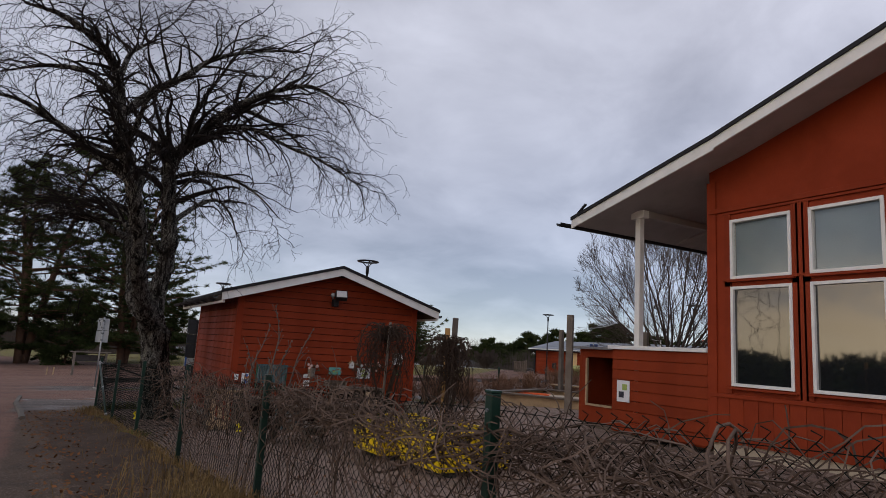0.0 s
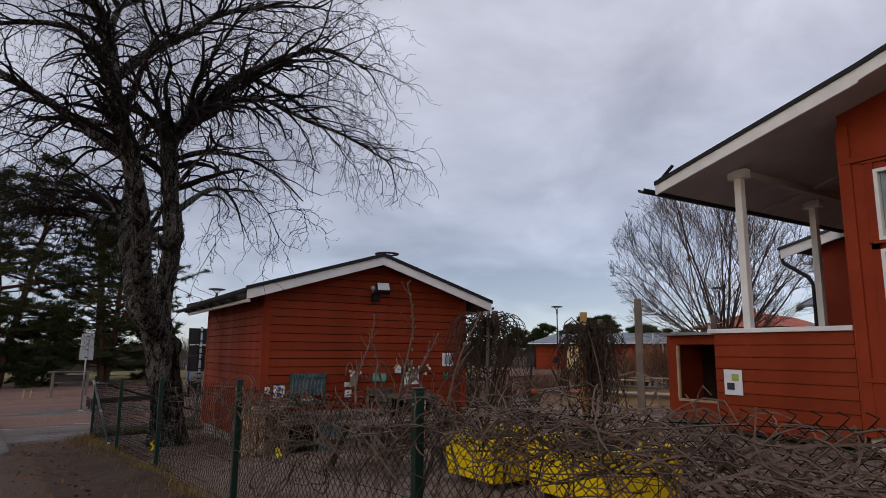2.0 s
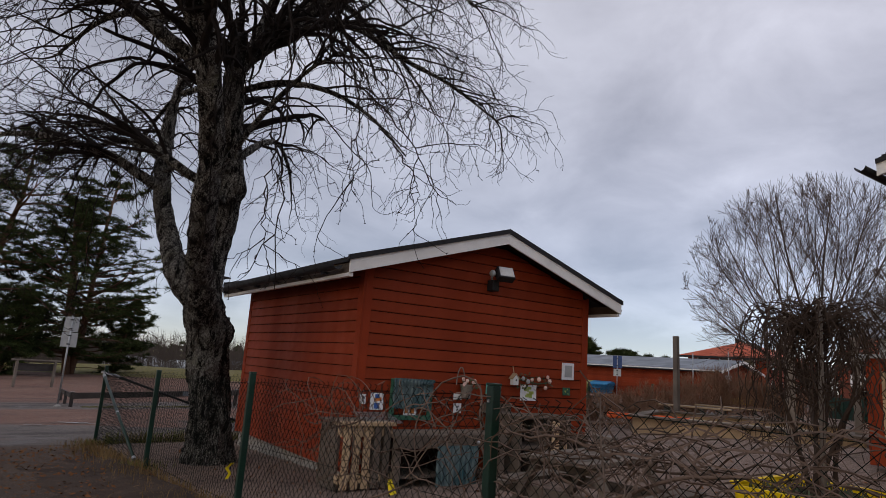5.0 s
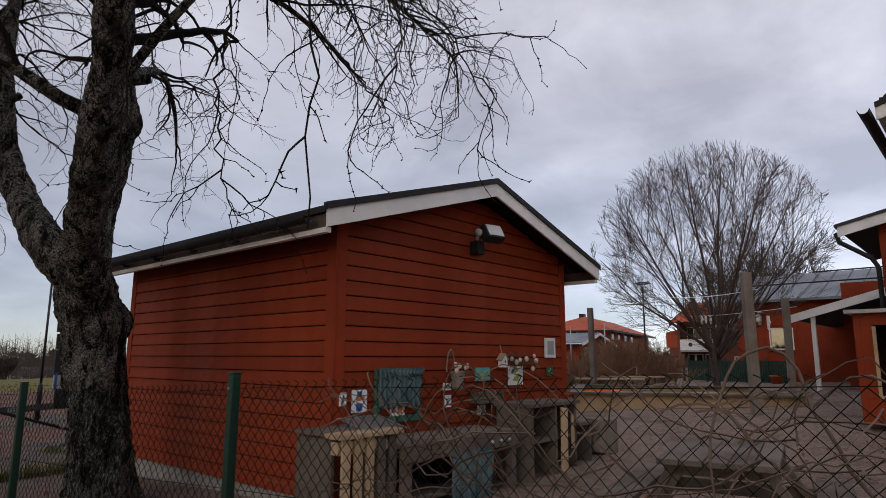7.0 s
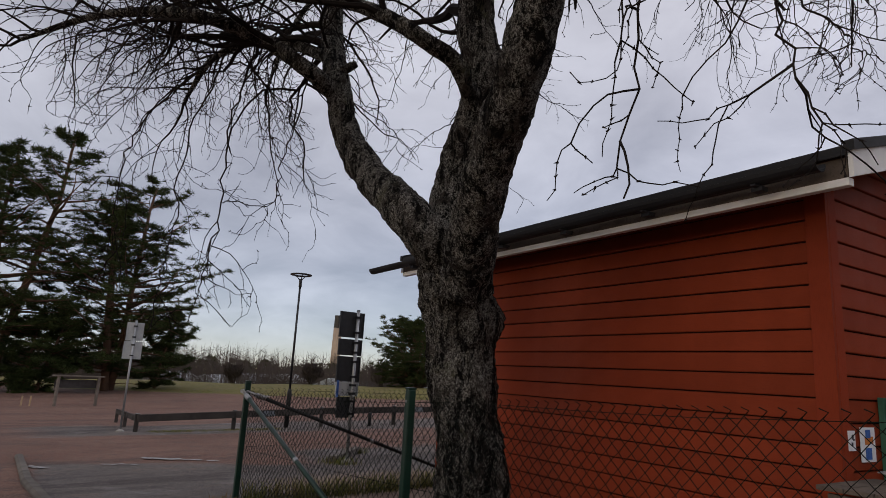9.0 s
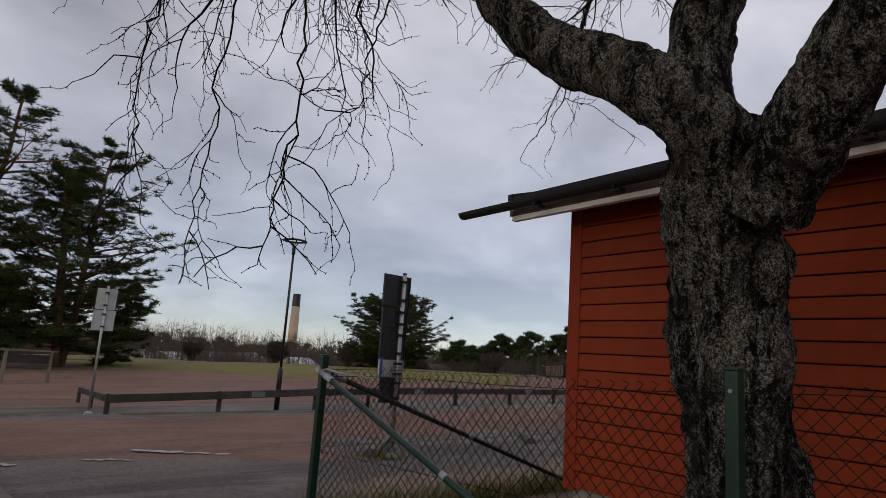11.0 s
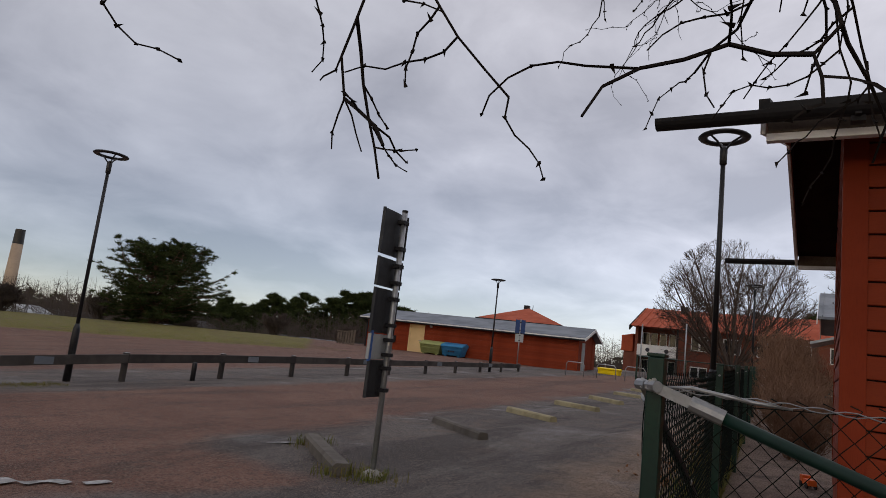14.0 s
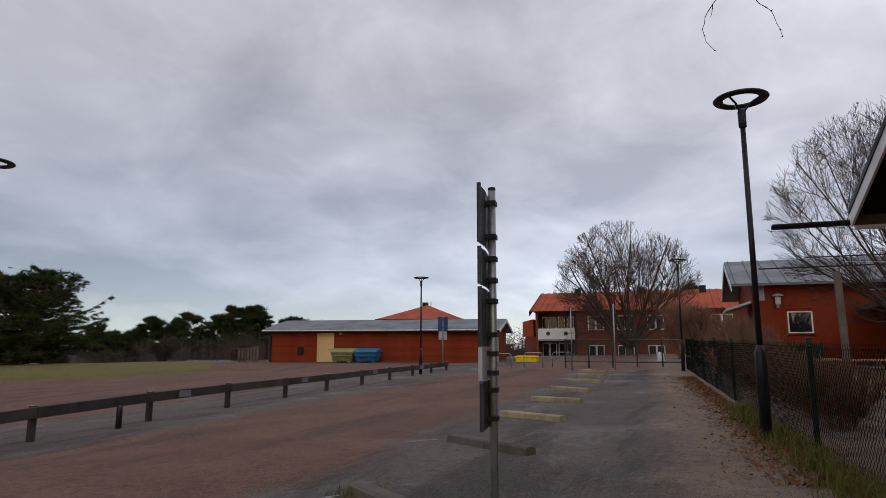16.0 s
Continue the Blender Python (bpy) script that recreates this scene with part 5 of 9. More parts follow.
sp = sign_post(0.56, 8.24, 2.5, [(2.03, 2.48, 0.5, SIGN_BACK), (1.72, 2.0, 0.48, SIGN_BACK), (1.27, 1.7, 0.47, SIGN_BACK), (1.02, 1.26, 0.45, SIGN_PALE), (0.66, 1.01, 0.36, SIGN_BACK)], 8, "grey steel post with five stacked sign plates seen from behind", -0.09)
part("blue_edge", Shape().box((-0.3, 0.036, 1.0 - gz(0.56, 8.24)), (-0.255, 0.05, 1.29 - gz(0.56, 8.24))), PRINT_BLUE, sp, "blue sign edge")
sign_post(-1.9, 17.75, 2.52, [(1.95, 2.46, 0.44, SIGN_PALE), (1.44, 1.93, 0.48, SIGN_PALE)], -8, "grey steel post with two sign plates seen from behind")
sign_post(28.1, 19.5, 3.08, [(2.3, 3.05, 0.55, SIGN_BLUE), (1.8, 2.25, 0.46, SIGN_PALE)], -60, "far grey steel post with a dark blue sign plate")


def build_rail():
    xs = [-1.51, 1.2, 4.05, 6.8, 9.45, 12.1, 14.55, 17.16, 19.69, 22.15, 24.54, 26.79]
    line = lambda x: 17.9 + 0.033 * x
    y = line(xs[0])
    r = thing("log_barrier", (xs[0], y, gz(xs[0], y)), "low tarred timber barrier on short posts beside the road", "barrier")
    z0 = gz(xs[0], y)
    zt = [-0.08, 0.05, 0.19, 0.28, 0.34, 0.38, 0.41, 0.46, 0.5, 0.53, 0.57, 0.6]
    for x, t in zip(xs, zt):
        g, dy = gz(x, line(x)), line(x) - y
        post = part("post", Shape().box((x - xs[0] - 0.055, dy - 0.05, g - z0 - 0.2), (x - xs[0] + 0.055, dy + 0.05, t - z0 + 0.03)), DARK_RAIL, r, "dark weathered short wooden post", bevel=0.008)
        part("post_cap", Shape().box((x - xs[0] - 0.06, dy - 0.056, t - z0 + 0.03), (x - xs[0] + 0.06, dy + 0.056, t - z0 + 0.04)), GREY_METAL, post)
    for i in range(len(xs) - 1):
        a, b = (xs[i] - xs[0] + 0.0, line(xs[i]) - y - 0.085, zt[i] - z0 - 0.09), (xs[i + 1] - xs[0], line(xs[i + 1]) - y - 0.085, zt[i + 1] - z0 - 0.09)
        rl = part("rail", Shape().bar(a, b, 0.06, 0.2), DARK_RAIL, r, bevel=0.01)
        if i % 2 == 1:
            m = Vector(a).lerp(Vector(b), 0.36)
            part("reflector", Shape().box((m.x - 0.19, m.y - 0.036, m.z - 0.075), (m.x + 0.19, m.y - 0.031, m.z + 0.075)), ROOF_GREY, rl, "grey metal plate")
    # short return beside the sign
    for sx, sy in ((-1.5, 20.4), (-1.45, 23.2)):
        part("post", Shape().box((sx - xs[0] - 0.05, sy - y - 0.05, -0.3), (sx - xs[0] + 0.05, sy - y + 0.05, gz(sx, sy) - z0 + 0.46)), DARK_RAIL, r, bevel=0.008)
    part("rail", Shape().bar((0.0, 0.1, 0.36), (0.05, 5.4, 0.16), 0.06, 0.16), DARK_RAIL, r, bevel=0.01)


build_rail()


def bollard(x, y):
    solo("bollard", Shape().lathe([(0.06, -0.1), (0.06, 0.42), (0.05, 0.44), (0.02, 0.46)], 12), LAMP_BLACK, (x, y, gz(x, y)), "short black bollard by the timber barrier", "bollard", smooth=True)


bollard(5.68, 17.75)


def kerb_run(pts, label, w=0.12, h=0.13, mt=KERB):
    x0, y0 = pts[0]
    k = thing("kerb", (x0, y0, gz(x0, y0)), label, "kerb", kind="structure")
    for (ax, ay), (bx, by) in zip(pts, pts[1:]):
        L = math.hypot(bx - ax, by - ay)
        n = max(1, round(L / 0.9))
        for i in range(n):
            p = [ax + (bx - ax) * (i + 0.006) / n, ay + (by - ay) * (i + 0.006) / n]
            q = [ax + (bx - ax) * (i + 0.994) / n, ay + (by - ay) * (i + 0.994) / n]
            zp, zq = gz(*p) - gz(x0, y0), gz(*q) - gz(x0, y0)
            s = Shape()
            d = Vector((q[0] - p[0], q[1] - p[1], 0)).normalized()
            nn = Vector((-d.y, d.x, 0))
            vs = []
            for c, z in ((p, zp), (q, zq)):
                b = Vector((c[0] - x0, c[1] - y0, z))
                vs += [b + nn * w / 2 - Vector((0, 0, 0.1)), b - nn * w / 2 - Vector((0, 0, 0.1)), b - nn * w / 2 + Vector((0, 0, h - 0.03)), b - nn * (w / 2 - 0.03) + Vector((0, 0, h)), b + nn * w / 2 + Vector((0, 0, h))]
            s.add(vs, [(0, 1, 2, 3, 4), (9, 8, 7, 6, 5), (0, 5, 6, 1), (1, 6, 7, 2), (2, 7, 8, 3), (3, 8, 9, 4), (4, 9, 5, 0)])
            part("kerb_stone", s, mt, k)


kerb_run([(1.55, 9.97), (0.4, 8.5)], "mossy concrete kerb at the corner of the bays", 0.16, 0.12, KERB_DARK)
kerb_run([(-4.15, 11.5), (-4.02, 8.0), (-3.68, 4.4), (-3.55, 2.7)], "worn concrete kerb along the path", 0.11, 0.06, KERB_DARK)


def wheel_stop(x0, y0, x1, y1, mt, label):
    cx, cy = (x0 + x1) / 2, (y0 + y1) / 2
    L = math.hypot(x1 - x0, y1 - y0)
    w = thing("wheel_stop", (cx, cy, gz(cx, cy)), label, "wheel stop", "wheel stops in the bays", rz=math.degrees(math.atan2(y1 - y0, x1 - x0)), ry=math.degrees(math.atan2(gz(x0, y0) - gz(x1, y1), L)))
    for a, b in ((-L / 2, -0.005), (0.005, L / 2)):
        part("block", Shape().prism([(a, -0.09, -0.03), (a, 0.09, -0.03), (a, 0.075, 0.08), (a, 0.05, 0.105), (a, -0.05, 0.105), (a, -0.075, 0.08)], (b - a, 0, 0)), mt, w, bevel=0.006)


STOPS = [(4.85, 10.2, 3.8, 8.75), (7.92, 10.3, 7.04, 8.97), (11.0, 10.45, 10.24, 9.15), (14.15, 10.6, 13.1, 9.4), (17.3, 10.8, 16.5, 9.5), (20.6, 11.1, 19.6, 9.8), (23.6, 11.4, 22.6, 10.1)]
for i, (ax, ay, bx, by) in enumerate(STOPS):
    wheel_stop(ax, ay, bx, by, KERB_DARK if i == 0 else STOP_MIX, "low grey concrete wheel stop on the asphalt" if i == 0 else "low yellowed concrete wheel stop on the asphalt")


def bay_lines():
    k = 0
    for pts in ([(4.6, 10.75), (4.9, 10.4)], [(1.1, 10.25), (1.5, 10.0)], [(-4.05, 9.85), (-3.75, 9.55)], [(-3.05, 9.75), (-2.5, 9.45)], [(-2.35, 10.5), (-1.25, 9.5)], [(7.65, 10.75), (7.85, 10.45)], [(10.75, 10.85), (10.95, 10.55)], [(13.9, 11.0), (14.1, 10.7)]):
        (ax, ay), (bx, by) = pts
        L = math.hypot(bx - ax, by - ay)
        n = 26
        wide = 0.15 if L > 1.2 else 0.12 if ax < -1.5 else 0.05
        s = Shape()
        tx, ty = (bx - ax) / L, (by - ay) / L
        for i in range(n + 1):
            d = L * i / n
            lo = -wide * (0.5 + 0.9 * noise.noise((d * 9 + ax, 0.3, ay)))
            hi = wide * (0.5 + 0.9 * noise.noise((d * 8 + ax, 4.3, ay)))
            if i in (0, n) or hi < lo:
                lo = hi = 0.0
            for off in (lo, hi):
                X, Y = ax + tx * d - ty * off, ay + ty * d + tx * off
                s.v.append((X - ax, Y - ay, gz(X, Y) + 0.016 - gz(ax, ay)))
        s.f = [(2 * i, 2 * i + 1, 2 * i + 3, 2 * i + 2) for i in range(n)]
        solo("painted_line", s, WORN_WHITE, (ax, ay, gz(ax, ay)), "worn white painted road line", "road marking", kind="structure")


bay_lines()


def notice_stand(x, y):
    t = thing("information_board", (x, y, gz(x, y)), "dark wooden information board on two posts by the lawn", "notice board", rz=20)
    for px in (-1.1, 1.1):
        part("post", Shape().box((px - 0.07, -0.07, -0.2), (px + 0.07, 0.07, 1.7)), POST_WOOD, t, bevel=0.01)
    part("board", Shape().box((-1.2, -0.05, 1.0), (1.2, 0.02, 1.45), pose(0, 0, 0.0, -8, 0, 0)), DARK_RAIL, t)
    part("top_rail", Shape().box((-1.4, -0.1, 1.62), (1.4, 0.12, 1.7)), POST_WOOD, t, bevel=0.01)
    for px in (-2.6, -2.2):
        solo("stake", Shape().tube([(0, 0, -0.1), (0.02, 0, 0.55)], 0.045, 6), PALE_WOOD, (x + px, y - 0.3, gz(x + px, y)), "short pale wooden stake in the grass", "stake", "stakes by the board")


notice_stand(-1.84, 40.3)


# ---- yard: things round the shed's gable ----
def paper(x0, x1, z0, z1, marks, label, ink, name="poster", cat="poster", thick=0.004, frame=None):
    """A sheet fixed on the gable: x along the wall, z in the world."""
    x0, x1 = x0 + 0.03, x1 + (0.03 if x1 > 3 else 0.05)
    m = SHED.matrix_basis @ pose((x0 + x1) / 2, -0.034, (z0 + z1) / 2 - 0.18)
    w, h = abs(x1 - x0), abs(z1 - z0)
    t = new(name)
    t.matrix_basis = m
    tagged(t, label, cat, "sheets on the gable")
    part("sheet", Shape().box((-w / 2, -thick, -h / 2), (w / 2, 0, h / 2)), frame or PAPER, t)
    rnd = random.Random(int(x0 * 100))
    s = Shape()
    for k in range(marks):
        a = rnd.uniform(-w * 0.34, w * 0.12)
        b = rnd.uniform(-h * 0.38, h * 0.22)
        s.box((a, -thick - 0.0025, b), (a + rnd.uniform(0.12, 0.3) * w, -thick - 0.0005, b + rnd.uniform(0.06, 0.22) * h))
    part("print", s, ink, t)
    return t


paper(0.02, 0.085, 1.15, 1.27, 4, "small white sheet with a dark drawing on red boards", INK)
pp = paper(0.17, 0.34, 1.08, 1.29, 2, "white sheet with a blue and orange figure drawing", PRINT_ORANGE)
part("print", Shape().box((-0.04, -0.0075, -0.09), (0.035, -0.0045, -0.02)).box((-0.03, -0.0076, 0.04), (0.03, -0.0046, 0.09)), PRINT_BLUE, pp)
paper(1.46, 1.58, 1.24, 1.32, 3, "small white label with a dark mark", INK)
paper(1.47, 1.58, 1.06, 1.19, 3, "small white sheet with a dark letter shape", INK)
paper(2.07, 2.2, 0.94, 1.05, 3, "small white sheet with a blue mark", PRINT_BLUE)
paper(2.68, 2.98, 1.26, 1.49, 9, "pale sheet with a green and yellow drawing", PRINT_GREEN)
paper(2.02, 2.27, 1.33, 1.48, 6, "teal and green painted panel on the wall", PRINT_GREEN, frame=PRINT_TEAL, thick=0.02)
pf = paper(3.53, 3.78, 1.6, 1.86, 1, "framed faded picture in a pale frame", PRINT_TEAL, "framed_picture", "picture", 0.02)
part("print", Shape().box((-0.08, -0.0235, -0.09), (0.08, -0.0205, 0.09)), SIGN_PALE, pf)
paper(3.56, 3.71, 1.36, 1.48, 4, "small green picture on the wall", PRINT_GREEN, frame=FRAME_GREEN, thick=0.015)


def pleated(w, h, folds, depth, seed, frill=0.0):
    """Hanging cloth with folds: x across, z down from 0."""
    rnd = random.Random(seed)
    s = Shape()
    n, m = folds * 6, 10
    ph = [rnd.uniform(-0.6, 0.6) for _ in range(folds + 1)]
    for j in range(m + 1):
        v = j / m
        for i in range(n + 1):
            u = i / n
            p = u * folds
            y = depth * (0.35 + 0.65 * v) * math.sin(2 * math.pi * p + ph[int(p) % len(ph)])
            s.v.append((-w / 2 + u * w * (1 + 0.04 * math.sin(7 * v)) + 0.006 * math.sin(9 * v + 3 * u), -depth - y, -h * v + 0.012 * math.sin(5.1 * u * folds) * v))
    s.f = [(j * (n + 1) + i, j * (n + 1) + i + 1, (j + 1) * (n + 1) + i + 1, (j + 1) * (n + 1) + i) for j in range(m) for i in range(n)]
    return s


def build_play_window():
    m = SHED.matrix_basis @ pose(0.8, -0.03, 1.22 - 0.18)
    t = new("play_window")
    t.matrix_basis = m
    tagged(t, "green wooden frame with a frilled blue striped curtain", "curtain frame")
    s = Shape().box((-0.32, -0.035, -0.26), (-0.26, 0, 0.26)).box((0.26, -0.035, -0.26), (0.32, 0, 0.26)).box((-0.26, -0.034, -0.26), (0.26, 0, -0.2)).box((-0.26, -0.034, 0.2), (0.26, 0, 0.26))
    part("frame", s, FRAME_GREEN, t, bevel=0.004)
    part("curtain", pleated(0.6, 0.36, 9, 0.025, 3), CURTAIN, t, "blue-green striped frilled curtain", smooth=True, m=pose(0, -0.03, 0.25))
    part("frill", pleated(0.62, 0.08, 12, 0.03, 5), CURTAIN, t, "gathered heading", smooth=True, m=pose(0, -0.045, 0.27))
    c = part("card", Shape().box((-0.1, -0.01, -0.2), (0.1, -0.004, -0.05)), PAPER, t, "white card with small coloured marks")
    part("print", Shape().box((-0.08, -0.013, -0.17), (-0.03, -0.0105, -0.08)).box((0.0, -0.013, -0.18), (0.06, -0.0105, -0.1)), PRINT_ORANGE, c)


build_play_window()


def flower(s, c, r):
    r *= 0.7
    for k in range(6):
        a = k * 1.05
        s.ball((c[0] + 0.5 * r * math.cos(a), c[1] - 0.3 * r, c[2] + 0.5 * r * math.sin(a)), r * 0.55, 6, 4)
    s.ball((c[0], c[1] - 0.5 * r, c[2]), r * 0.5, 6, 4)


def build_baskets():
    rnd = random.Random(4)
    m = SHED.matrix_basis @ pose(1.6, -0.04, 1.36 - 0.18)
    t = new("flower_basket")
    t.matrix_basis = m
    tagged(t, "small wicker wall basket with faded pink cloth flowers", "flower basket")
    part("basket", Shape().lathe([(0.06, -0.1), (0.085, 0.08), (0.09, 0.08), (0.09, 0.09)], 12, (0.03, -0.09, 0)), WICKER, t)
    part("handle", Shape().tube([(-0.05 + 0.07 * math.cos(a), -0.06, 0.08 + 0.24 * math.sin(a)) for a in np.linspace(0, math.pi, 12)], 0.008, 6), WICKER, t)
    for k in range(7):
        s = Shape()
        flower(s, (rnd.uniform(-0.08, 0.17), -0.12 - rnd.uniform(0, 0.03), rnd.uniform(0.07, 0.17)), rnd.uniform(0.03, 0.042))
        part("flower", s, PETAL, t, smooth=True)
    lf = Shape()
    for k in range(40):
        p = Vector((rnd.uniform(-0.1, 0.18), rnd.uniform(-0.14, -0.05), rnd.uniform(0.03, 0.18)))
        q = p + Vector((rnd.uniform(-0.05, 0.05), rnd.uniform(-0.03, 0.02), rnd.uniform(-0.05, 0.05)))
        sd = Vector((rnd.uniform(-0.01, 0.01), 0.004, 0.012))
        lf.add([p, (p + q) / 2 + sd, q, (p + q) / 2 - sd], [(0, 1, 2, 3)])
    part("leaves", lf, BUD_LEAF, t)
    m = SHED.matrix_basis @ pose(2.55, -0.04, 1.56 - 0.18)
    t = new("bird_house")
    t.matrix_basis = m
    tagged(t, "tiny white bird house ornament hung on a nail", "bird house")
    part("body", Shape().prism([(-0.05, 0, -0.08), (0.05, 0, -0.08), (0.05, 0, 0.02), (0, 0, 0.07), (-0.05, 0, 0.02)], (0, -0.07, 0)), WHITE, t)
    part("roof", Shape().bar((-0.005, -0.035, 0.085), (0.075, -0.035, 0.005), 0.09, 0.01).bar((0.005, -0.035, 0.085), (-0.075, -0.035, 0.005), 0.09, 0.01), PALE_WOOD, t)
    part("hole", Shape().lathe([(0.014, 0), (0.014, 0.003)], 10), INK, t, m=pose(0, -0.074, -0.01, 90))
    part("string", Shape().tube([(-0.01, -0.03, 0.09), (-0.02, -0.01, 0.19)], 0.006, 4), PALE_WOOD, t)
    m = SHED.matrix_basis @ pose(2.98, -0.04, 1.52 - 0.18)
    t = new("flower_garland")
    t.matrix_basis = m
    tagged(t, "garland of faded white and pink cloth flowers", "garland")
    part("stem", Shape().tube([(-0.38, -0.03, 0.05), (-0.2, -0.05, 0.02), (0, -0.05, -0.01), (0.25, -0.05, 0.02)], 0.012, 5), BUD_LEAF, t)
    for k, (x, z, r) in enumerate(((-0.3, 0.06, 0.045), (-0.2, 0.02, 0.05), (-0.12, 0.05, 0.04), (0.02, 0.06, 0.05), (0.16, -0.06, 0.045), (0.24, 0.04, 0.05), (0.2, 0.1, 0.04))):
        s = Shape()
        flower(s, (x, -0.07, z), r)
        part("flower", s, PETAL if k > 1 else SIGN_PALE, t, smooth=True)
    lf = Shape()
    for k in range(90):
        p = Vector((rnd.uniform(-0.4, 0.3), rnd.uniform(-0.09, -0.02), rnd.uniform(-0.09, 0.12)))
        q = p + Vector((rnd.uniform(-0.06, 0.06), rnd.uniform(-0.03, 0.02), rnd.uniform(-0.06, 0.05)))
        sd = Vector((rnd.uniform(-0.012, 0.012), 0.004, 0.012))
        lf.add([p, (p + q) / 2 + sd, q, (p + q) / 2 - sd], [(0, 1, 2, 3)])
    part("leaves", lf, BUD_LEAF, t)
    m = SHED.matrix_basis @ pose(2.2, -0.03, 1.14 - 0.18)
    t = new("wall_shelf")
    t.matrix_basis = m
    tagged(t, "small grey wooden wall shelf", "shelf")
    part("board", Shape().box((-0.24, -0.16, -0.06), (0.24, 0, -0.035)), OLD_WOOD, t, bevel=0.003)
    part("back", Shape().box((-0.24, -0.02, -0.035), (0.24, 0, 0.06)).box((-0.24, -0.14, 0.04), (0.24, -0.12, 0.07)), OLD_WOOD, t, bevel=0.003)
    for x in (-0.22, 0.2):
        part("side", Shape().box((x, -0.15, -0.035), (x + 0.02, -0.02, 0.07)), OLD_WOOD, t)


build_baskets()


def slat_top(name, parent, x0, x1, y0, y1, z, n, mt, t=0.025):
    for k in range(n):
        a = y0 + (y1 - y0) * k / n
        part(name, Shape().box((x0, a + 0.004, z - t), (x1, a + (y1 - y0) / n - 0.004, z)), mt, parent, bevel=0.003)


def build_mud_kitchen():
    g = gz(0.2, -0.5)
    # pallet stand at the corner
    t = thing("pallet_stand", (-0.18, -0.62, g), "upright pale pallet stand with a wire rack on top", "pallet", rz=1.8)
    for k in range(5):
        x = -0.24 + k * 0.13
        part("slat", Shape().box((x, -0.05, 0.02), (x + 0.085, -0.025, 0.7)), PALE_WOOD if k < 3 else OLD_WOOD, t, bevel=0.003)
    part("rail", Shape().box((-0.27, -0.025, 0.08), (0.4, 0.06, 0.17)), PALE_WOOD, t, bevel=0.003)
    part("rail", Shape().box((-0.27, -0.025, 0.58), (0.4, 0.06, 0.68)), PALE_WOOD, t, bevel=0.003)
    part("top_board", Shape().box((-0.29, -0.08, 0.7), (0.42, 0.12, 0.74)), PALE_WOOD, t, bevel=0.004)
    for x in (-0.26, 0.37):
        part("side", Shape().box((x, 0.06, 0.0), (x + 0.03, 0.5, 0.7)), OLD_WOOD, t)
    slat_top("top_board", t, -0.29, 0.42, 0.12, 0.55, 0.74, 3, OLD_WOOD)
    rk = thing("wire_rack", (0.12, -0.42, g + 0.75), "grey wire grill rack leaning on the pallet stand", "wire rack", rz=4, rx=14)
    for k in range(22):
        x = -0.24 + k * 0.0235
        part("wire", Shape().tube([(x, -0.17, 0.02), (x, 0.2, 0.02)], 0.0035, 4), GREY_METAL, rk)
    for y in (-0.17, 0.02, 0.2):
        part("cross_rod", Shape().tube([(-0.25, y, 0.017), (0.26, y, 0.017)], 0.005, 4), GREY_METAL, rk)
    # low bench with shelf and hanging cloth
    b = thing("mud_kitchen", (0.95, -0.6, gz(0.95, -0.6)), "low grey wooden play bench with open dark shelf", "play kitchen", rz=1.8)
    for k in range(4):
        part("top_plank", Shape().box((-0.75, -0.14 + k * 0.15, 0.55), (0.95, -0.0 + k * 0.15, 0.59)), OLD_WOOD, b, bevel=0.004)
    part("apron", Shape().box((-0.75, -0.15, 0.44), (0.95, -0.125, 0.548)), OLD_WOOD, b, bevel=0.003)
    for x in (-0.74, 0.86):
        for y in (-0.12, 0.4):
            part("leg", Shape().box((x, y, -0.05), (x + 0.08, y + 0.08, 0.55)), OLD_WOOD, b, bevel=0.004)
    part("shelf", Shape().box((-0.7, -0.1, 0.1), (0.0, 0.45, 0.13)), OLD_WOOD, b)
    # shade of the open shelf put into the back's colour
    part("back_board", Shape().box((-0.7, 0.44, 0.05), (0.9, 0.46, 0.54)), SHADE_BOARD, b)
    for x in (0.45, 0.6, 0.75):
        part("knob", Shape().ball((x, -0.165, 0.5), 0.022, 8, 5), GREY_METAL, b, smooth=True)
    part("curtain", pleated(0.62, 0.48, 8, 0.02, 8), CURTAIN, b, "blue-green striped cloth hung from the bench", smooth=True, m=pose(0.12, -0.16, 0.47))
    # second stand with pale split boards
    c = thing("play_stove", (2.65, -0.58, gz(2.65, -0.58)), "grey wooden play stove with shelves", "play stove", rz=1.8)
    part("top", Shape().box((-0.62, -0.22, 0.74), (0.42, 0.3, 0.78)), OLD_WOOD, c, bevel=0.004)
    for x in (-0.6, -0.1, 0.34):
        part("side", Shape().box((x, -0.18, -0.05), (x + 0.04, 0.28, 0.74)), OLD_WOOD, c)
    part("shelf", Shape().box((-0.56, -0.16, 0.36), (0.34, 0.28, 0.39)), OLD_WOOD, c)
    # near-black back paints the shade between the shelves
    part("back", Shape().box((-0.6, 0.26, 0.0), (0.38, 0.29, 0.74)), SHADE_BOARD, c)
    part("split_board", Shape().prism([(-0.04, -0.2, -0.02), (0.08, -0.21, -0.02), (0.1, -0.21, 0.7), (-0.02, -0.2, 0.72)], (0, -0.02, 0)), PALE_WOOD, c, "pale split board", bevel=0.004)
    part("split_board", Shape().prism([(0.2, -0.2, 0.25), (0.27, -0.2, 0.25), (0.26, -0.2, 0.62), (0.21, -0.2, 0.62)], (0, -0.02, 0)), PALE_WOOD, c, bevel=0.004)
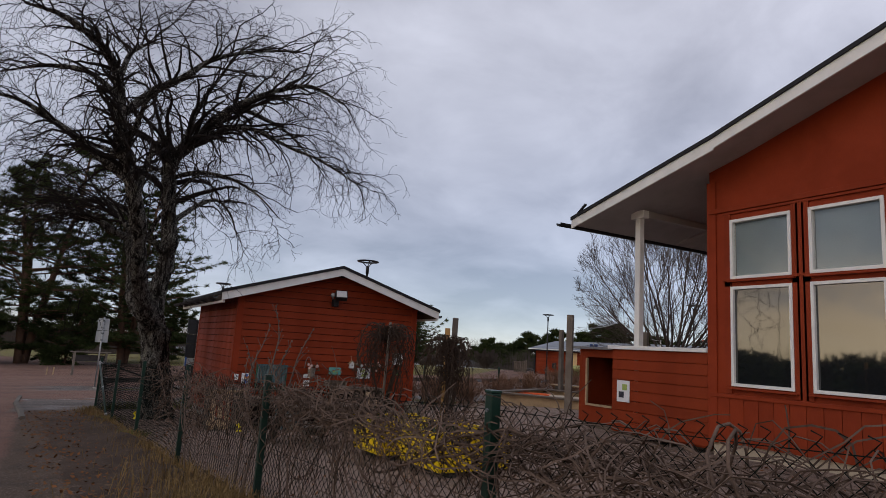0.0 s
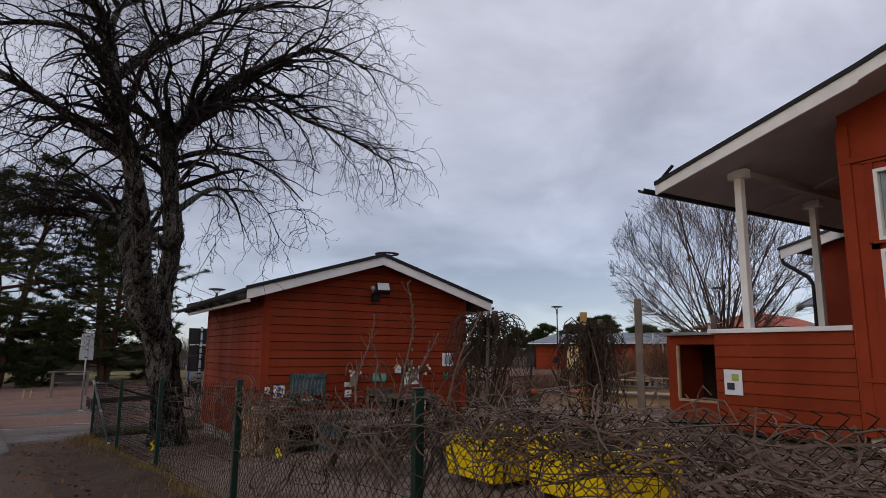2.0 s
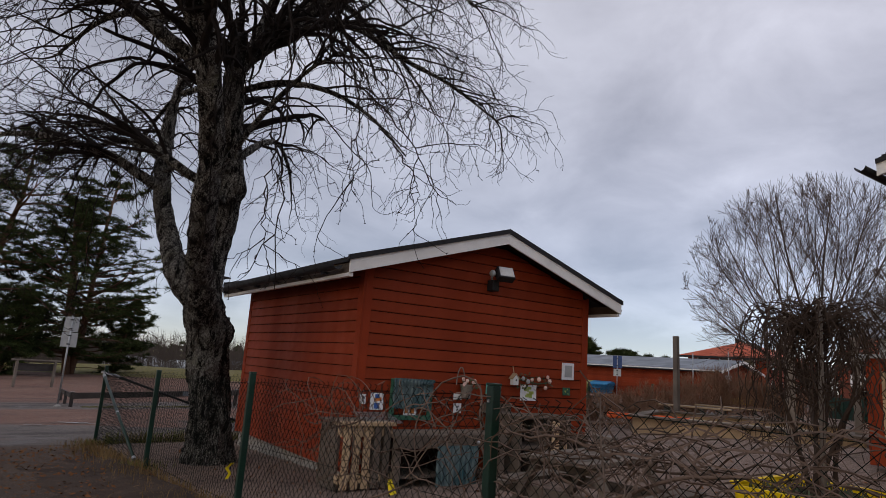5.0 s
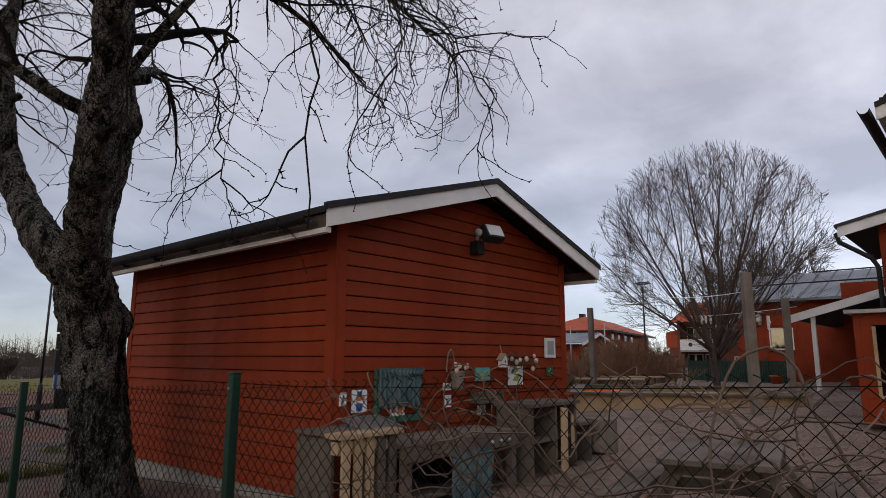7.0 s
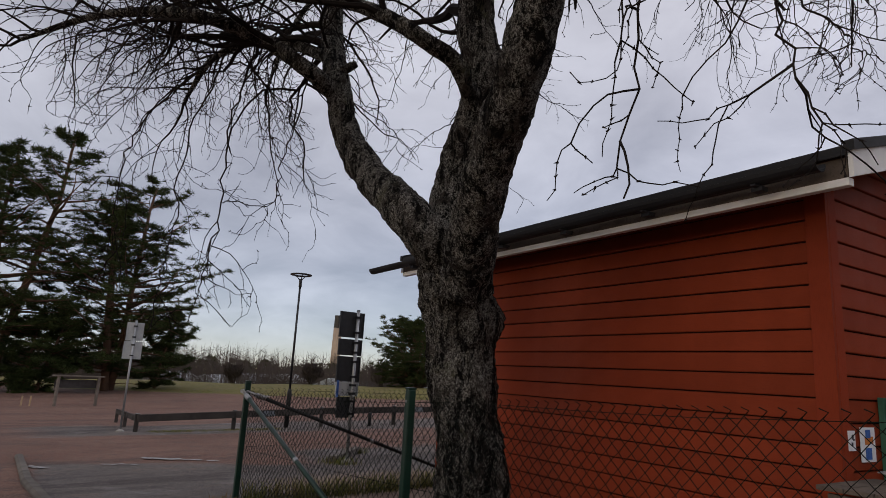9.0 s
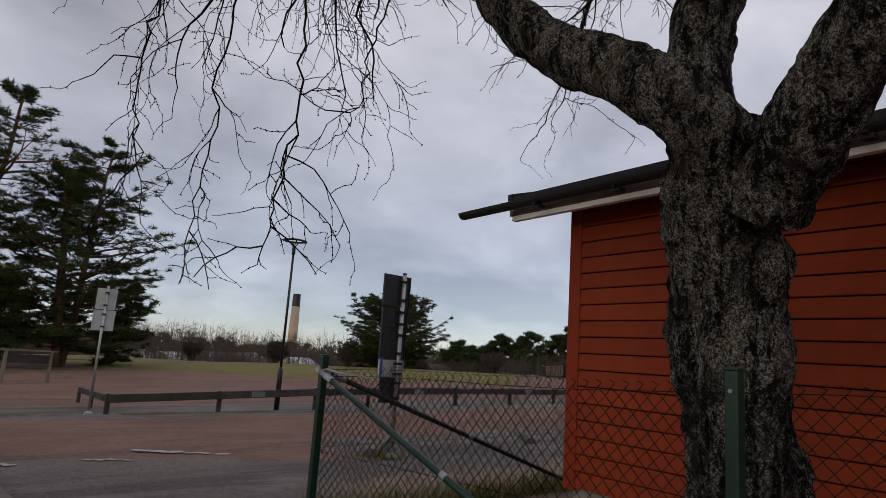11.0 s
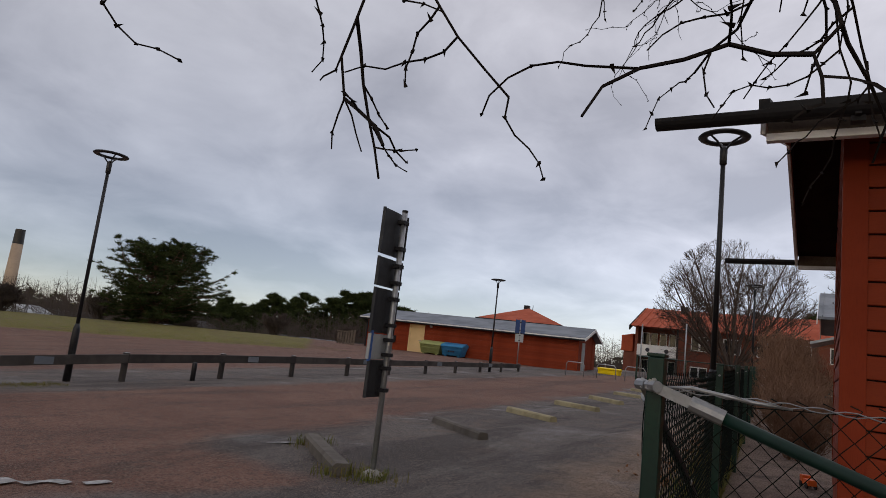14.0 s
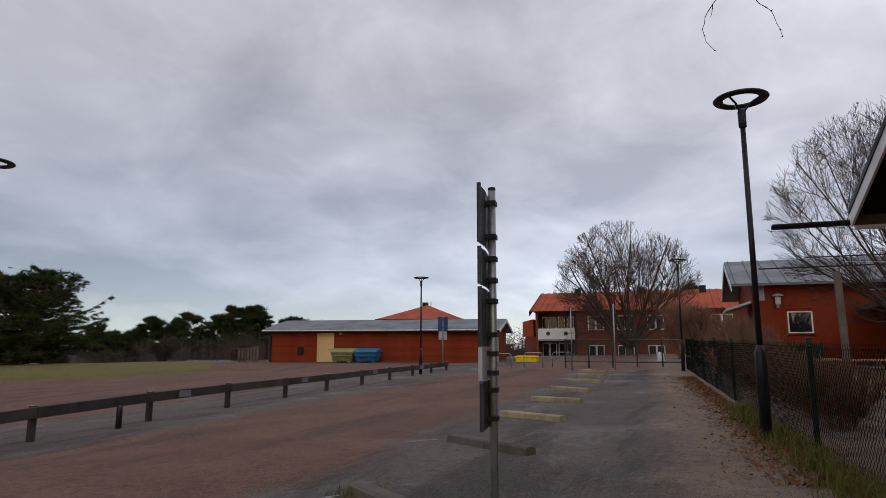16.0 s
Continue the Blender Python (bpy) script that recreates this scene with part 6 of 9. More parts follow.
    part("lower_shelf", Shape().box((0.4, -0.22, 0.48), (0.72, 0.25, 0.52)).box((0.68, -0.2, -0.05), (0.72, 0.24, 0.5)), OLD_WOOD, c, bevel=0.004)
    # log and barrel
    s = Shape().tube([(-0.02, 0, 0), (0.0, 0.0, 0.2), (0, 0, 0.42)], [0.2, 0.19, 0.19], 14)
    solo("tree_stump", s, POST_WOOD, (3.85, -0.65, gz(3.85, -0.65)), "grey upright tree stump beside the play stove", "stump", bevel=0.01)
    solo("yellow_scoop", Shape().prism([(-0.06, 0, 0), (0.06, 0, 0), (0.02, 0, 0.16), (-0.03, 0, 0.14)], (0, 0.03, 0)), WARN_YELLOW, (0.08, -1.0, gz(0, -1)), "bent yellow plastic scoop on the ground", "toy", rz=30, rx=-20)


build_mud_kitchen()


def ribbon():
    s = Shape()
    pts = [(0, 0, 0), (0.03, 0.01, 0.05), (-0.01, 0.0, 0.1), (0.04, -0.01, 0.15)]
    for i in range(3):
        a, b = Vector(pts[i]), Vector(pts[i + 1])
        s.add([a, a + Vector((0.035, 0.01, 0)), b + Vector((0.035, 0.01, 0)), b], [(0, 1, 2, 3)])
    solo("yellow_ribbon", s, WARN_YELLOW, (-1.74, -0.9, gz(-1.74, -0.9) + 0.25), "scrap of yellow ribbon tied in the fence", "ribbon")


ribbon()


def picnic_table(x, y, rz, mt=OLD_WOOD, L=1.35, H=0.62, label="low weathered picnic table with attached benches"):
    t = thing("picnic_table", (x, y, gz(x, y)), label, "picnic table", "picnic tables in the yard", rz=rz)
    for k in range(5):
        part("top_plank", Shape().box((-L / 2, -0.33 + k * 0.134, H - 0.035), (L / 2, -0.33 + k * 0.134 + 0.126, H)), mt, t, bevel=0.004)
    for sy in (-0.72, 0.5):
        for k in range(2):
            part("bench_plank", Shape().box((-L / 2, sy + k * 0.115, 0.33), (L / 2, sy + k * 0.115 + 0.107, 0.365)), mt, t, bevel=0.004)
    for x0 in (-L / 2 + 0.18, L / 2 - 0.24):
        part("leg", Shape().bar((x0, -0.25, H - 0.035), (x0, -0.62, 0.0), 0.05, 0.1, (1, 0, 0)), mt, t, bevel=0.004)
        part("leg", Shape().bar((x0, 0.25, H - 0.035), (x0, 0.62, 0.0), 0.05, 0.1, (1, 0, 0)), mt, t, bevel=0.004)
        part("cross_bar", Shape().box((x0 + 0.03, -0.72, 0.235), (x0 + 0.075, 0.72, 0.33)), mt, t, bevel=0.004)
        part("top_bar", Shape().box((x0 + 0.03, -0.33, H - 0.12), (x0 + 0.075, 0.33, H - 0.036)), mt, t, bevel=0.004)
    return t


picnic_table(0.85, -3.15, 12)


def planter(x, y, rz, L, Wd, name_label):
    t = thing("yellow_planter", (x, y, gz(x, y)), name_label, "planter", "yellow planters in the yard", rz=rz)
    H0, H1 = 0.08, 0.52
    for sgn in (-1, 1):
        part("side", Shape().prism([(-L / 2, sgn * (Wd / 2 - 0.04), H0), (L / 2, sgn * (Wd / 2 - 0.04), H0), (L / 2 + 0.03, sgn * (Wd / 2), H1), (-L / 2 - 0.03, sgn * Wd / 2, H1)], (0, -sgn * 0.03, 0)), YELLOW, t, bevel=0.004)
        part("end", Shape().prism([(sgn * L / 2, -Wd / 2 + 0.04, H0), (sgn * L / 2, Wd / 2 - 0.04, H0), (sgn * (L / 2 + 0.03), Wd / 2, H1), (sgn * (L / 2 + 0.03), -Wd / 2, H1)], (-sgn * 0.03, 0, 0)), YELLOW, t, bevel=0.004)
        part("skid", Shape().box((sgn * (L / 2 - 0.2) - 0.05, -Wd / 2 + 0.06, -0.03), (sgn * (L / 2 - 0.2) + 0.05, Wd / 2 - 0.06, H0)), DARK_RAIL, t)
        part("rim", Shape().box((-L / 2 - 0.04, sgn * Wd / 2 - 0.025, H1), (L / 2 + 0.04, sgn * Wd / 2 + 0.025, H1 + 0.025)), YELLOW, t, bevel=0.004)
    part("floor", Shape().box((-L / 2 + 0.03, -Wd / 2 + 0.07, H0), (L / 2 - 0.03, Wd / 2 - 0.07, H0 + 0.03)), YELLOW, t)
    s = Shape()
    n = 14
    for j in range(n + 1):
        for i in range(n + 1):
            u, v = i / n - 0.5, j / n - 0.5
            s.v.append((u * (L - 0.02), v * (Wd - 0.07), H1 - 0.07 + 0.06 * noise.noise((u * 5 + x, v * 5, 1.5))))
    s.f = [(j * (n + 1) + i, j * (n + 1) + i + 1, (j + 1) * (n + 1) + i + 1, (j + 1) * (n + 1) + i) for j in range(n) for i in range(n)]
    part("soil", s, SOIL, t, "dark garden soil", smooth=True)
    return t


planter(1.48, -4.83, 4, 1.03, 0.9, "bright yellow wooden planter with dark soil")
planter(1.53, -6.29, 3, 1.0, 1.02, "bright yellow wooden planter behind the overgrown fence")


def post_at(x, y, top, w, label, mt=POST_WOOD, lean=(0, 0)):
    z = gz(x, y)
    s = Shape().bar((0, 0, -0.2), (lean[0], lean[1], top - z), w, w)
    return solo("wooden_post", s, mt, (x, y, z), label, "post", "tall posts in the yard", bevel=0.008)


POSTS = [(11.8, 3.72, 2.95, 0.13), (7.6, -1.47, 3.04, 0.15), (10.3, -1.4, 2.8, 0.13), (6.7, 2.55, 2.95, 0.13)]
for k, (px, py, pt, pw) in enumerate(POSTS):
    post_at(px, py, pt, pw, "tall square weathered post in the play yard", lean=(0.04 * math.sin(k * 2.3), 0.04 * math.cos(k)))
solo("yellow_pole", Shape().tube([(0, 0, 0.1), (0.0, 0.0, 2.28 - gz(1.38, -6.23))], 0.035, 8), POLE_YELLOW, (1.38, -6.23, gz(1.38, -6.23)), "round yellowed pole standing in the planter", "pole", smooth=True)
solo("grey_pole", Shape().tube([(0, 0, 0.1), (0.06, 0.0, 2.35 - gz(1.1, -4.95))], 0.02, 8), POST_WOOD, (1.1, -4.95, gz(1.1, -4.95)), "thin grey pole standing in the planter", "pole", smooth=True)


def glove(p, rz):
    g = Shape().prism([(-0.035, -0.014, -0.16), (0.045, -0.014, -0.16), (0.03, -0.014, 0.0), (-0.022, -0.014, 0.0)], (0, 0.028, 0))
    for i in range(4):
        g.tube([(-0.026 + i * 0.022, 0, -0.15), (-0.03 + i * 0.025, 0, -0.21 - 0.02 * (i in (1, 2)))], [0.012, 0.009], 6)
    g.tube([(-0.03, 0, -0.07), (-0.075, 0, -0.12)], [0.013, 0.01], 6)
    solo("white_glove", g, GLOVE, p, "white cloth glove hung up to dry on a line", "glove", "gloves on the line", rz=rz)


def slack_line(a, b, sag, name, label):
    s = Shape()
    s.tube([((b[0] - a[0]) * t, (b[1] - a[1]) * t, (b[2] - a[2]) * t - 4 * sag * t * (1 - t)) for t in np.linspace(0, 1, 14)], 0.008, 4)
    solo(name, s, PAPER, a, label, "line")


def clothes_line():
    slack_line((7.7, -1.6, 2.75), (14.0, 3.17, 3.45), 0.12, "clothes_line", "slack white line between a post and the tree")
    a, b = Vector((10.3, -1.6, 2.62)), Vector((15.4, 2.5, 2.85))
    slack_line(tuple(a), tuple(b), 0.04, "glove_line", "white line with gloves hanging on it")
    for k, t in enumerate((0.7, 0.755, 0.8)):
        p = a.lerp(b, t)
        glove((p.x, p.y, p.z - 0.16 * t * (1 - t)), 40 + 8 * k)
    glove((7.74, -1.72, 2.3), 35)


clothes_line()


def build_sandbox():
    t = thing("sand_pit", (10.4, 1.0, gz(10.4, 1.0)), "large timber-edged sand pit with wide plank seats", "sand pit", rz=-62)
    L, Wd, H = 4.2, 3.6, 0.24
    for sgn in (-1, 1):
        part("edge_board", Shape().box((-L / 2, sgn * Wd / 2 - 0.03, -0.25), (L / 2, sgn * Wd / 2 + 0.03, H)), PALE_WOOD, t, bevel=0.006)
        part("seat_plank", Shape().box((-L / 2 - 0.1, sgn * Wd / 2 - 0.16, H), (L / 2 + 0.1, sgn * Wd / 2 + 0.14, H + 0.045)), OLD_WOOD, t, bevel=0.006)
        part("edge_board", Shape().box((sgn * L / 2 - 0.03, -Wd / 2 + 0.03, -0.25), (sgn * L / 2 + 0.03, Wd / 2 - 0.03, H)), PALE_WOOD, t, bevel=0.006)
        part("seat_plank", Shape().box((sgn * L / 2 - 0.16, -Wd / 2 + 0.16, H), (sgn * L / 2 + 0.14, Wd / 2 - 0.16, H + 0.045)), OLD_WOOD, t, bevel=0.006)
    s = Shape()
    n = 16
    for j in range(n + 1):
        for i in range(n + 1):
            u, v = i / n - 0.5, j / n - 0.5
            s.v.append((u * (L - 0.06), v * (Wd - 0.06), 0.1 + 0.09 * noise.noise((u * 4, v * 4, 4.5))))
    s.f = [(j * (n + 1) + i, j * (n + 1) + i + 1, (j + 1) * (n + 1) + i + 1, (j + 1) * (n + 1) + i) for j in range(n) for i in range(n)]
    part("sand", s, PLINTH, t, "damp sand", smooth=True)


build_sandbox()


def yard_bench(x, y, rz):
    t = thing("yard_table", (x, y, gz(x, y)), "long plain wooden table behind the sand pit", "table", "long tables", rz=rz)
    for k in range(3):
        part("top_plank", Shape().box((-0.95, -0.28 + k * 0.19, 0.62), (0.95, -0.1 + k * 0.19, 0.66)), PALE_WOOD if k == 0 else OLD_WOOD, t, bevel=0.004)
    for px in (-0.8, 0.68):
        for py in (-0.25, 0.18):
            part("leg", Shape().box((px, py, -0.1), (px + 0.1, py + 0.09, 0.62)), POST_WOOD, t, bevel=0.004)
        part("cross_bar", Shape().box((px + 0.01, -0.25, 0.5), (px + 0.09, 0.27, 0.6)), POST_WOOD, t)


yard_bench(12.6, 3.7, -65)
yard_bench(14.9, 4.1, -60)
solo("orange_sledge", Shape().prism([(-0.9, -0.2, 0.0), (0.85, -0.2, 0.0), (1.0, -0.2, 0.14), (0.9, -0.2, 0.1), (-0.9, -0.2, 0.05)], (0, 0.4, 0)).box((-0.9, -0.22, 0.02), (0.9, -0.2, 0.12)).box((-0.9, 0.2, 0.02), (0.9, 0.22, 0.12)), ORANGE, (9.4, 2.9, gz(9.4, 2.9) + 0.3), "orange plastic sledge lying on the sand pit's edge", "sledge", rz=-40, bevel=0.01)


def build_wall_poster():
    t = thing("veranda_poster", (6.355, -4.45, 1.44), "white laminated sheet with two small photos on red boards", "poster")
    part("sheet", Shape().box((-0.006, -0.16, -0.2), (0.0, 0.16, 0.2)), PAPER, t)
    part("photo", Shape().box((-0.009, -0.1, 0.02), (-0.0065, 0.02, 0.13)), PRINT_GREEN, t)
    part("photo", Shape().box((-0.009, -0.02, -0.12), (-0.0065, 0.11, -0.01)), INK, t)


build_wall_poster()


def toy_truck(x, y):
    t = thing("toy_truck", (x, y, gz(x, y)), "small red plastic toy truck on the ground", "toy truck", rz=25)
    part("body", Shape().box((-0.11, -0.045, 0.035), (0.03, 0.045, 0.1)).box((0.035, -0.045, 0.035), (0.11, 0.045, 0.13)), ORANGE, t, bevel=0.006)
    for wx in (-0.07, 0.07):
        for wy in (-0.055, 0.04):
            part("wheel", Shape().tube([(wx, wy, 0.032), (wx, wy + 0.015, 0.032)], 0.032, 12), LAMP_BLACK, t)


toy_truck(4.0, 4.75)


def white_sack(x, y):
    s = Shape()
    n, m = 14, 8
    rnd = random.Random(8)
    for j in range(m + 1):
        v = j / m
        for i in range(n):
            a = 2 * math.pi * i / n
            r = 0.27 * (1 - 0.45 * v ** 3) * (1 + rnd.uniform(-0.07, 0.07))
            s.v.append((r * math.cos(a) * 1.15, r * math.sin(a) * 0.8, 0.55 * v - 0.02 + rnd.uniform(-0.02, 0.02)))
    s.f = [(j * n + i, j * n + (i + 1) % n, (j + 1) * n + (i + 1) % n, (j + 1) * n + i) for j in range(m) for i in range(n)]
    s.f.append(tuple(m * n + i for i in range(n)))
    solo("white_sack", s, PAPER, (x, y, gz(x, y)), "full white plastic sack by the green fence", "sack", smooth=True)


white_sack(36.0, 8.6)


def green_screen():
    """The dark green panel fence between the yard and the wing."""
    a, b = Vector((26.3, 6.6)), Vector((25.0, 2.0))
    t = thing("panel_fence", (a.x, a.y, gz(*a)), "dark green panel fence at the end of the yard", "fence", kind="structure")
    n = 5
    for k in range(n + 1):
        p = a.lerp(b, k / n) - a
        part("post", Shape().box((p.x - 0.04, p.y - 0.04, -0.1), (p.x + 0.04, p.y + 0.04, 1.12)), GREEN_METAL, t)
        if k < n:
            q = a.lerp(b, (k + 1) / n) - a
            pl = Shape()
            d = (q - p)
            for i in range(9):
                u, v = p + d * (0.03 + i * 0.105), p + d * (0.03 + i * 0.105 + 0.095)
                pl.prism([(u.x, u.y, 0.08), (v.x, v.y, 0.08), (v.x, v.y, 0.98), (u.x, u.y, 0.98)], (0.02, 0, 0))
            part("panel", pl, GREEN_METAL, t)


green_screen()
solo("plant_pot", Shape().lathe([(0.16, 0), (0.24, 0.28), (0.27, 0.28), (0.27, 0.33), (0.2, 0.33), (0.18, 0.2)], 14), TILE_RED, (24.4, 2.4, gz(24.4, 2.4)), "low terracotta plant pot on the yard floor", "pot", smooth=True)


# ---- far end of the parking bays ----
def build_far_fence():
    t = thing("far_fence", (26.2, 7.0, gz(26.2, 7.0)), "green mesh fence with gate and steel hoops behind the bays", "fence", kind="structure")
    t.scale = (1.2, 1.24, 0.93)
    ys = [5.6, 6.5, 7.4, 8.3, 9.2, 10.1]
    for k, y in enumerate(ys):
        x = 21.0
        part("post", Shape().box((x - 20.53, y - 5.63, -0.2), (x - 20.47, y - 5.57, 1.35 if k != 2 else 1.9)), GREEN_METAL, t)
    part("top_rail", Shape().tube([(0.5, 0, 1.3), (0.5, 4.5, 1.3)], 0.025, 8).tube([(0.5, 0, 0.2), (0.5, 4.5, 0.2)], 0.025, 8), GREEN_METAL, t)
    s = Shape()
    for k in range(75):
        s.tube([(0.5, k * 0.06, 0.2), (0.5, k * 0.06, 1.3)], 0.004, 3, caps=False)
    for k in range(8):
        s.tube([(0.5, 0, 0.25 + k * 0.14), (0.5, 4.5, 0.25 + k * 0.14)], 0.004, 3, caps=False)
    tagged(part("mesh_panel", s, GREEN_METAL, t), kind="stuff")
    for y, h in ((10.0, 2.9), (11.9, 2.8)):
        solo("steel_pole", Shape().tube([(0, 0, -0.1), (0, 0, h)], 0.03, 8), GREY_METAL, (24.7, y, gz(24.7, y)), "thin galvanised steel pole behind the bays", "pole", "steel poles", smooth=True)
    for y in (12.6, 14.1, 15.8):
        s = Shape().tube([(0, 0, -0.1), (0, 0, 0.6), (0, 0.1, 0.72), (0, 0.9, 0.72), (0, 1.0, 0.6), (0, 1.0, -0.1)], 0.024, 8)
        solo("steel_hoop", s, GREY_METAL, (28.6, y, gz(28.6, y)), "galvanised steel hoop barrier", "hoop", "steel hoops", smooth=True)
    solo("grit_box", Shape().box((-0.4, -0.7, 0), (0.4, 0.7, 0.3)).prism([(-0.45, -0.75, 0.3), (0.45, -0.75, 0.3), (0.3, -0.75, 0.44), (-0.45, -0.75, 0.4)], (0, 1.5, 0)), YELLOW, (38.6, 17.4, gz(38.6, 17.4)), "yellow grit box at the end of the car park", "grit box", bevel=0.03)
    # plank screen by the store
    p = thing("plank_screen", (37.0, 39.6, gz(37.0, 39.6)), "pale weathered plank screen beside the store", "fence", rz=100)
    for k in range(7):
        part("plank", Shape().box((-0.9 + k * 0.26, -0.02, 0), (-0.72 + k * 0.26, 0.02, 1.25 - 0.05 * k)), OLD_WOOD, p)
    for z in (0.3, 1.0):
        part("rail", Shape().box((-0.95, 0.02, z), (0.9, 0.07, z + 0.09)), OLD_WOOD, p)


build_far_fence()

# ---- the old weeping tree by the shed ----
def loft(s, ctrl, n=18, per=7, bumps=(), rough=0.1, seed=0.0, scale=0.0):
    """A rough-skinned limb through control points (x, y, z, r). bumps: (x, y, z, size, height)."""
    pts = spline(ctrl, per)
    o, ref = len(s.v), None
    P = [Vector(p[:3]) for p in pts]
    for i, p in enumerate(P):
        d = (P[min(i + 1, len(P) - 1)] - P[max(i - 1, 0)]).normalized()
        ref = d.orthogonal().normalized() if ref is None else (ref - d * ref.dot(d)).normalized()
        sd = d.cross(ref)
        for k in range(n):
            a = 2 * math.pi * k / n
            u = ref * math.cos(a) + sd * math.sin(a)
            r = max(pts[i][3], 0.004)
            q = p + u * r
            w = r * rough * (1.3 * noise.noise((q.x * 3 + seed, q.y * 3, q.z * 2)) + 0.7 * noise.noise((q.x * 11 + seed, q.y * 11, q.z * 6)) + 0.35 * noise.noise((q.x * 30, q.y * 30 + seed, q.z * 20)))
            if scale:
                e = noise.noise((q.x * 17 + seed, q.y * 17, q.z * 7)) + 0.7 * noise.noise((q.x * 38, q.y * 38 + seed, q.z * 17))
                w += scale * (0.5 - abs(e) * 1.6) + scale * 1.4 * noise.noise((q.x * 6.5, q.y * 6.5, q.z * 1.3 + seed))
            for bx, by, bz, size, hgt in bumps:
                w += hgt * math.exp(-((q.x - bx) ** 2 + (q.y - by) ** 2 + (q.z - bz) ** 2) / size ** 2)
            s.v.append(tuple(q + u * w))
    for i in range(len(P) - 1):
        for k in range(n):
            a, b = o + i * n + k, o + i * n + (k + 1) % n
            s.f.append((a, b, b + n, a + n))
    s.f.append(tuple(o + (len(P) - 1) * n + k for k in range(n)))
    return pts


def wander(p, d, length, steps, rnd, jitter, pull):
    """A path of small steps; pull is added to the heading at each step, more and more towards the end."""
    pts = [Vector(p)]
    d = Vector(d).normalized()
    for i in range(steps):
        f = (i + 1) / steps
        d = (d + Vector((rnd.gauss(0, jitter), rnd.gauss(0, jitter), rnd.gauss(0, jitter))) + pull * f).normalized()
        pts.append(pts[-1] + d * (length / steps))
    return pts, d


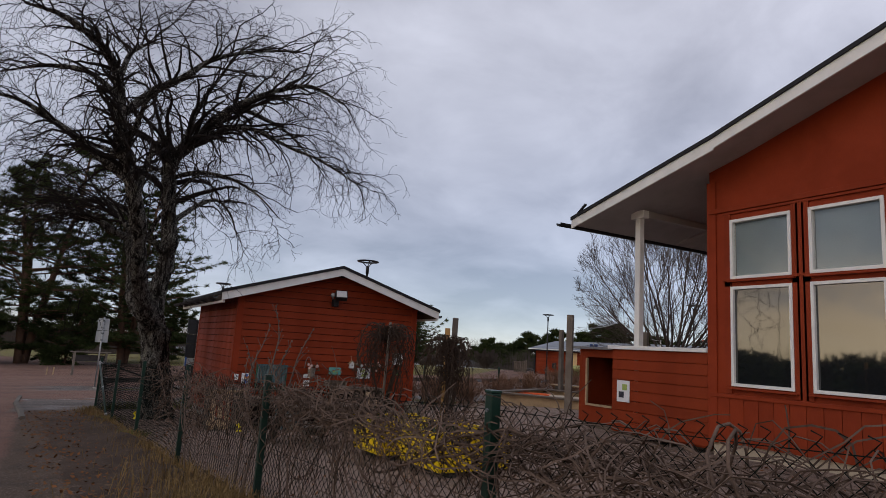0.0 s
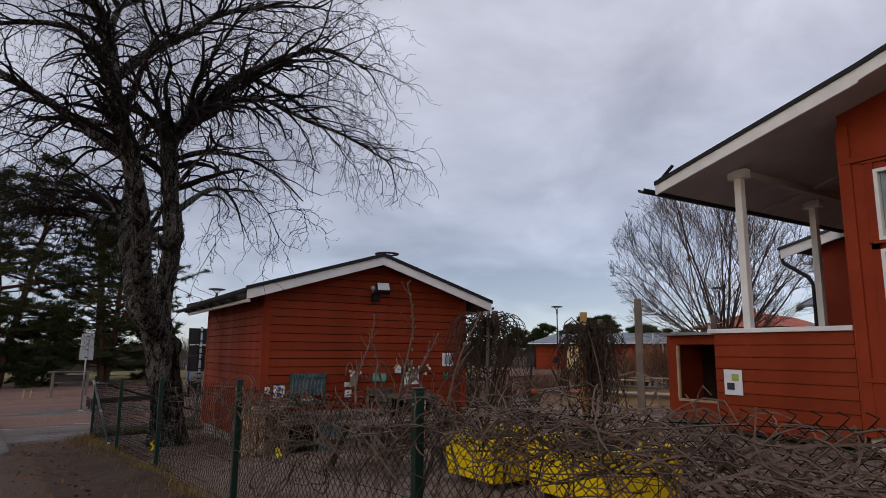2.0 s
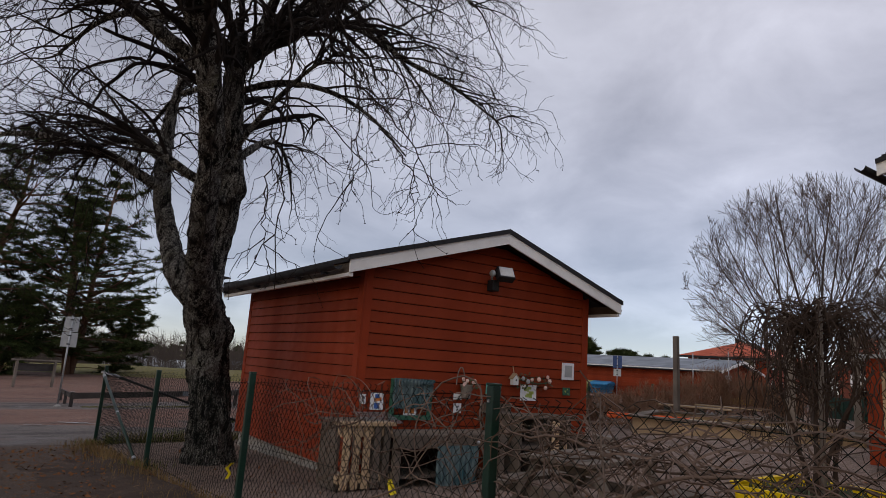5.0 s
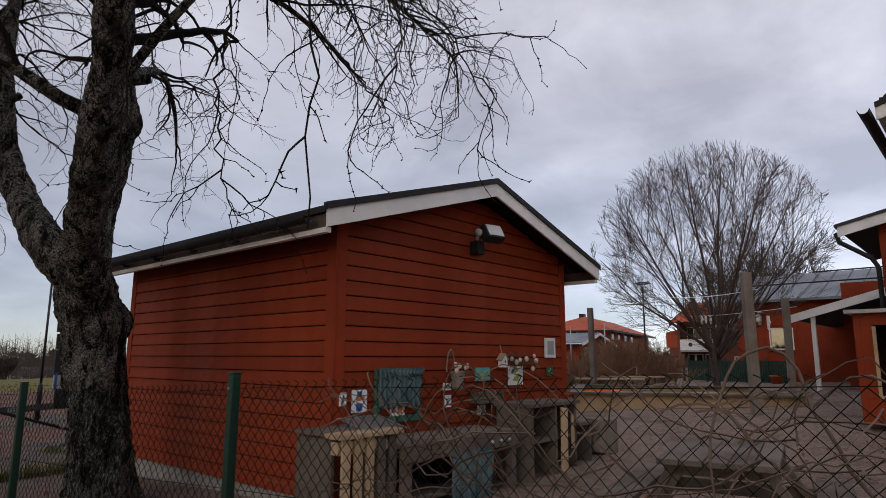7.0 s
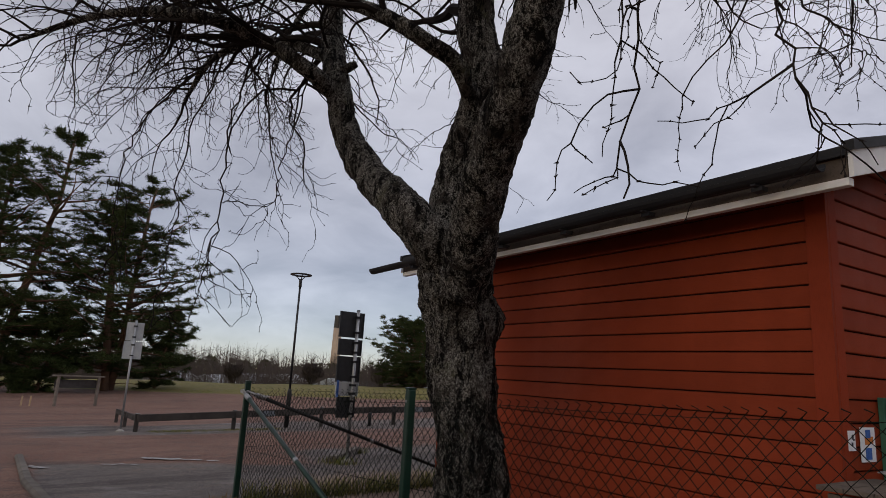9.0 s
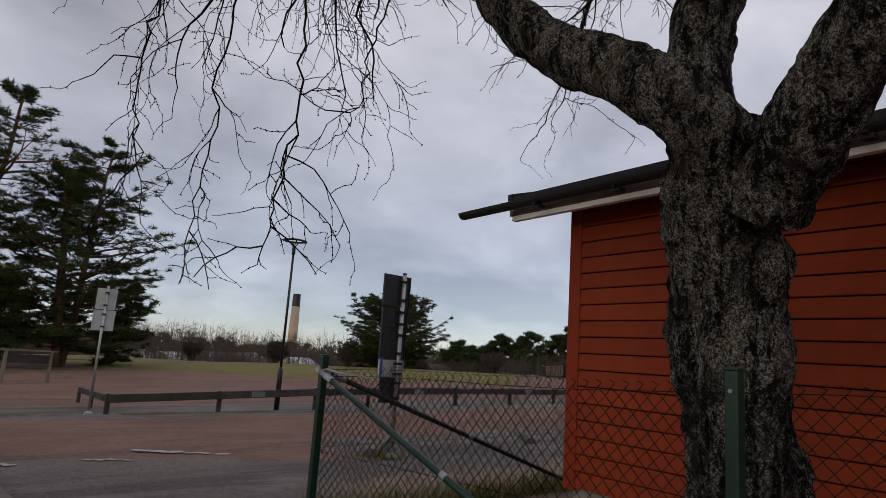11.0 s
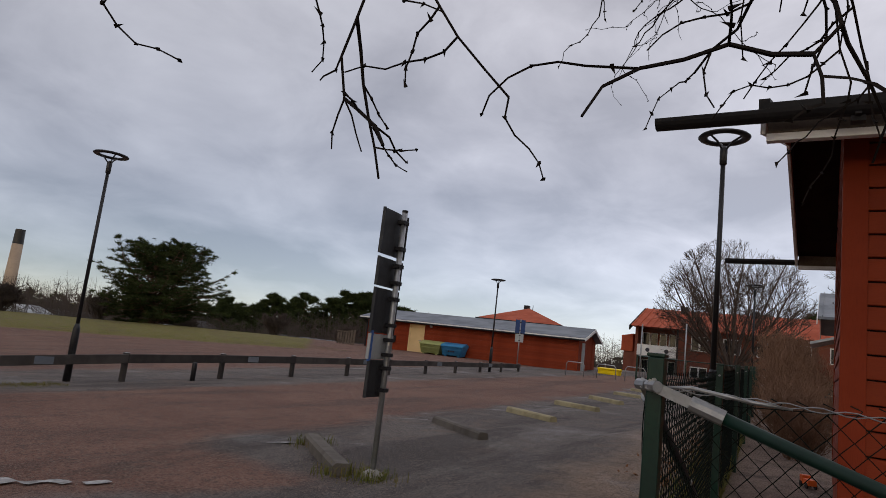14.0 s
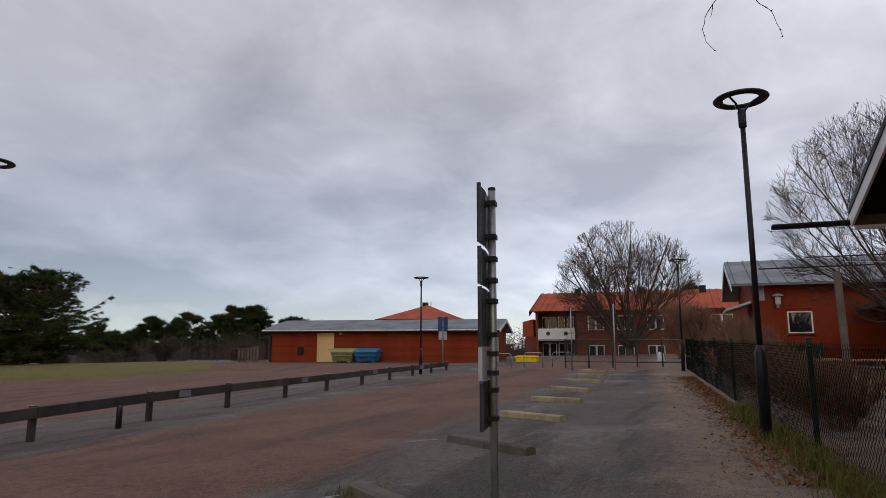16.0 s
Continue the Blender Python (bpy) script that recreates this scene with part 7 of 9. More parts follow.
def build_weeping_tree():
    rnd = random.Random(21)
    bx, by = -1.02, 2.3
    z0 = gz(bx, by)
    tree = thing("weeping_tree", (bx, by, z0), "old leafless weeping tree with rough lichened bark and drooping twigs", "tree")
    sh = Shape()
    mv = lambda c: [(x - bx, y - by, z - z0, r) for x, y, z, r in c]
    burls = [(-0.98 - bx, 2.12 - by, 1.93 - z0, 0.15, 0.13), (-1.6 - bx, 2.05 - by, 2.25 - z0, 0.1, 0.05), (-1.35 - bx, 2.0 - by, 1.85 - z0, 0.14, 0.06), (-1.45 - bx, 2.0 - by, 2.5 - z0, 0.2, 0.04), (-1.25 - bx, 2.05 - by, 1.45 - z0, 0.12, 0.03)]
    loft(sh, mv([(-1.02, 2.3, z0 - 0.25, 0.43), (-1.02, 2.3, z0 + 0.02, 0.37), (-1.04, 2.3, z0 + 0.3, 0.31), (-1.1, 2.32, 0.95, 0.28), (-1.2, 2.33, 1.45, 0.272), (-1.27, 2.3, 1.9, 0.28), (-1.4, 2.25, 2.25, 0.275), (-1.48, 2.17, 2.5, 0.2), (-1.5, 2.12, 2.64, 0.1)]), 84, 30, burls, 0.14, 1.0, 0.022)
    limbs = {
        "L": [(-1.42, 2.2, 2.25, 0.18), (-1.68, 2.18, 2.55, 0.185), (-1.8, 2.48, 2.84, 0.165), (-1.81, 3.1, 3.25, 0.15), (-1.88, 3.53, 3.73, 0.138), (-1.95, 3.68, 4.16, 0.132), (-1.94, 3.98, 4.78, 0.122), (-1.92, 4.15, 5.2, 0.112), (-1.9, 4.2, 5.8, 0.09), (-1.75, 4.3, 6.5, 0.06), (-1.5, 4.4, 7.2, 0.035)],
        "A": [(-1.42, 2.0, 2.15, 0.2), (-1.63, 1.64, 2.55, 0.18), (-1.76, 1.33, 2.85, 0.162), (-1.83, 1.06, 3.12, 0.153), (-1.89, 0.76, 3.45, 0.148), (-1.97, 0.5, 3.85, 0.142), (-2.08, 0.2, 4.3, 0.138), (-2.22, 0.0, 4.8, 0.135), (-2.38, -0.1, 5.2, 0.13), (-2.52, -0.2, 5.5, 0.125), (-2.62, -0.22, 6.06, 0.115), (-2.74, -0.3, 6.68, 0.1), (-2.93, -0.4, 7.05, 0.085), (-3.3, -0.55, 7.33, 0.065), (-3.8, -0.7, 7.5, 0.045), (-4.3, -0.8, 7.5, 0.025)],
        "B": [(-1.35, 2.25, 2.2, 0.2), (-1.34, 2.4, 2.85, 0.185), (-1.27, 2.42, 3.3, 0.172), (-1.24, 2.28, 3.7, 0.17), (-1.25, 2.18, 4.15, 0.168), (-1.31, 2.2, 4.7, 0.162), (-1.4, 2.1, 5.3, 0.155), (-1.46, 2.0, 5.75, 0.15), (-1.35, 1.9, 6.05, 0.143), (-1.05, 1.85, 6.38, 0.13), (-0.75, 1.75, 6.8, 0.115), (-0.35, 1.65, 7.28, 0.1), (0.1, 1.55, 7.62, 0.08), (0.7, 1.4, 8.0, 0.058), (1.4, 1.2, 8.2, 0.04), (2.2, 1.0, 7.9, 0.02)],
        "Bb": [(-1.28, 2.2, 3.75, 0.09), (-1.59, 2.05, 4.0, 0.08), (-1.88, 2.05, 4.1, 0.072), (-2.1, 2.2, 4.27, 0.066), (-2.3, 2.6, 4.55, 0.06), (-2.5, 3.2, 4.85, 0.05), (-2.9, 3.9, 5.1, 0.04), (-3.4, 4.5, 5.1, 0.024)],
        "Lb": [(-1.95, 3.7, 4.2, 0.085), (-2.35, 3.6, 4.35, 0.08), (-2.75, 3.8, 4.6, 0.074), (-3.3, 3.9, 4.7, 0.065), (-3.7, 4.4, 4.85, 0.055), (-4.2, 5.0, 4.9, 0.04), (-4.8, 5.6, 4.7, 0.02)],
        "La": [(-1.93, 4.0, 4.75, 0.07), (-2.2, 4.6, 5.1, 0.064), (-2.55, 5.1, 5.25, 0.055), (-2.9, 5.6, 5.1, 0.04), (-3.1, 5.9, 4.6, 0.02)],
        "Al": [(-2.24, 0.05, 4.85, 0.1), (-2.65, 0.25, 5.15, 0.09), (-3.3, 0.6, 5.68, 0.075), (-3.8, 0.8, 6.0, 0.06), (-4.33, 1.0, 6.3, 0.044), (-4.9, 1.2, 6.4, 0.02)],
        "Ar": [(-2.6, -0.18, 6.05, 0.09), (-2.1, 0.1, 6.75, 0.078), (-1.55, 0.3, 7.3, 0.066), (-1.0, 0.4, 7.9, 0.05), (-0.1, 0.5, 8.4, 0.035), (0.9, 0.5, 8.7, 0.018)],
        "Ba": [(-1.0, 1.82, 6.45, 0.075), (-0.33, 1.5, 6.8, 0.062), (0.27, 1.4, 6.87, 0.052), (1.04, 1.3, 6.6, 0.04), (1.84, 1.1, 6.35, 0.028), (2.7, 0.9, 5.9, 0.014)],
        "Bc": [(-1.44, 2.05, 5.5, 0.06), (-0.9, 1.4, 5.6, 0.05), (-0.3, 1.0, 5.5, 0.038), (0.3, 0.8, 5.2, 0.025), (0.8, 0.6, 4.7, 0.012)],
        "Bd": [(-1.42, 1.95, 5.9, 0.075), (-1.2, 2.1, 6.5, 0.065), (-1.0, 2.0, 7.3, 0.05), (-0.6, 1.9, 8.2, 0.034), (-0.2, 1.8, 9.0, 0.016)],
        "Be": [(-1.28, 2.2, 4.5, 0.075), (-0.9, 2.8, 4.9, 0.068), (-0.5, 3.4, 5.3, 0.058), (0.0, 4.1, 5.6, 0.044), (0.5, 4.8, 5.4, 0.03), (0.8, 5.3, 5.0, 0.016)],
        "Bf": [(-1.4, 2.1, 5.3, 0.07), (-1.5, 3.2, 5.9, 0.06), (-1.8, 4.3, 6.1, 0.045), (-2.1, 5.1, 5.6, 0.028), (-2.2, 5.6, 4.9, 0.014)],
        "Bg": [(-0.2, 1.62, 7.4, 0.06), (0.4, 1.9, 7.4, 0.05), (1.2, 2.1, 7.2, 0.036), (2.0, 2.2, 6.6, 0.018)],
        "Ac": [(-2.45, -0.15, 5.35, 0.06), (-2.3, -0.9, 5.9, 0.045), (-2.2, -1.6, 6.2, 0.03), (-2.1, -2.2, 6.0, 0.014)],
        "Ad": [(-1.92, 0.65, 3.65, 0.045), (-1.6, 0.1, 4.4, 0.036), (-1.3, -0.5, 4.9, 0.025), (-1.15, -1.0, 5.0, 0.012)],
        "Ae": [(-2.72, -0.3, 6.6, 0.06), (-2.6, 0.6, 7.6, 0.05), (-2.3, 1.5, 8.3, 0.034), (-2.0, 2.3, 8.8, 0.016)],
        "Af": [(-2.68, -0.28, 6.4, 0.06), (-3.3, 0.2, 6.9, 0.05), (-4.0, 0.7, 7.0, 0.034), (-4.7, 1.0, 6.8, 0.016)],
        "Ag": [(-2.4, -0.1, 5.25, 0.055), (-2.9, 0.7, 5.6, 0.045), (-3.3, 1.5, 5.7, 0.032), (-3.7, 2.3, 5.4, 0.016)],
    }
    paths = {}
    for k, c in limbs.items():
        paths[k] = loft(sh, mv(c), 54 if c[0][3] > 0.14 else 9, 14 if c[0][3] > 0.14 else 7, [(-1.1 - bx, 2.05 - by, 4.05 - z0, 0.16, 0.07)] if k == "B" else (), 0.13, len(paths) * 3.3, 0.016 if c[0][3] > 0.14 else 0.0)
    # cut stubs
    for p, d in (((-1.95, 3.75, 4.5), (0.5, -0.5, 0.35)), ((-1.62, 2.0, 2.45), (-0.4, -0.6, -0.1)), ((-1.8, 0.6, 3.85), (0.6, -0.2, 0.2))):
        a = Vector((p[0] - bx, p[1] - by, p[2] - z0))
        dv = Vector(d).normalized()
        sh.tube([a, a + dv * 0.14, a + dv * 0.2], [0.05, 0.045, 0.035], 8)
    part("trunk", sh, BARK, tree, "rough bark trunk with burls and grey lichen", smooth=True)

    boughs, twigs = Shape(), Shape()
    over = [5.0]  # shoots over the shed end above this height

    def clear(pts):
        """Stops a shoot where it comes too low, or into the shed."""
        out = []
        for q in pts:
            X, Y, Z = q.x + bx, q.y + by, q.z + z0
            if Z < (1.75 if Y > 3.6 else 2.2) or (X > -0.75 and -0.5 < Y < 5.0 and Z < max(over[0], 3.85 - 0.3 * abs(X - 2.0))) or (X < -2.9 and Y < 3.4 and Z < 2.9) or (X < -3.2 and Y < 2.0 and Z < 3.4):
                break
            out.append(q)
        return out

    def beside(t):
        sd = Vector((rnd.gauss(0, 1), rnd.gauss(0, 1), rnd.gauss(0, 0.6)))
        return (sd - t * sd.dot(t)).normalized()

    def twig(p, d, length, r):
        n = max(3, int(length / 0.055))
        pts, _ = wander(p, d, length, n, rnd, 0.3, Vector((0, 0, -0.05)))
        pts = clear(pts)
        if len(pts) < 3:
            return
        twigs.tube(pts, [max(r * 0.85 * (1 - 0.5 * i / len(pts)), 0.0024) for i in range(len(pts))], 3, caps=False)
        for q in pts[1:]:
            if rnd.random() < 0.62:
                b = Vector((rnd.gauss(0, 1), rnd.gauss(0, 1), rnd.gauss(0, 1))).normalized() * rnd.uniform(0.012, 0.026)
                w = b.orthogonal().normalized() * 0.006
                w2 = b.cross(w).normalized() * 0.006
                twigs.add([q - b * 0.3 + w, q - b * 0.3 - w * 0.5 + w2, q - b * 0.3 - w * 0.5 - w2, q + b], [(0, 1, 3), (1, 2, 3), (2, 0, 3)])

    def spray(p, d, length, r, n0=1):
        """A long shoot that turns to hang, with short zigzag twigs."""
        n = max(5, int(length / 0.1))
        pts, _ = wander(p, d, length, n, rnd, 0.23, Vector((0, 0, -0.25)))
        pts = clear(pts)
        if len(pts) < 3:
            return
        boughs.tube(pts, [max(r * (1 - 0.6 * i / n), 0.0038) for i in range(len(pts))], 4, caps=False)
        for i in range(n0, len(pts)):
            if rnd.random() < 0.5:
                t = (pts[i] - pts[i - 1]).normalized()
                twig(pts[i], t * 0.8 + beside(t) * 0.8, rnd.uniform(0.1, 0.46), 0.0048)
        twig(pts[-1], pts[-1] - pts[-2] + beside(Vector((0, 0, 1))) * 0.03, 0.4, 0.0042)

    def bough(p, d, length, r):
        n = max(6, int(length / 0.17))
        pts, _ = wander(p, d, length, n, rnd, 0.17, Vector((0, 0, -0.1)))
        pts = clear(pts)
        if len(pts) < 3:
            return
        boughs.tube(pts, [max(r * (1 - 0.7 * i / n), 0.007) for i in range(len(pts))], 6, caps=False)
        for i in range(2, len(pts)):
            if rnd.random() < 0.48:
                t = (pts[i] - pts[i - 1]).normalized()
                spray(pts[i], t * 0.5 + beside(t) * 0.9, rnd.uniform(0.4, 1.4), max(r * 0.34, 0.0052))
        spray(pts[-1], pts[-1] - pts[-2], rnd.uniform(0.6, 1.2), 0.008)

    def hanger(ctrl):
        """A bough that hangs far down from a limb."""
        pts = [Vector((x - bx, y - by, z - z0)) for x, y, z in spline(ctrl, 8)]
        pts = [q + Vector((rnd.gauss(0, 0.02), rnd.gauss(0, 0.02), 0)) for q in pts]
        n = len(pts)
        boughs.tube(pts, [0.012 * (1 - 0.68 * i / n) for i in range(n)], 5, caps=False)
        for i in range(5, n):
            t = (pts[i] - pts[i - 1]).normalized()
            if rnd.random() < 0.3:
                spray(pts[i], t * 0.6 + beside(t) * 0.9, rnd.uniform(0.35, 0.9), 0.0065)
            elif rnd.random() < 0.6:
                twig(pts[i], t * 0.7 + beside(t) * 0.9, rnd.uniform(0.12, 0.5), 0.005)
        twig(pts[-1], pts[-1] - pts[-2], 0.3, 0.0045)
        twig(pts[-1], pts[-1] - pts[-2] + beside(Vector((0, 0, 1))) * 0.1, 0.4, 0.0045)

    for key, pts in paths.items():
        big = key in ("L", "A", "B")
        n = len(pts)
        for i in range(n):
            z = pts[i][2] + z0
            if z < (4.7 if big else 4.2) or i < n * 0.2:
                continue
            for rep in range(2):
                if rnd.random() > (0.15 if big else 0.16 if key in ("Bc", "Be", "Ad") else 0.3):
                    continue
                p = Vector(pts[i][:3])
                t = Vector(pts[min(i + 1, n - 1)][:3]) - Vector(pts[max(i - 1, 0)][:3])
                t.normalize()
                out = Vector((p.x + 0.3, p.y, 0))
                out = out.normalized() if out.length > 0.3 else Vector((rnd.gauss(0, 1), rnd.gauss(0, 1), 0)).normalized()
                out.rotate(Euler((0, 0, rnd.uniform(-1.3, 1.3))))
                d = out * 0.8 + t * 0.5 + Vector((0, 0, rnd.uniform(-0.1, 0.6)))
                reach = max(0.5, 3.6 - math.hypot(p.x, p.y))
                bough(p, d, rnd.uniform(0.5, 0.95) * min(reach, 2.2) + 0.3, max(pts[i][3] * 0.45, 0.016))
        bough(Vector(pts[-1][:3]), Vector(pts[-1][:3]) - Vector(pts[-3][:3]), 0.9, 0.016)
    over[0] = 0.0
    hanger([(-2.4, 4.9, 5.2), (-2.75, 4.75, 4.2), (-2.8, 4.6, 3.1), (-2.85, 4.6, 2.4), (-2.98, 4.57, 1.85)])
    hanger([(-2.75, 5.4, 5.2), (-3.0, 5.7, 4.2), (-3.05, 5.8, 3.0), (-3.13, 5.85, 1.95)])
    hanger([(-3.0, 5.7, 5.0), (-3.5, 5.6, 4.2), (-3.7, 5.5, 3.4), (-3.6, 5.6, 2.6)])
    hanger([(-1.8, 4.3, 6.1), (-2.0, 4.7, 4.6), (-2.1, 4.9, 3.7), (-2.2, 4.95, 3.1)])
    hanger([(-1.4, -0.3, 4.8), (-1.5, -0.5, 4.0), (-1.6, -0.6, 3.2), (-1.53, -0.73, 2.6)])
    hanger([(-2.3, -0.9, 5.9), (-2.25, -0.6, 4.6), (-2.1, -0.3, 3.4), (-2.13, -0.2, 2.4)])
    hanger([(-1.2, -0.9, 5.0), (-1.0, -1.5, 4.5), (-0.6, -1.9, 3.9), (-0.3, -2.1, 3.2)])
    hanger([(-2.15, -1.9, 6.1), (-2.1, -2.2, 4.8), (-2.0, -2.25, 3.4), (-1.94, -2.2, 2.2)])
    hanger([(-2.2, -1.6, 6.2), (-1.6, -2.0, 5.0), (-1.3, -2.1, 4.0), (-1.3, -2.1, 3.2)])
    hanger([(0.4, 0.78, 5.15), (0.6, 0.4, 4.6), (0.7, 0.1, 4.2), (0.7, 0.0, 3.9)])
    tagged(part("bough_mass", boughs, TWIG, tree, "dark arching boughs"), kind="stuff")
    tagged(part("twig_mass", twigs, TWIG, tree, "dark drooping budded twigs"), kind="stuff")


build_weeping_tree()


YARD_TWIG = surface("dark_branch_bark", (0.085, 0.062, 0.05), (0.045, 0.034, 0.03), 0.85, 0, 3, 40, (1, 1, 1), 0, 0.003, 0)


# ---- upright bare trees and bushes ----
def bare_tree(x, y, height, spread, label, stems, seed, mt, name="bare_tree", depth=4, droop=0.0, r0=0.12, thin=0.006, lift=0.35, dens=1.0, lean0=0.3):
    rnd = random.Random(seed)
    t = thing(name, (x, y, gz(x, y)), label, "tree" if height > 3 else "bush")
    trunk, crown = Shape(), Shape()

    def grow(p, d, length, r, lev):
        n = 5 if lev < 2 else 3
        pts, dd = wander(p, d, length, n, rnd, 0.1 + 0.03 * lev, Vector((0, 0, 0.06 - droop)))
        target = trunk if lev < 2 else crown
        target.tube(pts, [max(r * (1 - 0.55 * i / n), thin * 0.7) for i in range(n + 1)], 6 if lev < 2 else 3, caps=False)
        if lev >= depth:
            return
        kids = int((5 if lev == 0 else 4 if lev < depth - 1 else 5) * dens + rnd.random())
        for k in range(kids):
            i = rnd.randint(2 if lev else 1, n)
            tdir = (pts[i] - pts[i - 1]).normalized()
            side = Vector((rnd.gauss(0, 1), rnd.gauss(0, 1), rnd.gauss(0, 0.4)))
            side = (side - tdir * side.dot(tdir)).normalized()
            grow(pts[i], tdir * 0.8 + side * spread + Vector((0, 0, lift)), length * rnd.uniform(0.5, 0.74), max(r * 0.5, thin), lev + 1)
        grow(pts[-1], dd + Vector((0, 0, lift * 0.5)), length * 0.7, max(r * 0.5, thin), lev + 1)

    for k in range(stems):
        a = 2 * math.pi * k / stems + rnd.uniform(-0.3, 0.3)
        lean = 0.12 if stems == 1 else lean0 * (0.35 + 0.65 * (k % 2))
        grow(Vector((0.08 * math.cos(a) * (stems > 1), 0.08 * math.sin(a) * (stems > 1), -0.15)), Vector((lean * math.cos(a), lean * math.sin(a), 1)), height * 0.36, r0, 0)
    part("trunk", trunk, mt, t, smooth=True)
    tagged(part("crown", crown, mt, t, "bare fine twigs"), kind="stuff")
    return t


def fan_tree(x, y, label, fork, mid, rh, rv, stems, mt, seed, r0, thin, depth=4, kids=(4, 4, 4, 3)):
    """A bare tree whose straight limbs fan out of a low fork into a rounded crown. mid, rv: middle and half height of the crown; rh: half width."""
    rnd = random.Random(seed)
    t = thing("bare_tree", (x, y, gz(x, y)), label, "tree")
    trunk, crown = Shape(), Shape()
    for k in range(2):
        q, _ = wander((0.1 * k, 0.08 * k, -0.2), (0.05 * (2 * k - 1), 0.04, 1), fork + 0.3, 6, rnd, 0.03, Vector((0, 0, 0.02)))
        trunk.tube(q, [r0 * (1.25 if i == 0 else 1.0) for i in range(7)], 9)

    def room(p, d):
        """Length to the crown's edge."""
        best = 0.1
        q = p.copy()
        while best < 3 * rv:
            q = q + d * 0.15
            if (q.x / rh) ** 2 + (q.y / rh) ** 2 + ((q.z - mid) / rv) ** 2 > 1 and q.z > mid * 0.6:
                break
            best += 0.15
        return best

    def limb(p, d, length, r, lev):
        n = 7 if lev < 2 else 4
        pts, dd = wander(p, d, length, n, rnd, 0.045 + 0.02 * lev, Vector((0, 0, 0.05)))
        (trunk if lev < 2 else crown).tube(pts, [max(r * (1 - 0.7 * i / n), thin * 0.7) for i in range(n + 1)], 6 if lev < 2 else 3, caps=False)
        if lev >= depth:
            return
        for k in range(kids[min(lev, len(kids) - 1)] + (rnd.random() < 0.5)):
            f = rnd.uniform(0.18, 0.95)
            i = max(1, int(f * n))
            td = (pts[i] - pts[i - 1]).normalized()
            side = Vector((rnd.gauss(0, 1), rnd.gauss(0, 1), rnd.gauss(0, 0.7)))
            side = (side - td * side.dot(td)).normalized()
            nd = (td + side * rnd.uniform(0.4, 0.75) + Vector((0, 0, 0.12))).normalized()
            limb(pts[i], nd, min(room(pts[i], nd), length * rnd.uniform(0.45, 0.75)), max(r * (1 - 0.6 * f) * 0.55, thin), lev + 1)

    for k in range(stems):
        a = k * 2.4 + rnd.uniform(-0.3, 0.3)
        tilt = 1.05 * math.sqrt((k + 0.4) / stems)
        d = Vector((math.sin(tilt) * math.cos(a), math.sin(tilt) * math.sin(a), math.cos(tilt)))
        p = Vector((0.08 * math.cos(a), 0.08 * math.sin(a), fork * rnd.uniform(0.75, 1.1)))
        limb(p, d, room(p, d) * rnd.uniform(0.85, 1.0), r0 * rnd.uniform(0.45, 0.75), 0)
    part("trunk", trunk, mt, t, smooth=True)
    tagged(part("crown", crown, mt, t, "bare fine twigs"), kind="stuff")
    return t


fan_tree(14.7, 1.45, "leafless round-crowned tree in the play yard", 1.2, 3.9, 3.35, 3.15, 22, YARD_TWIG, 5, 0.066, 0.005, kids=(4, 4, 3, 3))
fan_tree(61.0, 12.6, "wide leafless many-stemmed tree before the flats", 0.7, 6.6, 7.3, 7.0, 17, YARD_TWIG, 8, 0.26, 0.015)
for k, (hx, hy, hh) in enumerate(((37.0, 6.6, 3.8), (42.0, 7.6, 4.4))):
    bare_tree(hx, hy, hh, 0.5, "rusty brown bare bush by the fence", 8, 30 + k, BUSH, "bare_bush", 4, 0, 0.03, 0.009, 0.5, 0.9)
for k, (hx, hy, hh) in enumerate(((6.4, 4.95, 1.3), (7.6, 5.0, 1.35), (8.9, 5.1, 1.4), (10.3, 5.2, 1.5), (11.8, 5.3, 1.6), (13.4, 5.4, 1.9), (15.2, 5.5, 2.2), (17.0, 5.55, 2.6), (18.8, 5.6, 2.5), (20.6, 5.7, 2.0), (22.4, 5.8, 1.8))):
    bare_tree(hx, hy, hh, 0.55, "dense brown leafless bush of the hedge inside the fence", 13, 50 + k, BUSH, "bare_bush", 3, 0.02, 0.012, 0.005, 0.4, 0.95, 0.75)
rnd0 = random.Random(77)
for k in range(7):
    a = radians(7 + k * 6.5)
    d = 74 + 6 * math.sin(k * 2.1)
    bare_tree(d * math.sin(a) - 2, d * math.cos(a), rnd0.uniform(2.4, 3.8), 0.5, "leafless thicket behind the lawn", 7, 60 + k, FAR_BRUSH, depth=4, r0=0.08, thin=0.018, lift=0.45, lean0=0.8)


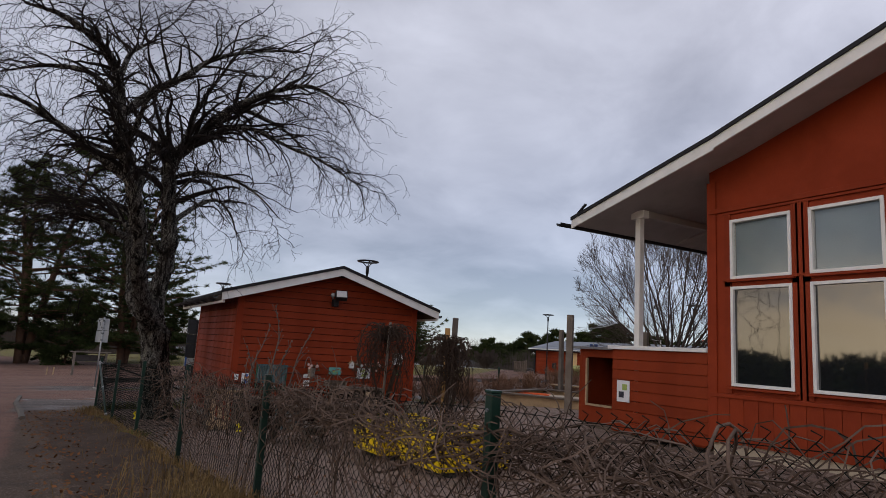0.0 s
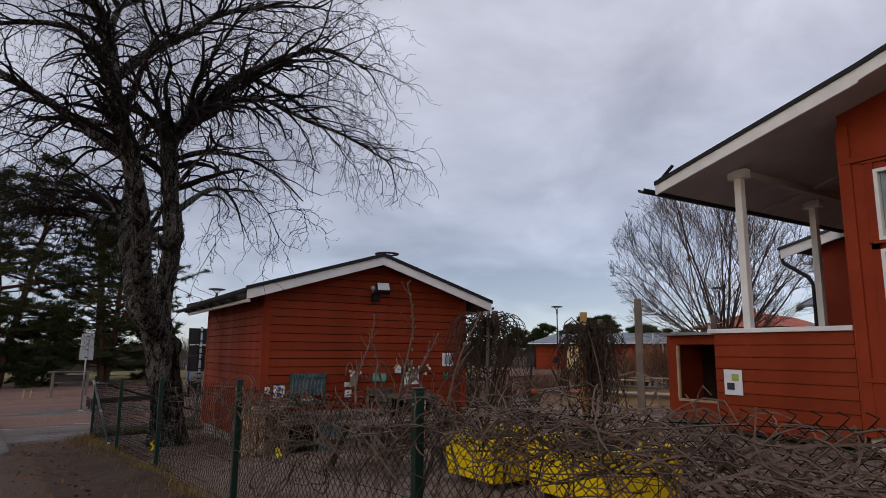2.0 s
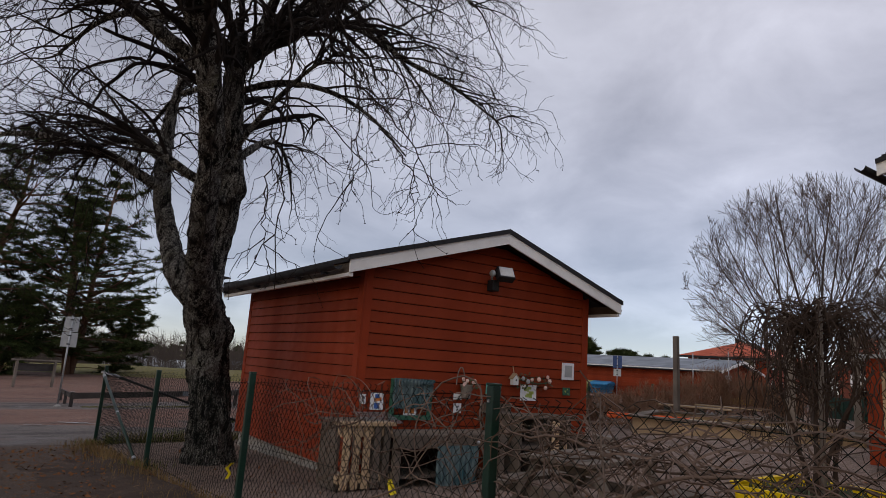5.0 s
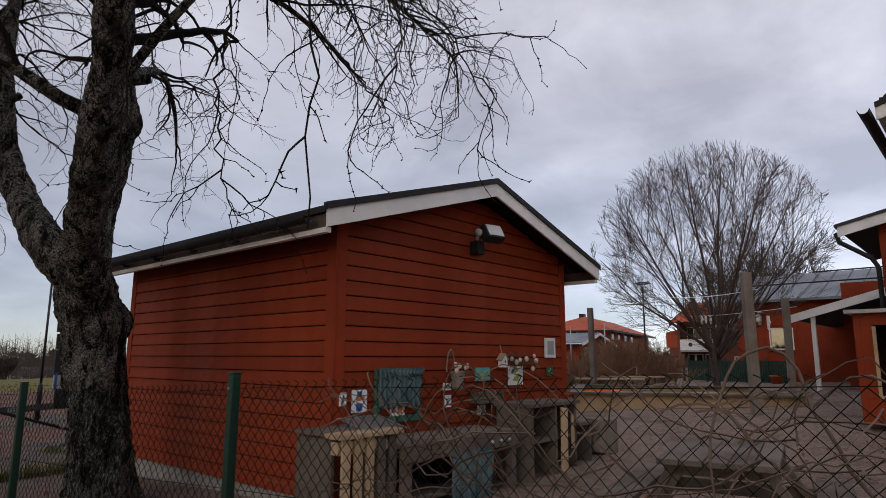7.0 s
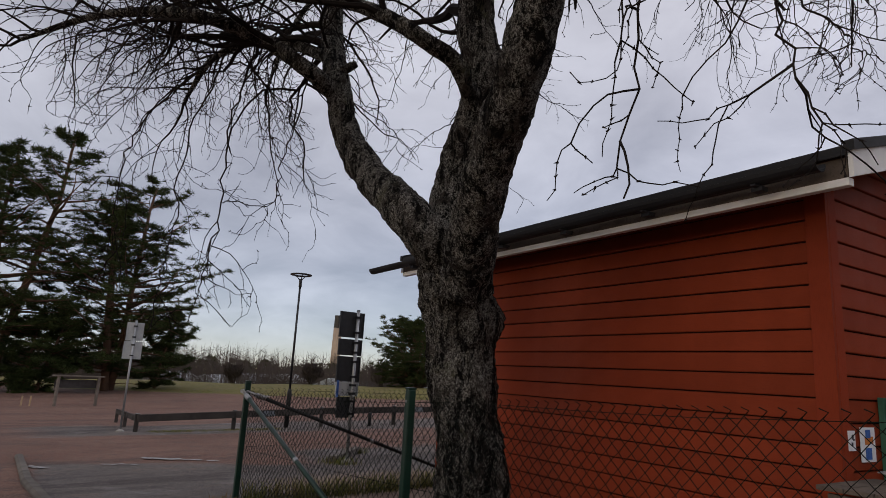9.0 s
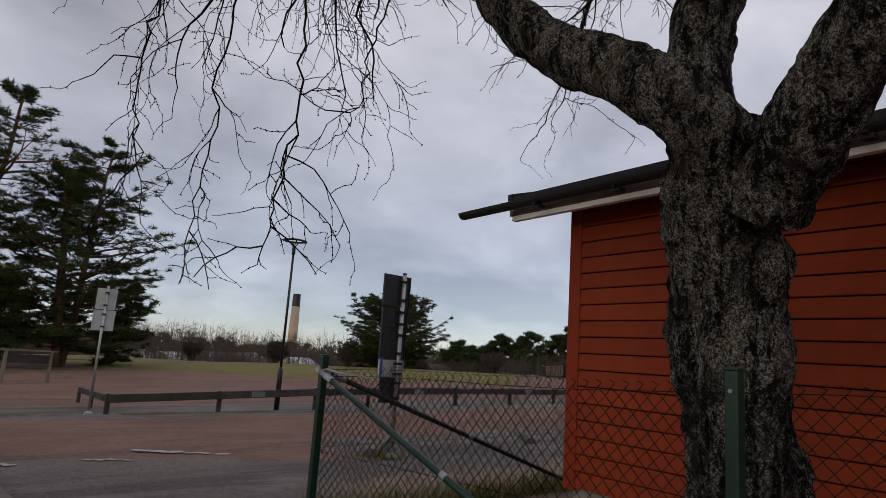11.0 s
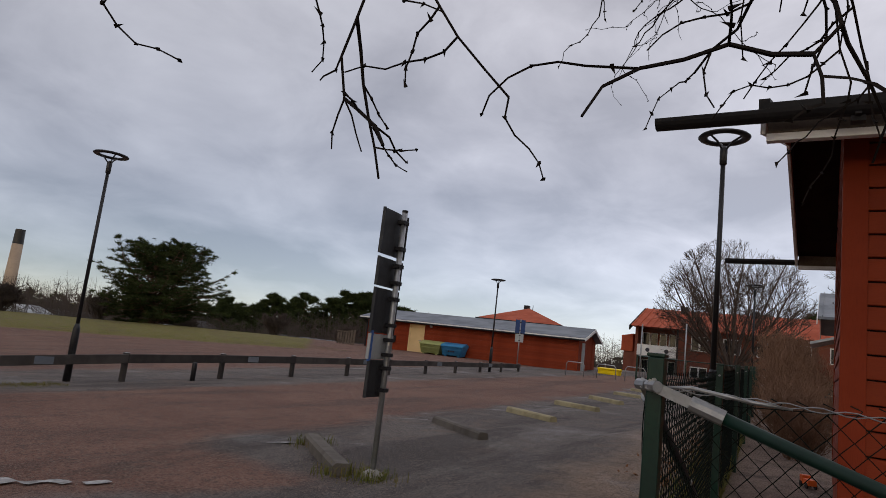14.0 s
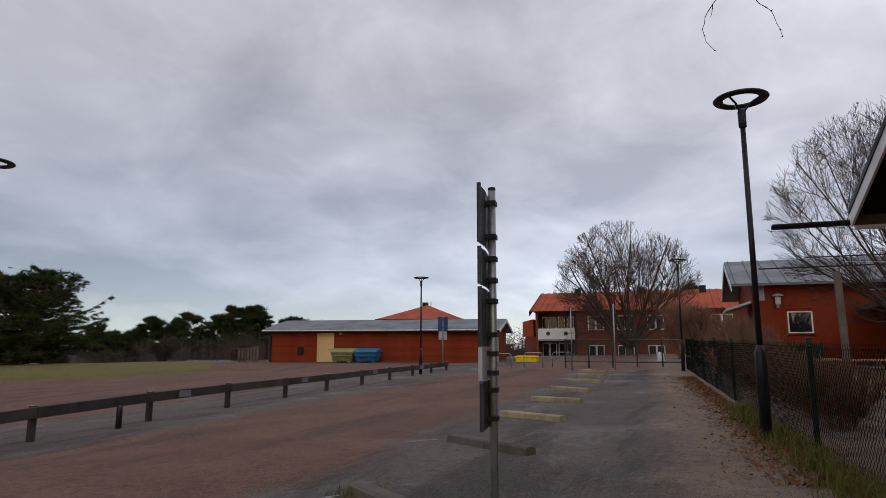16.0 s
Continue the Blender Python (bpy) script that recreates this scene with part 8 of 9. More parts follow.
# ---- saplings and shoots by the fence ----
def sapling(x, y, h, seed, label, shoots=7, lean=(0.0, 0.03), r=0.011):
    """A stem that forks low into long straight shoots, each with short side twigs and buds."""
    rnd = random.Random(seed)
    t = thing("sapling", (x, y, gz(x, y)), label, "sapling", "saplings by the fence")
    stem, _ = wander((0, 0, -0.1), (lean[0], lean[1], 1), h * 0.72, 12, rnd, 0.05, Vector((0, 0, 0.02)))
    part("stem", Shape().tube(stem, [r * (1 - 0.55 * i / 12) + 0.002 for i in range(13)], 7), PALE_TWIG, t, smooth=True)

    def shoot(p, d, length, rr):
        q, dd = wander(p, d, length, 9, rnd, 0.07, Vector((0, 0, 0.03)))
        sh = Shape().tube(q, [rr * (1 - 0.65 * k / 9) + 0.0014 for k in range(10)], 5)
        for k in range(2, 10):
            if rnd.random() < 0.6:
                a = rnd.uniform(0, 6.3)
                e, _ = wander(q[k], dd * 0.9 + Vector((math.cos(a), math.sin(a), 0.3)) * 0.75, rnd.uniform(0.05, 0.28) * (1.1 - k / 12), 4, rnd, 0.1, Vector((0, 0, 0.05)))
                sh.tube(e, [0.0032, 0.0028, 0.0024, 0.002, 0.0016], 4)
                sh.ball(e[-1], 0.005, 5, 4, 1.5)
            sh.ball(q[k] + Vector((rnd.gauss(0, 0.006), rnd.gauss(0, 0.006), 0.003)), 0.009, 5, 4, 1.4)
        part("shoot", sh, PALE_TWIG, t)

    shoot(stem[-1], stem[-1] - stem[-2], h * 0.36, r * 0.5)
    for k in range(shoots):
        i = 4 + int(8 * (k + rnd.random()) / shoots)
        a = k * 2.4 + rnd.uniform(-0.5, 0.5)
        d = Vector((0.45 * math.cos(a), 0.95 * math.sin(a), 1.0))
        shoot(stem[min(i, 12)], d, h * rnd.uniform(0.26, 0.46) * (1.15 - i / 24), r * 0.5)


sapling(-1.25, -7.17, 1.8, 3, "leafless sapling with upright budded shoots by the fence", 6, (0, 0.02), 0.014)
sapling(-1.23, -7.49, 1.62, 4, "leafless sapling with upright budded shoots by the fence", 5, (0, -0.08), 0.014)
sapling(-1.23, -6.75, 1.7, 8, "thin leafless sapling with pale shoots by the fence", 4, (0, 0.0), 0.011)
sapling(-1.5, -5.5, 1.2, 11, "small leafless sapling with crooked grey shoots by the fence", 3, (0.0, 0.1), 0.007)


# ---- climber grown through the fence ----
def build_climber():
    rnd = random.Random(12)
    t = thing("overgrown_climber", (-1.2, -10.0, gz(-1.2, -10)), "leafless tangled climber with woody stems grown over the fence", "climber")
    ox, oy, oz = -1.2, -10.0, gz(-1.2, -10)
    fx = lambda y: -2.157 + (5.067 - y) * 0.0738
    fine = Shape()
    up = lambda y: gz(fx(y), y) - 0.07 * min(max((-8.8 - y) / 2, 0.0), 1.0)  # sagging at the far end

    def strand(y, z, length, r, sides, wide=0.12, top=1.08, curl=0.22, single=False, hold=1.3):
        n = max(8, int(length / 0.07))
        p = Vector((fx(y) + 0.03 + rnd.gauss(0.03, wide), y, z))
        d = Vector((rnd.gauss(0, 0.2), rnd.choice((-1, 1)), rnd.gauss(0.05, 0.4))).normalized()
        pts = []
        for i in range(n):
            pts.append((p.x - ox, p.y - oy, p.z - oz))
            g = gz(p.x, p.y)
            off = p.x - fx(p.y) - 0.04
            over = max(0.0, p.z - up(p.y) - top)
            pull = Vector((-off * hold, 0, -3.0 * over + (0.25 if p.z < g + 0.45 else 0.0)))
            d = (d + pull + Vector((rnd.gauss(0, curl), rnd.gauss(0, curl * 0.9), rnd.gauss(0, curl * 1.2)))).normalized()
            p = p + d * (length / n)
            p.z = max(p.z, g + 0.03)
        radii = [max(r * (1 - 0.5 * i / n), 0.0024) for i in range(n)]
        if single:
            part("stem", Shape().tube(pts, radii, sides), VINE, t, smooth=True)
        else:
            fine.tube(pts, radii, sides, caps=False)

    def stretch():
        """Where a stem grows: thick on the far stretch, thin where the planters stand, patchy."""
        while True:
            y = rnd.uniform(-14.4, -4.8)
            dense = 1.0 if y < -8.2 else 0.3 if y < -7.4 else 0.16 if y < -6.3 else 0.36
            if rnd.random() < dense * (0.75 + 0.7 * noise.noise((y * 1.6, 0.3, 4.0))):
                return y

    for k in range(28):  # old woody stems along the top
        y = stretch()
        strand(y, up(y) + min(0.98, rnd.gauss(0.88, 0.1)), rnd.uniform(0.9, 2.4), rnd.uniform(0.0045, 0.0095), 7, 0.09, 0.98, 0.15, True)
    for k in range(9):  # stout stems slanting through the mesh
        y = rnd.uniform(-7.6, -3.0)
        strand(y, up(y) + rnd.uniform(0.3, 0.95), rnd.uniform(0.8, 1.8), rnd.uniform(0.006, 0.01), 7, 0.04, 1.02, 0.15, True)
    for k in range(1000):  # the dense mat on the top wire
        y = stretch()
        strand(y, up(y) + min(1.04, max(0.76, rnd.gauss(0.95, 0.055))), rnd.uniform(0.35, 1.25), rnd.uniform(0.0026, 0.0058), 3, 0.12, 0.98, 0.24)
    for k in range(60):  # looser below
        y = stretch()
        strand(y, up(y) + rnd.uniform(0.06, 0.8), rnd.uniform(0.4, 1.1), rnd.uniform(0.0026, 0.005), 3, 0.08)
    for k in range(64):  # thinner towards the shed
        y = -5.9 + 3.6 * rnd.random() ** 1.3
        strand(y, up(y) + min(1.05, rnd.gauss(0.8, 0.22)), rnd.uniform(0.5, 1.4), rnd.uniform(0.0028, 0.006), 3, 0.05)
    for k in range(20):
        y = rnd.uniform(-3.6, -1.6)
        strand(y, up(y) + rnd.uniform(0.5, 1.08), rnd.uniform(0.6, 1.4), rnd.uniform(0.003, 0.006), 3, 0.03)
    for k in range(46):  # stems rising inside the mesh
        y = stretch()
        q, _ = wander((fx(y) + rnd.gauss(0.06, 0.05), y, up(y)), (rnd.gauss(0, 0.12), rnd.gauss(0, 0.45), 1), rnd.uniform(0.6, 0.95), 9, rnd, 0.14, Vector((0, 0, 0.02)))
        fine.tube([(p.x - ox, p.y - oy, p.z - oz) for p in q], [rnd.uniform(0.0035, 0.007)] * 10, 4, caps=False)
    for k in range(60):  # loops and shoots standing out of the top
        y = rnd.uniform(-14.0, -3.6)
        q, _ = wander((fx(y) + rnd.gauss(0.05, 0.07), y, up(y) + 0.95), (rnd.gauss(0, 0.25), rnd.gauss(0, 0.8), 0.6), rnd.uniform(0.15, 0.5), 8, rnd, 0.2, Vector((0, 0, -0.22)))
        fine.tube([(p.x - ox, p.y - oy, p.z - oz) for p in q], [0.0045 - 0.0003 * i for i in range(9)], 3, caps=False)
    tagged(part("tangle", fine, VINE, t, "fine tangled stems"), kind="stuff")


build_climber()


def weeping_shrub(x, y, z, h, r, seed, label):
    rnd = random.Random(seed)
    t = thing("weeping_shrub", (x, y, z), label, "shrub", "weeping shrubs in the planters")
    sh = Shape()
    for k in range(5):
        q, _ = wander((rnd.gauss(0, 0.05), rnd.gauss(0, 0.05), -0.08), (rnd.gauss(0, 0.05), rnd.gauss(0, 0.05), 1), h * rnd.uniform(0.8, 0.98), 10, rnd, 0.1, Vector((0, 0, 0.02)))
        part("stem", Shape().tube(q, [0.02 - 0.0012 * i for i in range(11)], 6), SHRUB, t, smooth=True)
    for k in range(190):
        a = rnd.uniform(0, 6.3)
        reach = r * rnd.uniform(0.3, 1.0)
        z = h * (rnd.uniform(0.86, 1.02) if k % 3 else rnd.uniform(0.5, 0.95))
        p = Vector((rnd.gauss(0, 0.04), rnd.gauss(0, 0.04), z))
        q = [p]
        drop = rnd.uniform(0.15, 0.75) * h * (0.6 if k % 2 else 1.0)
        n = 13
        for i in range(1, n + 1):
            f = i / n
            out = reach * min(1.0, f * 2.4) ** 0.7
            down = drop * max(0.0, f - 0.28) / 0.72 - 0.1 * math.sin(math.pi * min(f * 2, 1))
            q.append(p + Vector((math.cos(a) * out, math.sin(a) * out, -down)) + Vector((rnd.gauss(0, 0.022), rnd.gauss(0, 0.022), rnd.gauss(0, 0.012))))
        q = [v for v in q if v.z > 0.0]
        if len(q) > 3:
            sh.tube(q, [max(0.0062 * (1 - 0.6 * i / len(q)), 0.0024) for i in range(len(q))], 3, caps=False)
    tagged(part("shoot_mass", sh, SHRUB, t, "hanging dry shoots"), kind="stuff")
    sp = Shape()
    for k in range(170):
        a, d = rnd.uniform(0, 6.3), rnd.uniform(0.05, 0.5)
        q, _ = wander((d * math.cos(a), d * math.sin(a), -0.02), (rnd.gauss(0, 0.4), rnd.gauss(0, 0.4), 1), rnd.uniform(0.08, 0.2), 4, rnd, 0.25, Vector((0, 0, 0)))
        sp.tube(q, 0.005, 3)
    tagged(part("herb_mass", sp, BUD_LEAF, t, "dark withered herbs"), kind="stuff")


weeping_shrub(1.17, -4.9, gz(1.17, -4.9) + 0.46, 1.3, 0.5, 3, "dry weeping shrub trained over a pole in a planter")
weeping_shrub(1.33, -6.37, gz(1.33, -6.37) + 0.46, 1.1, 0.3, 7, "dry tangled shrub in the yellow planter")


# ---- pines ----
def tuft(s, c, size, rnd, n=12, wide=0.075):
    """A spray of needles: thin blades round a point, spreading up and out."""
    for k in range(n):
        d = Vector((rnd.gauss(0, 1), rnd.gauss(0, 1), rnd.gauss(0.35, 0.55))).normalized() * size * rnd.uniform(0.55, 1.0)
        w = d.orthogonal().normalized()
        w.rotate(Euler((0, 0, rnd.uniform(0, 6.3))))
        w *= size * wide
        s.add([c + w, c - w, c + d], [(0, 1, 2)])


def pine(x, y, h, crown0, spread, seed, label, trunks=1, size=0.42, tops=None, dens=1.0, lean=0.1):
    """A Scots pine: bare crooked trunks, long level boughs and flat pads of needles with gaps of sky."""
    rnd = random.Random(seed)
    t = thing("pine_tree", (x, y, gz(x, y)), label, "pine", "pines beyond the road")
    wood, leaf = Shape(), Shape()
    for k in range(trunks):
        a = 2 * math.pi * k / trunks + rnd.uniform(-0.5, 0.5)
        ln = 0.03 if trunks == 1 else lean
        off = 0.3 * (trunks > 1)
        hh = h * (1.0 if k == 0 else rnd.uniform(0.8, 0.96))
        pts, _ = wander((off * math.cos(a), off * math.sin(a), -0.3), (ln * math.cos(a), ln * math.sin(a), 1), hh, 16, rnd, 0.035, Vector((0, 0, 0.03)))
        wood.tube(pts, [h * 0.017 * (1 - 0.85 * i / 16) + 0.03 for i in range(17)], 9)
        for i in range(1, 17):
            f = i / 16
            if f < crown0:
                if rnd.random() < 0.6:
                    b = rnd.uniform(0, 6.3)
                    q, _ = wander(pts[i], (math.cos(b), math.sin(b), 0.0), spread * 0.45, 6, rnd, 0.15, Vector((0, 0, -0.05)))
                    wood.tube(q, [0.05, 0.042, 0.036, 0.03, 0.024, 0.018, 0.01], 4)
                continue
            u = (f - crown0) / max(1 - crown0, 0.01)
            reach = spread * (0.72 + 0.28 * math.sin(math.pi * min(u * 1.3, 1))) * math.sqrt(max(1 - max(u - 0.35, 0) ** 2 / 0.47, 0.03))
            for b0 in range(int(3 * dens + rnd.random() * 1.6)):
                b = rnd.uniform(0, 6.3)
                rr = reach * rnd.uniform(0.55, 1.12)
                q, _ = wander(pts[i] + Vector((0, 0, rnd.uniform(-0.4, 0.4) * h / 16)), (math.cos(b), math.sin(b), rnd.uniform(-0.12, 0.3) + 0.5 * max(u - 0.6, 0)), rr, 9, rnd, 0.11, Vector((0, 0, 0.05)))
                wood.tube(q, [max(0.019 * rr * (1 - k2 / 9.5), 0.012) for k2 in range(10)], 4, caps=False)
                for k2 in range(3, 10):
                    side = Vector((-math.sin(b), math.cos(b), 0))
                    for sgn in (-1, 1):
                        if rnd.random() > 0.72:
                            continue
                        m = rnd.uniform(0.1, 0.3) * rr * (1.15 - k2 / 12)
                        e = q[k2] + side * sgn * m + Vector((math.cos(b), math.sin(b), 0.12)) * m * 0.6
                        wood.tube([q[k2], e], [0.012, 0.008], 3, caps=False)
                        for c0 in range(int(5 * dens)):
                            c = q[k2].lerp(e, rnd.uniform(0.35, 1.1)) + Vector((rnd.gauss(0, 0.22), rnd.gauss(0, 0.22), rnd.gauss(0.08, 0.1))) * size
                            tuft(leaf, c, size * rnd.uniform(0.55, 1.0), rnd, 13, 0.06)
        for _ in range(int(16 * dens)):
            tuft(leaf, pts[-1] + Vector((rnd.gauss(0, 0.3), rnd.gauss(0, 0.3), rnd.gauss(-0.05, 0.15))) * spread * 0.4, size, rnd)
    part("trunk", wood, PINE_BARK, t, smooth=True)
    tagged(part("crown", leaf, PINE_LEAF, t, "dark green needle sprays"), kind="stuff")
    return t


pine(1.2, 58.8, 19.0, 0.12, 7.6, 2, "broad dark pine with long layered boughs beyond the road", 3, 0.62, dens=1.15)
pine(-7.3, 57.5, 21.3, 0.2, 8.0, 4, "tall dark pine with a broad crown beyond the road", 3, 0.62, dens=1.15)
pine(-14.5, 60.0, 19.5, 0.22, 7.0, 6, "tall dark pine with a broad crown beyond the road", 2, 0.62)
pine(5.2, 60.5, 7.0, 0.02, 3.0, 15, "low dark young pine under taller ones", 1, 0.55)
pine(-4.1, 57.0, 7.0, 0.02, 3.6, 17, "low dark young pine under taller ones", 2, 0.55)
pine(-11.2, 56.4, 7.5, 0.02, 3.6, 16, "low dark young pine under taller ones", 2, 0.55)
pine(31.0, 57.4, 7.8, 0.04, 6.2, 8, "broad low pine standing on the lawn", 4, 0.46, dens=1.15, lean=0.24)
for k, (px, py, ph) in enumerate(((85, 92.5, 10.5), (91, 89, 12.2), (96.5, 86.5, 12.7), (102, 82, 11), (80, 97, 9.3), (107, 77, 10), (75, 100, 8.0))):
    pine(px, py, ph + 1.5, 0.06, 5.6, 20 + k, "distant pine in a dark grove", 2, 1.1, dens=1.2)
for k, (px, py, ph) in enumerate(((88, 6, 9.5), (94, 12, 10), (99, 4, 9), (84, 0, 8.5))):
    pine(px, py, ph, 0.25, 4.0, 40 + k, "distant pine behind the roofs", 1, 1.0, dens=0.7)


def build_woods():
    """Bare woods and conifers along the skyline all round."""
    rnd = random.Random(3)
    s, g = Shape(), Shape()
    for k in range(11000):
        front = k < 7500
        a = rnd.uniform(-0.15, 1.5) if front else rnd.uniform(1.5, 6.13)
        d = rnd.choice((105, 125, 150, 185)) * rnd.uniform(0.9, 1.1)
        x, y = d * math.sin(a), d * math.cos(a)
        z = gz(x, y) - 0.5
        clump = 0.9 + 0.35 * noise.noise((a * 9.0, d * 0.02, 0.5))
        h = rnd.uniform(0.55, 1.0) * clump * (d * (0.045 if front else 0.05) + 4.2)
        w = rnd.uniform(0.03, 0.06) * d / 110
        top = Vector((x + rnd.gauss(0, 0.8), y + rnd.gauss(0, 0.8), z + h))
        t = Vector((math.cos(a), -math.sin(a), 0)) * w
        base = Vector((x, y, z))
        s.add([base - t, base + t, top + t * 0.2, top - t * 0.2], [(0, 1, 2, 3)])
        for b in range(11):
            f = rnd.uniform(0.1, 0.9)
            p = base.lerp(top, f)
            q = p + Vector((math.cos(a), -math.sin(a), 0)) * rnd.gauss(0, 1.1) + Vector((0, 0, rnd.uniform(0.4, 1.8)))
            u = Vector((0, 0, w * 0.7))
            s.add([p - u, q, p + u], [(0, 1, 2)])
    for k in range(3600):
        a = rnd.uniform(0, 2 * math.pi)
        d = rnd.uniform(190, 330)
        x, y = d * math.sin(a), d * math.cos(a)
        z = gz(x, y)
        c = Vector((x, y, z + rnd.uniform(0, 6) * d / 220))
        tuft(g, c, rnd.uniform(1.8, 3.4), rnd, 18, 0.3)
    for k in range(2600):
        a = radians(rnd.uniform(195, 325))
        d = rnd.uniform(88, 125)
        x, y = d * math.sin(a), d * math.cos(a)
        z = gz(x, y)
        top = d * (0.05 + 0.025 * noise.noise((a * 14.0, 0.3, 0.7)))
        tuft(g, Vector((x, y, z + top * rnd.random())), rnd.uniform(2.0, 3.6), rnd, 12, 0.26)
    solo("far_woods", s, FAR_BRUSH, (0, 0, 0), "brown leafless woods along the skyline", "woods", kind="stuff")
    solo("far_conifers", g, PINE_LEAF, (0, 0, 0), "dark conifers along the skyline", "woods", kind="stuff")


build_woods()


# ---- grass, litter and leaves ----
def scatter_blades(name, spots, n, hmin, hmax, mt, seed, label, cat):
    rnd = random.Random(seed)
    s = Shape()
    for k in range(n):
        x, y = spots(rnd)
        z = gz(x, y)
        h = rnd.uniform(hmin, hmax)
        a = rnd.uniform(0, 6.3)
        d = Vector((math.cos(a), math.sin(a), 0))
        w = Vector((-d.y, d.x, 0)) * rnd.uniform(0.0025, 0.005)
        lean = rnd.uniform(0.1, 0.9) * h
        b = Vector((x, y, z - 0.01))
        m = b + d * lean * 0.35 + Vector((0, 0, h * 0.65))
        e = b + d * lean + Vector((0, 0, h * rnd.uniform(0.6, 1.0)))
        s.add([b - w, b + w, m + w * 0.8, m - w * 0.8, e], [(0, 1, 2, 3), (3, 2, 4)])
    solo(name, s, mt, (0, 0, 0), label, cat, kind="stuff")


fence_x = lambda y: -2.157 + (5.067 - y) * 0.0738
scatter_blades("verge_grass", lambda r: ((lambda y: (fence_x(y) - abs(r.gauss(0, 0.22)) - 0.02, y))(r.uniform(-13, 5.3))), 5200, 0.04, 0.2, STRAW, 1, "withered grass along the fence foot", "grass")
scatter_blades("dead_tussock", lambda r: ((lambda y: (fence_x(y) - abs(r.gauss(0.1, 0.4)) - 0.05, y))(r.gauss(-8.6, 1.6))), 4200, 0.08, 0.34, STRAW, 2, "tall dead grass tussocks by the fence", "grass")
scatter_blades("fence_grass", lambda r: ((lambda x: (x, 5.25 + 0.0743 * x + abs(r.gauss(0.03, 0.2))))(r.uniform(-2.0, 9.0))), 6500, 0.05, 0.3, LEAF_MIX, 3, "green grass growing along the fence foot", "grass")
scatter_blades("rail_moss", lambda r: (r.uniform(-1.2, 2.6), 17.75 + r.gauss(0, 0.25)), 2600, 0.02, 0.06, LEAF_MIX, 4, "low moss and grass under the timber barrier", "grass")
scatter_blades("lawn_edge", lambda r: ((lambda x: (x, 61.0 - 0.95 * x + abs(r.gauss(0, 3.0))))(r.uniform(-6, 30))), 9000, 0.06, 0.16, LEAF_MIX, 5, "rough edge of the lawn", "grass")
scatter_blades("post_tufts", lambda r: ((lambda q: (q[0] + r.gauss(0, 0.12), q[1] + r.gauss(0, 0.12)))(r.choice(((-2.16, 5.07), (-1.95, 2.0), (-1.72, -1.2), (0.5, 8.24), (1.5, 9.9), (0.5, 8.6))))), 1500, 0.04, 0.16, LEAF_MIX, 6, "grass tufts round the posts", "grass")


def scatter_leaves(name, spots, n, seed, label):
    rnd = random.Random(seed)
    s = Shape()
    for k in range(n):
        x, y = spots(rnd)
        c = Vector((x, y, gz(x, y) + 0.012 + rnd.uniform(0, 0.025)))
        a, sz = rnd.uniform(0, 6.3), rnd.uniform(0.014, 0.036)
        u = Vector((math.cos(a), math.sin(a), rnd.gauss(0, 0.35))) * sz
        v = Vector((-math.sin(a), math.cos(a), rnd.gauss(0, 0.35))) * sz * 0.6
        s.add([c - u, c - v * 0.9 - u * 0.2, c + u, c + v], [(0, 1, 2, 3)])
    solo(name, s, DEAD_LEAF, (0, 0, 0), label, "leaves", kind="stuff")


scatter_leaves("fallen_leaves", lambda r: ((lambda x: (x, 5.4 + 0.0743 * x + abs(r.gauss(0.1, 0.32))))(r.uniform(2.5, 19))), 6000, 1, "drift of brown leaves along the fence")
scatter_leaves("verge_leaves", lambda r: ((lambda y: (fence_x(y) - r.uniform(0.0, 1.6) ** 1.0, y))(r.uniform(-13, 4.8))), 2600, 2, "brown leaves lying on the dirt verge")
scatter_leaves("yard_leaves", lambda r: (r.uniform(-1.4, 6), r.uniform(-12, 4)), 1500, 3, "scattered brown leaves on the yard floor")


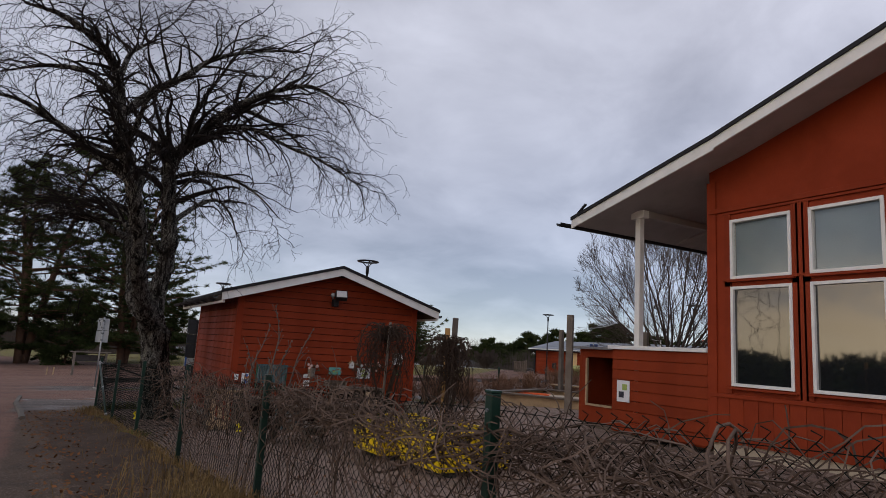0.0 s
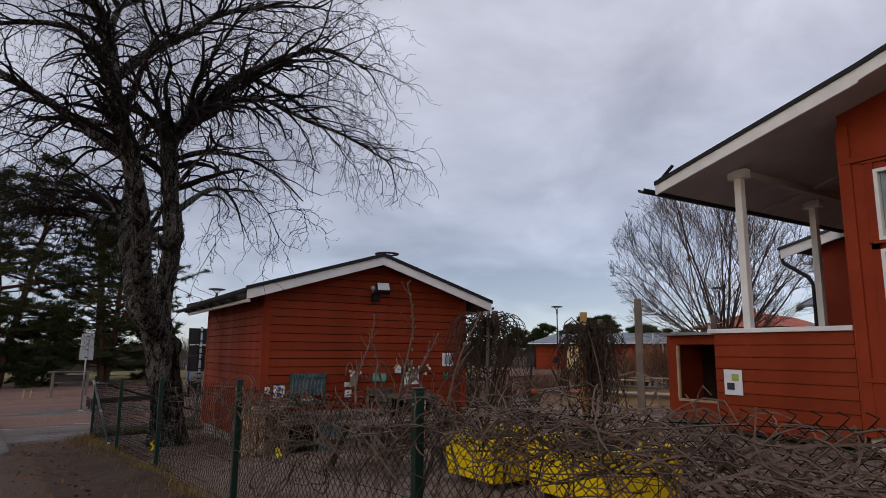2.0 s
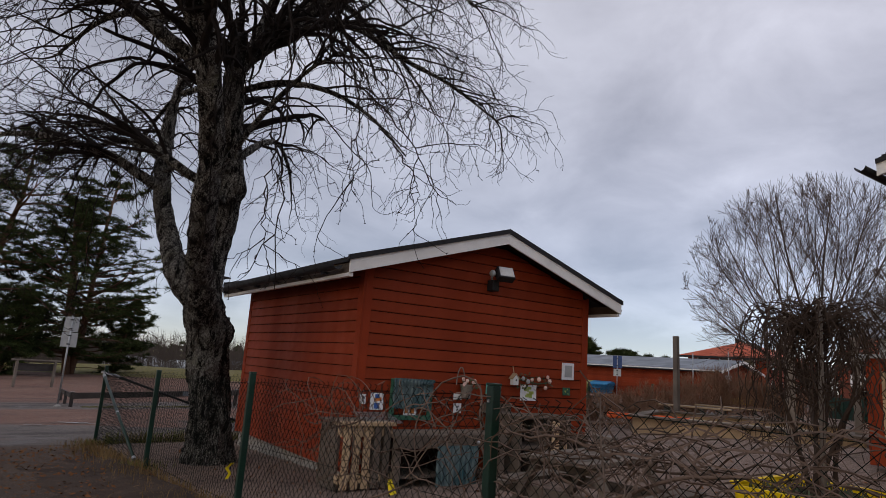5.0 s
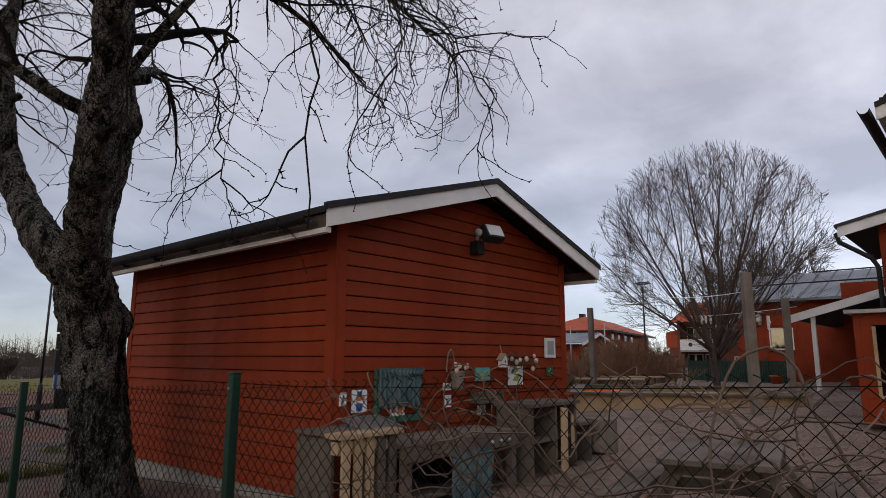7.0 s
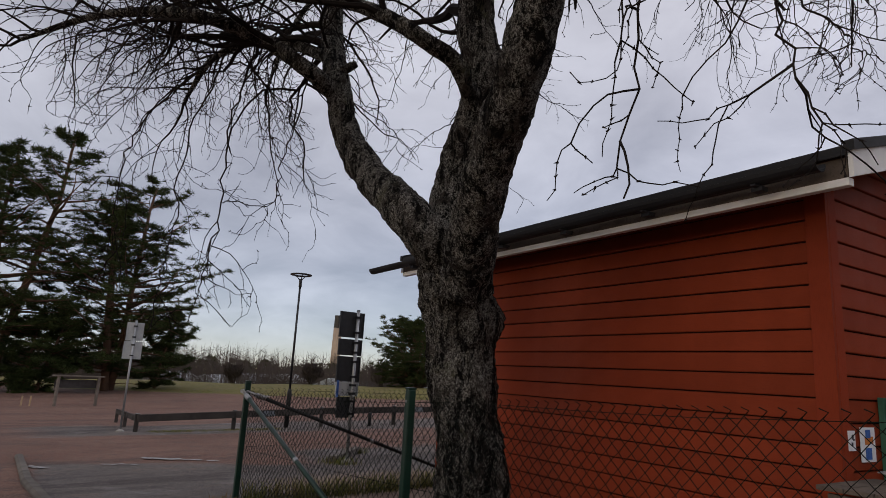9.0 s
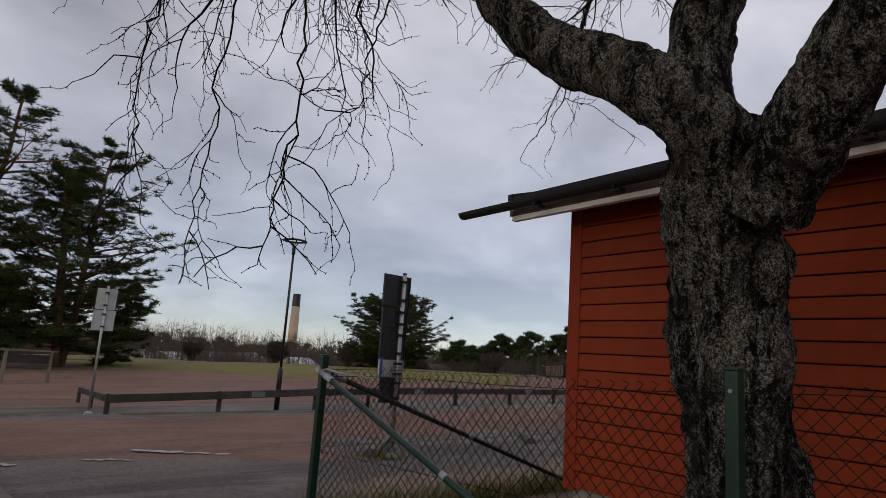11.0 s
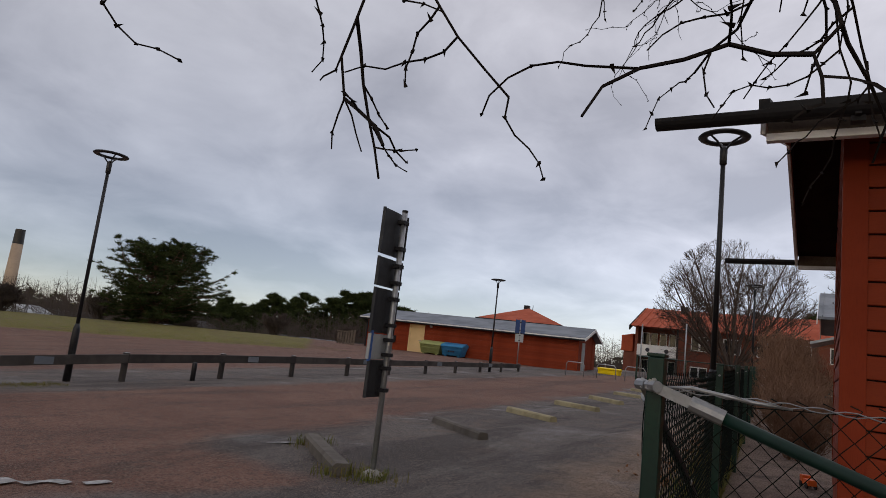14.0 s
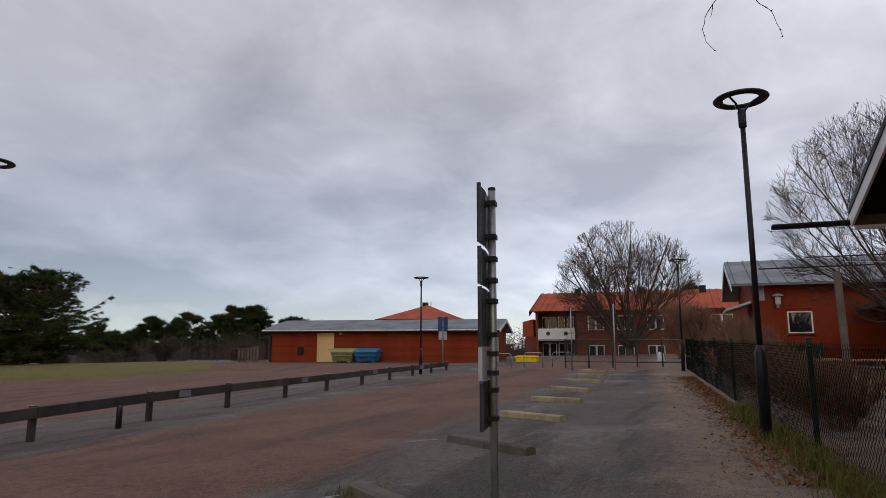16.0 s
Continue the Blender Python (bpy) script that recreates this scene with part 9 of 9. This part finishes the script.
def scatter_grit():
    """Loose stones on the asphalt, thicker along the edges of the bays."""
    rnd = random.Random(31)
    s = Shape()
    for k in range(15000):
        if k % 3 == 0:
            x, y = rnd.uniform(-4.5, 12), rnd.uniform(5, 15.2)
        elif k % 3 == 1:
            x, y = rnd.uniform(-6.5, 4), rnd.uniform(-2, 15) if rnd.random() < 0.5 else rnd.gauss(10.5, 1.2)
        else:
            x, y = rnd.uniform(-2, 12), 5.0 + abs(rnd.gauss(0, 1.3))
        if y < 5.4 and x > fence_x(y) - 1.7:
            continue
        r = rnd.uniform(0.003, 0.008) * (1.6 if rnd.random() < 0.06 else 1.0)
        c = Vector((x, y, gz(x, y) + 0.012 * noise.noise((x * 0.7, y * 0.7, 0.0)) + r * 0.3))
        a = rnd.uniform(0, 6.3)
        u, v = Vector((math.cos(a), math.sin(a), 0)) * r, Vector((-math.sin(a), math.cos(a), 0)) * r * 0.8
        s.add([c + u, c + v, c - u, c - v, c + Vector((0, 0, r * 0.8))], [(0, 1, 4), (1, 2, 4), (2, 3, 4), (3, 0, 4)])
    solo("loose_grit", s, GRIT, (0, 0, 0), "loose grey and brown grit scattered on the asphalt", "grit", kind="stuff")


GRIT = surface("loose_stone", (0.24, 0.2, 0.17), (0.07, 0.058, 0.05), 0.9, 0, 9.0, 30, (1, 1, 1), 0, 0.002, 0)
scatter_grit()


def verge_ridge():
    """Low uneven bank of soil along the fence, so that the verge is no flat sheet."""
    s = Shape()
    n, m = 90, 10
    for j in range(n + 1):
        y = -14 + 19 * j / n
        for i in range(m + 1):
            u = i / m
            x = fence_x(y) + 0.1 - u * 1.55
            h = 0.1 * math.exp(-((u - 0.1) / 0.35) ** 2) * (0.6 + 0.8 * noise.noise((x * 1.2, y * 0.8, 5.0))) + 0.025 * noise.noise((x * 5, y * 5, 2.0)) + 0.012
            edge = min(1.0, 5 * u, 6 * (1 - u), 6 * j / n, 6 * (1 - j / n))
            s.v.append((x, y, gz(x, y) - 0.03 + (h + 0.03) * edge))
    s.f = [(j * (m + 1) + i, j * (m + 1) + i + 1, (j + 1) * (m + 1) + i + 1, (j + 1) * (m + 1) + i) for j in range(n) for i in range(m)]
    solo("verge_bank", s, VERGE, (0, 0, 0), "low uneven bank of bare soil along the fence", "soil bank", kind="structure", smooth=True)


VERGE = surface("verge_soil", (0.06, 0.038, 0.026), (0.03, 0.02, 0.015), 0.95, 0, 2.0, 30, (1, 1, 1), 0.9, 0.02, 0, ((0.16, 0.1, 0.05), 9.0, 0.4))
verge_ridge()
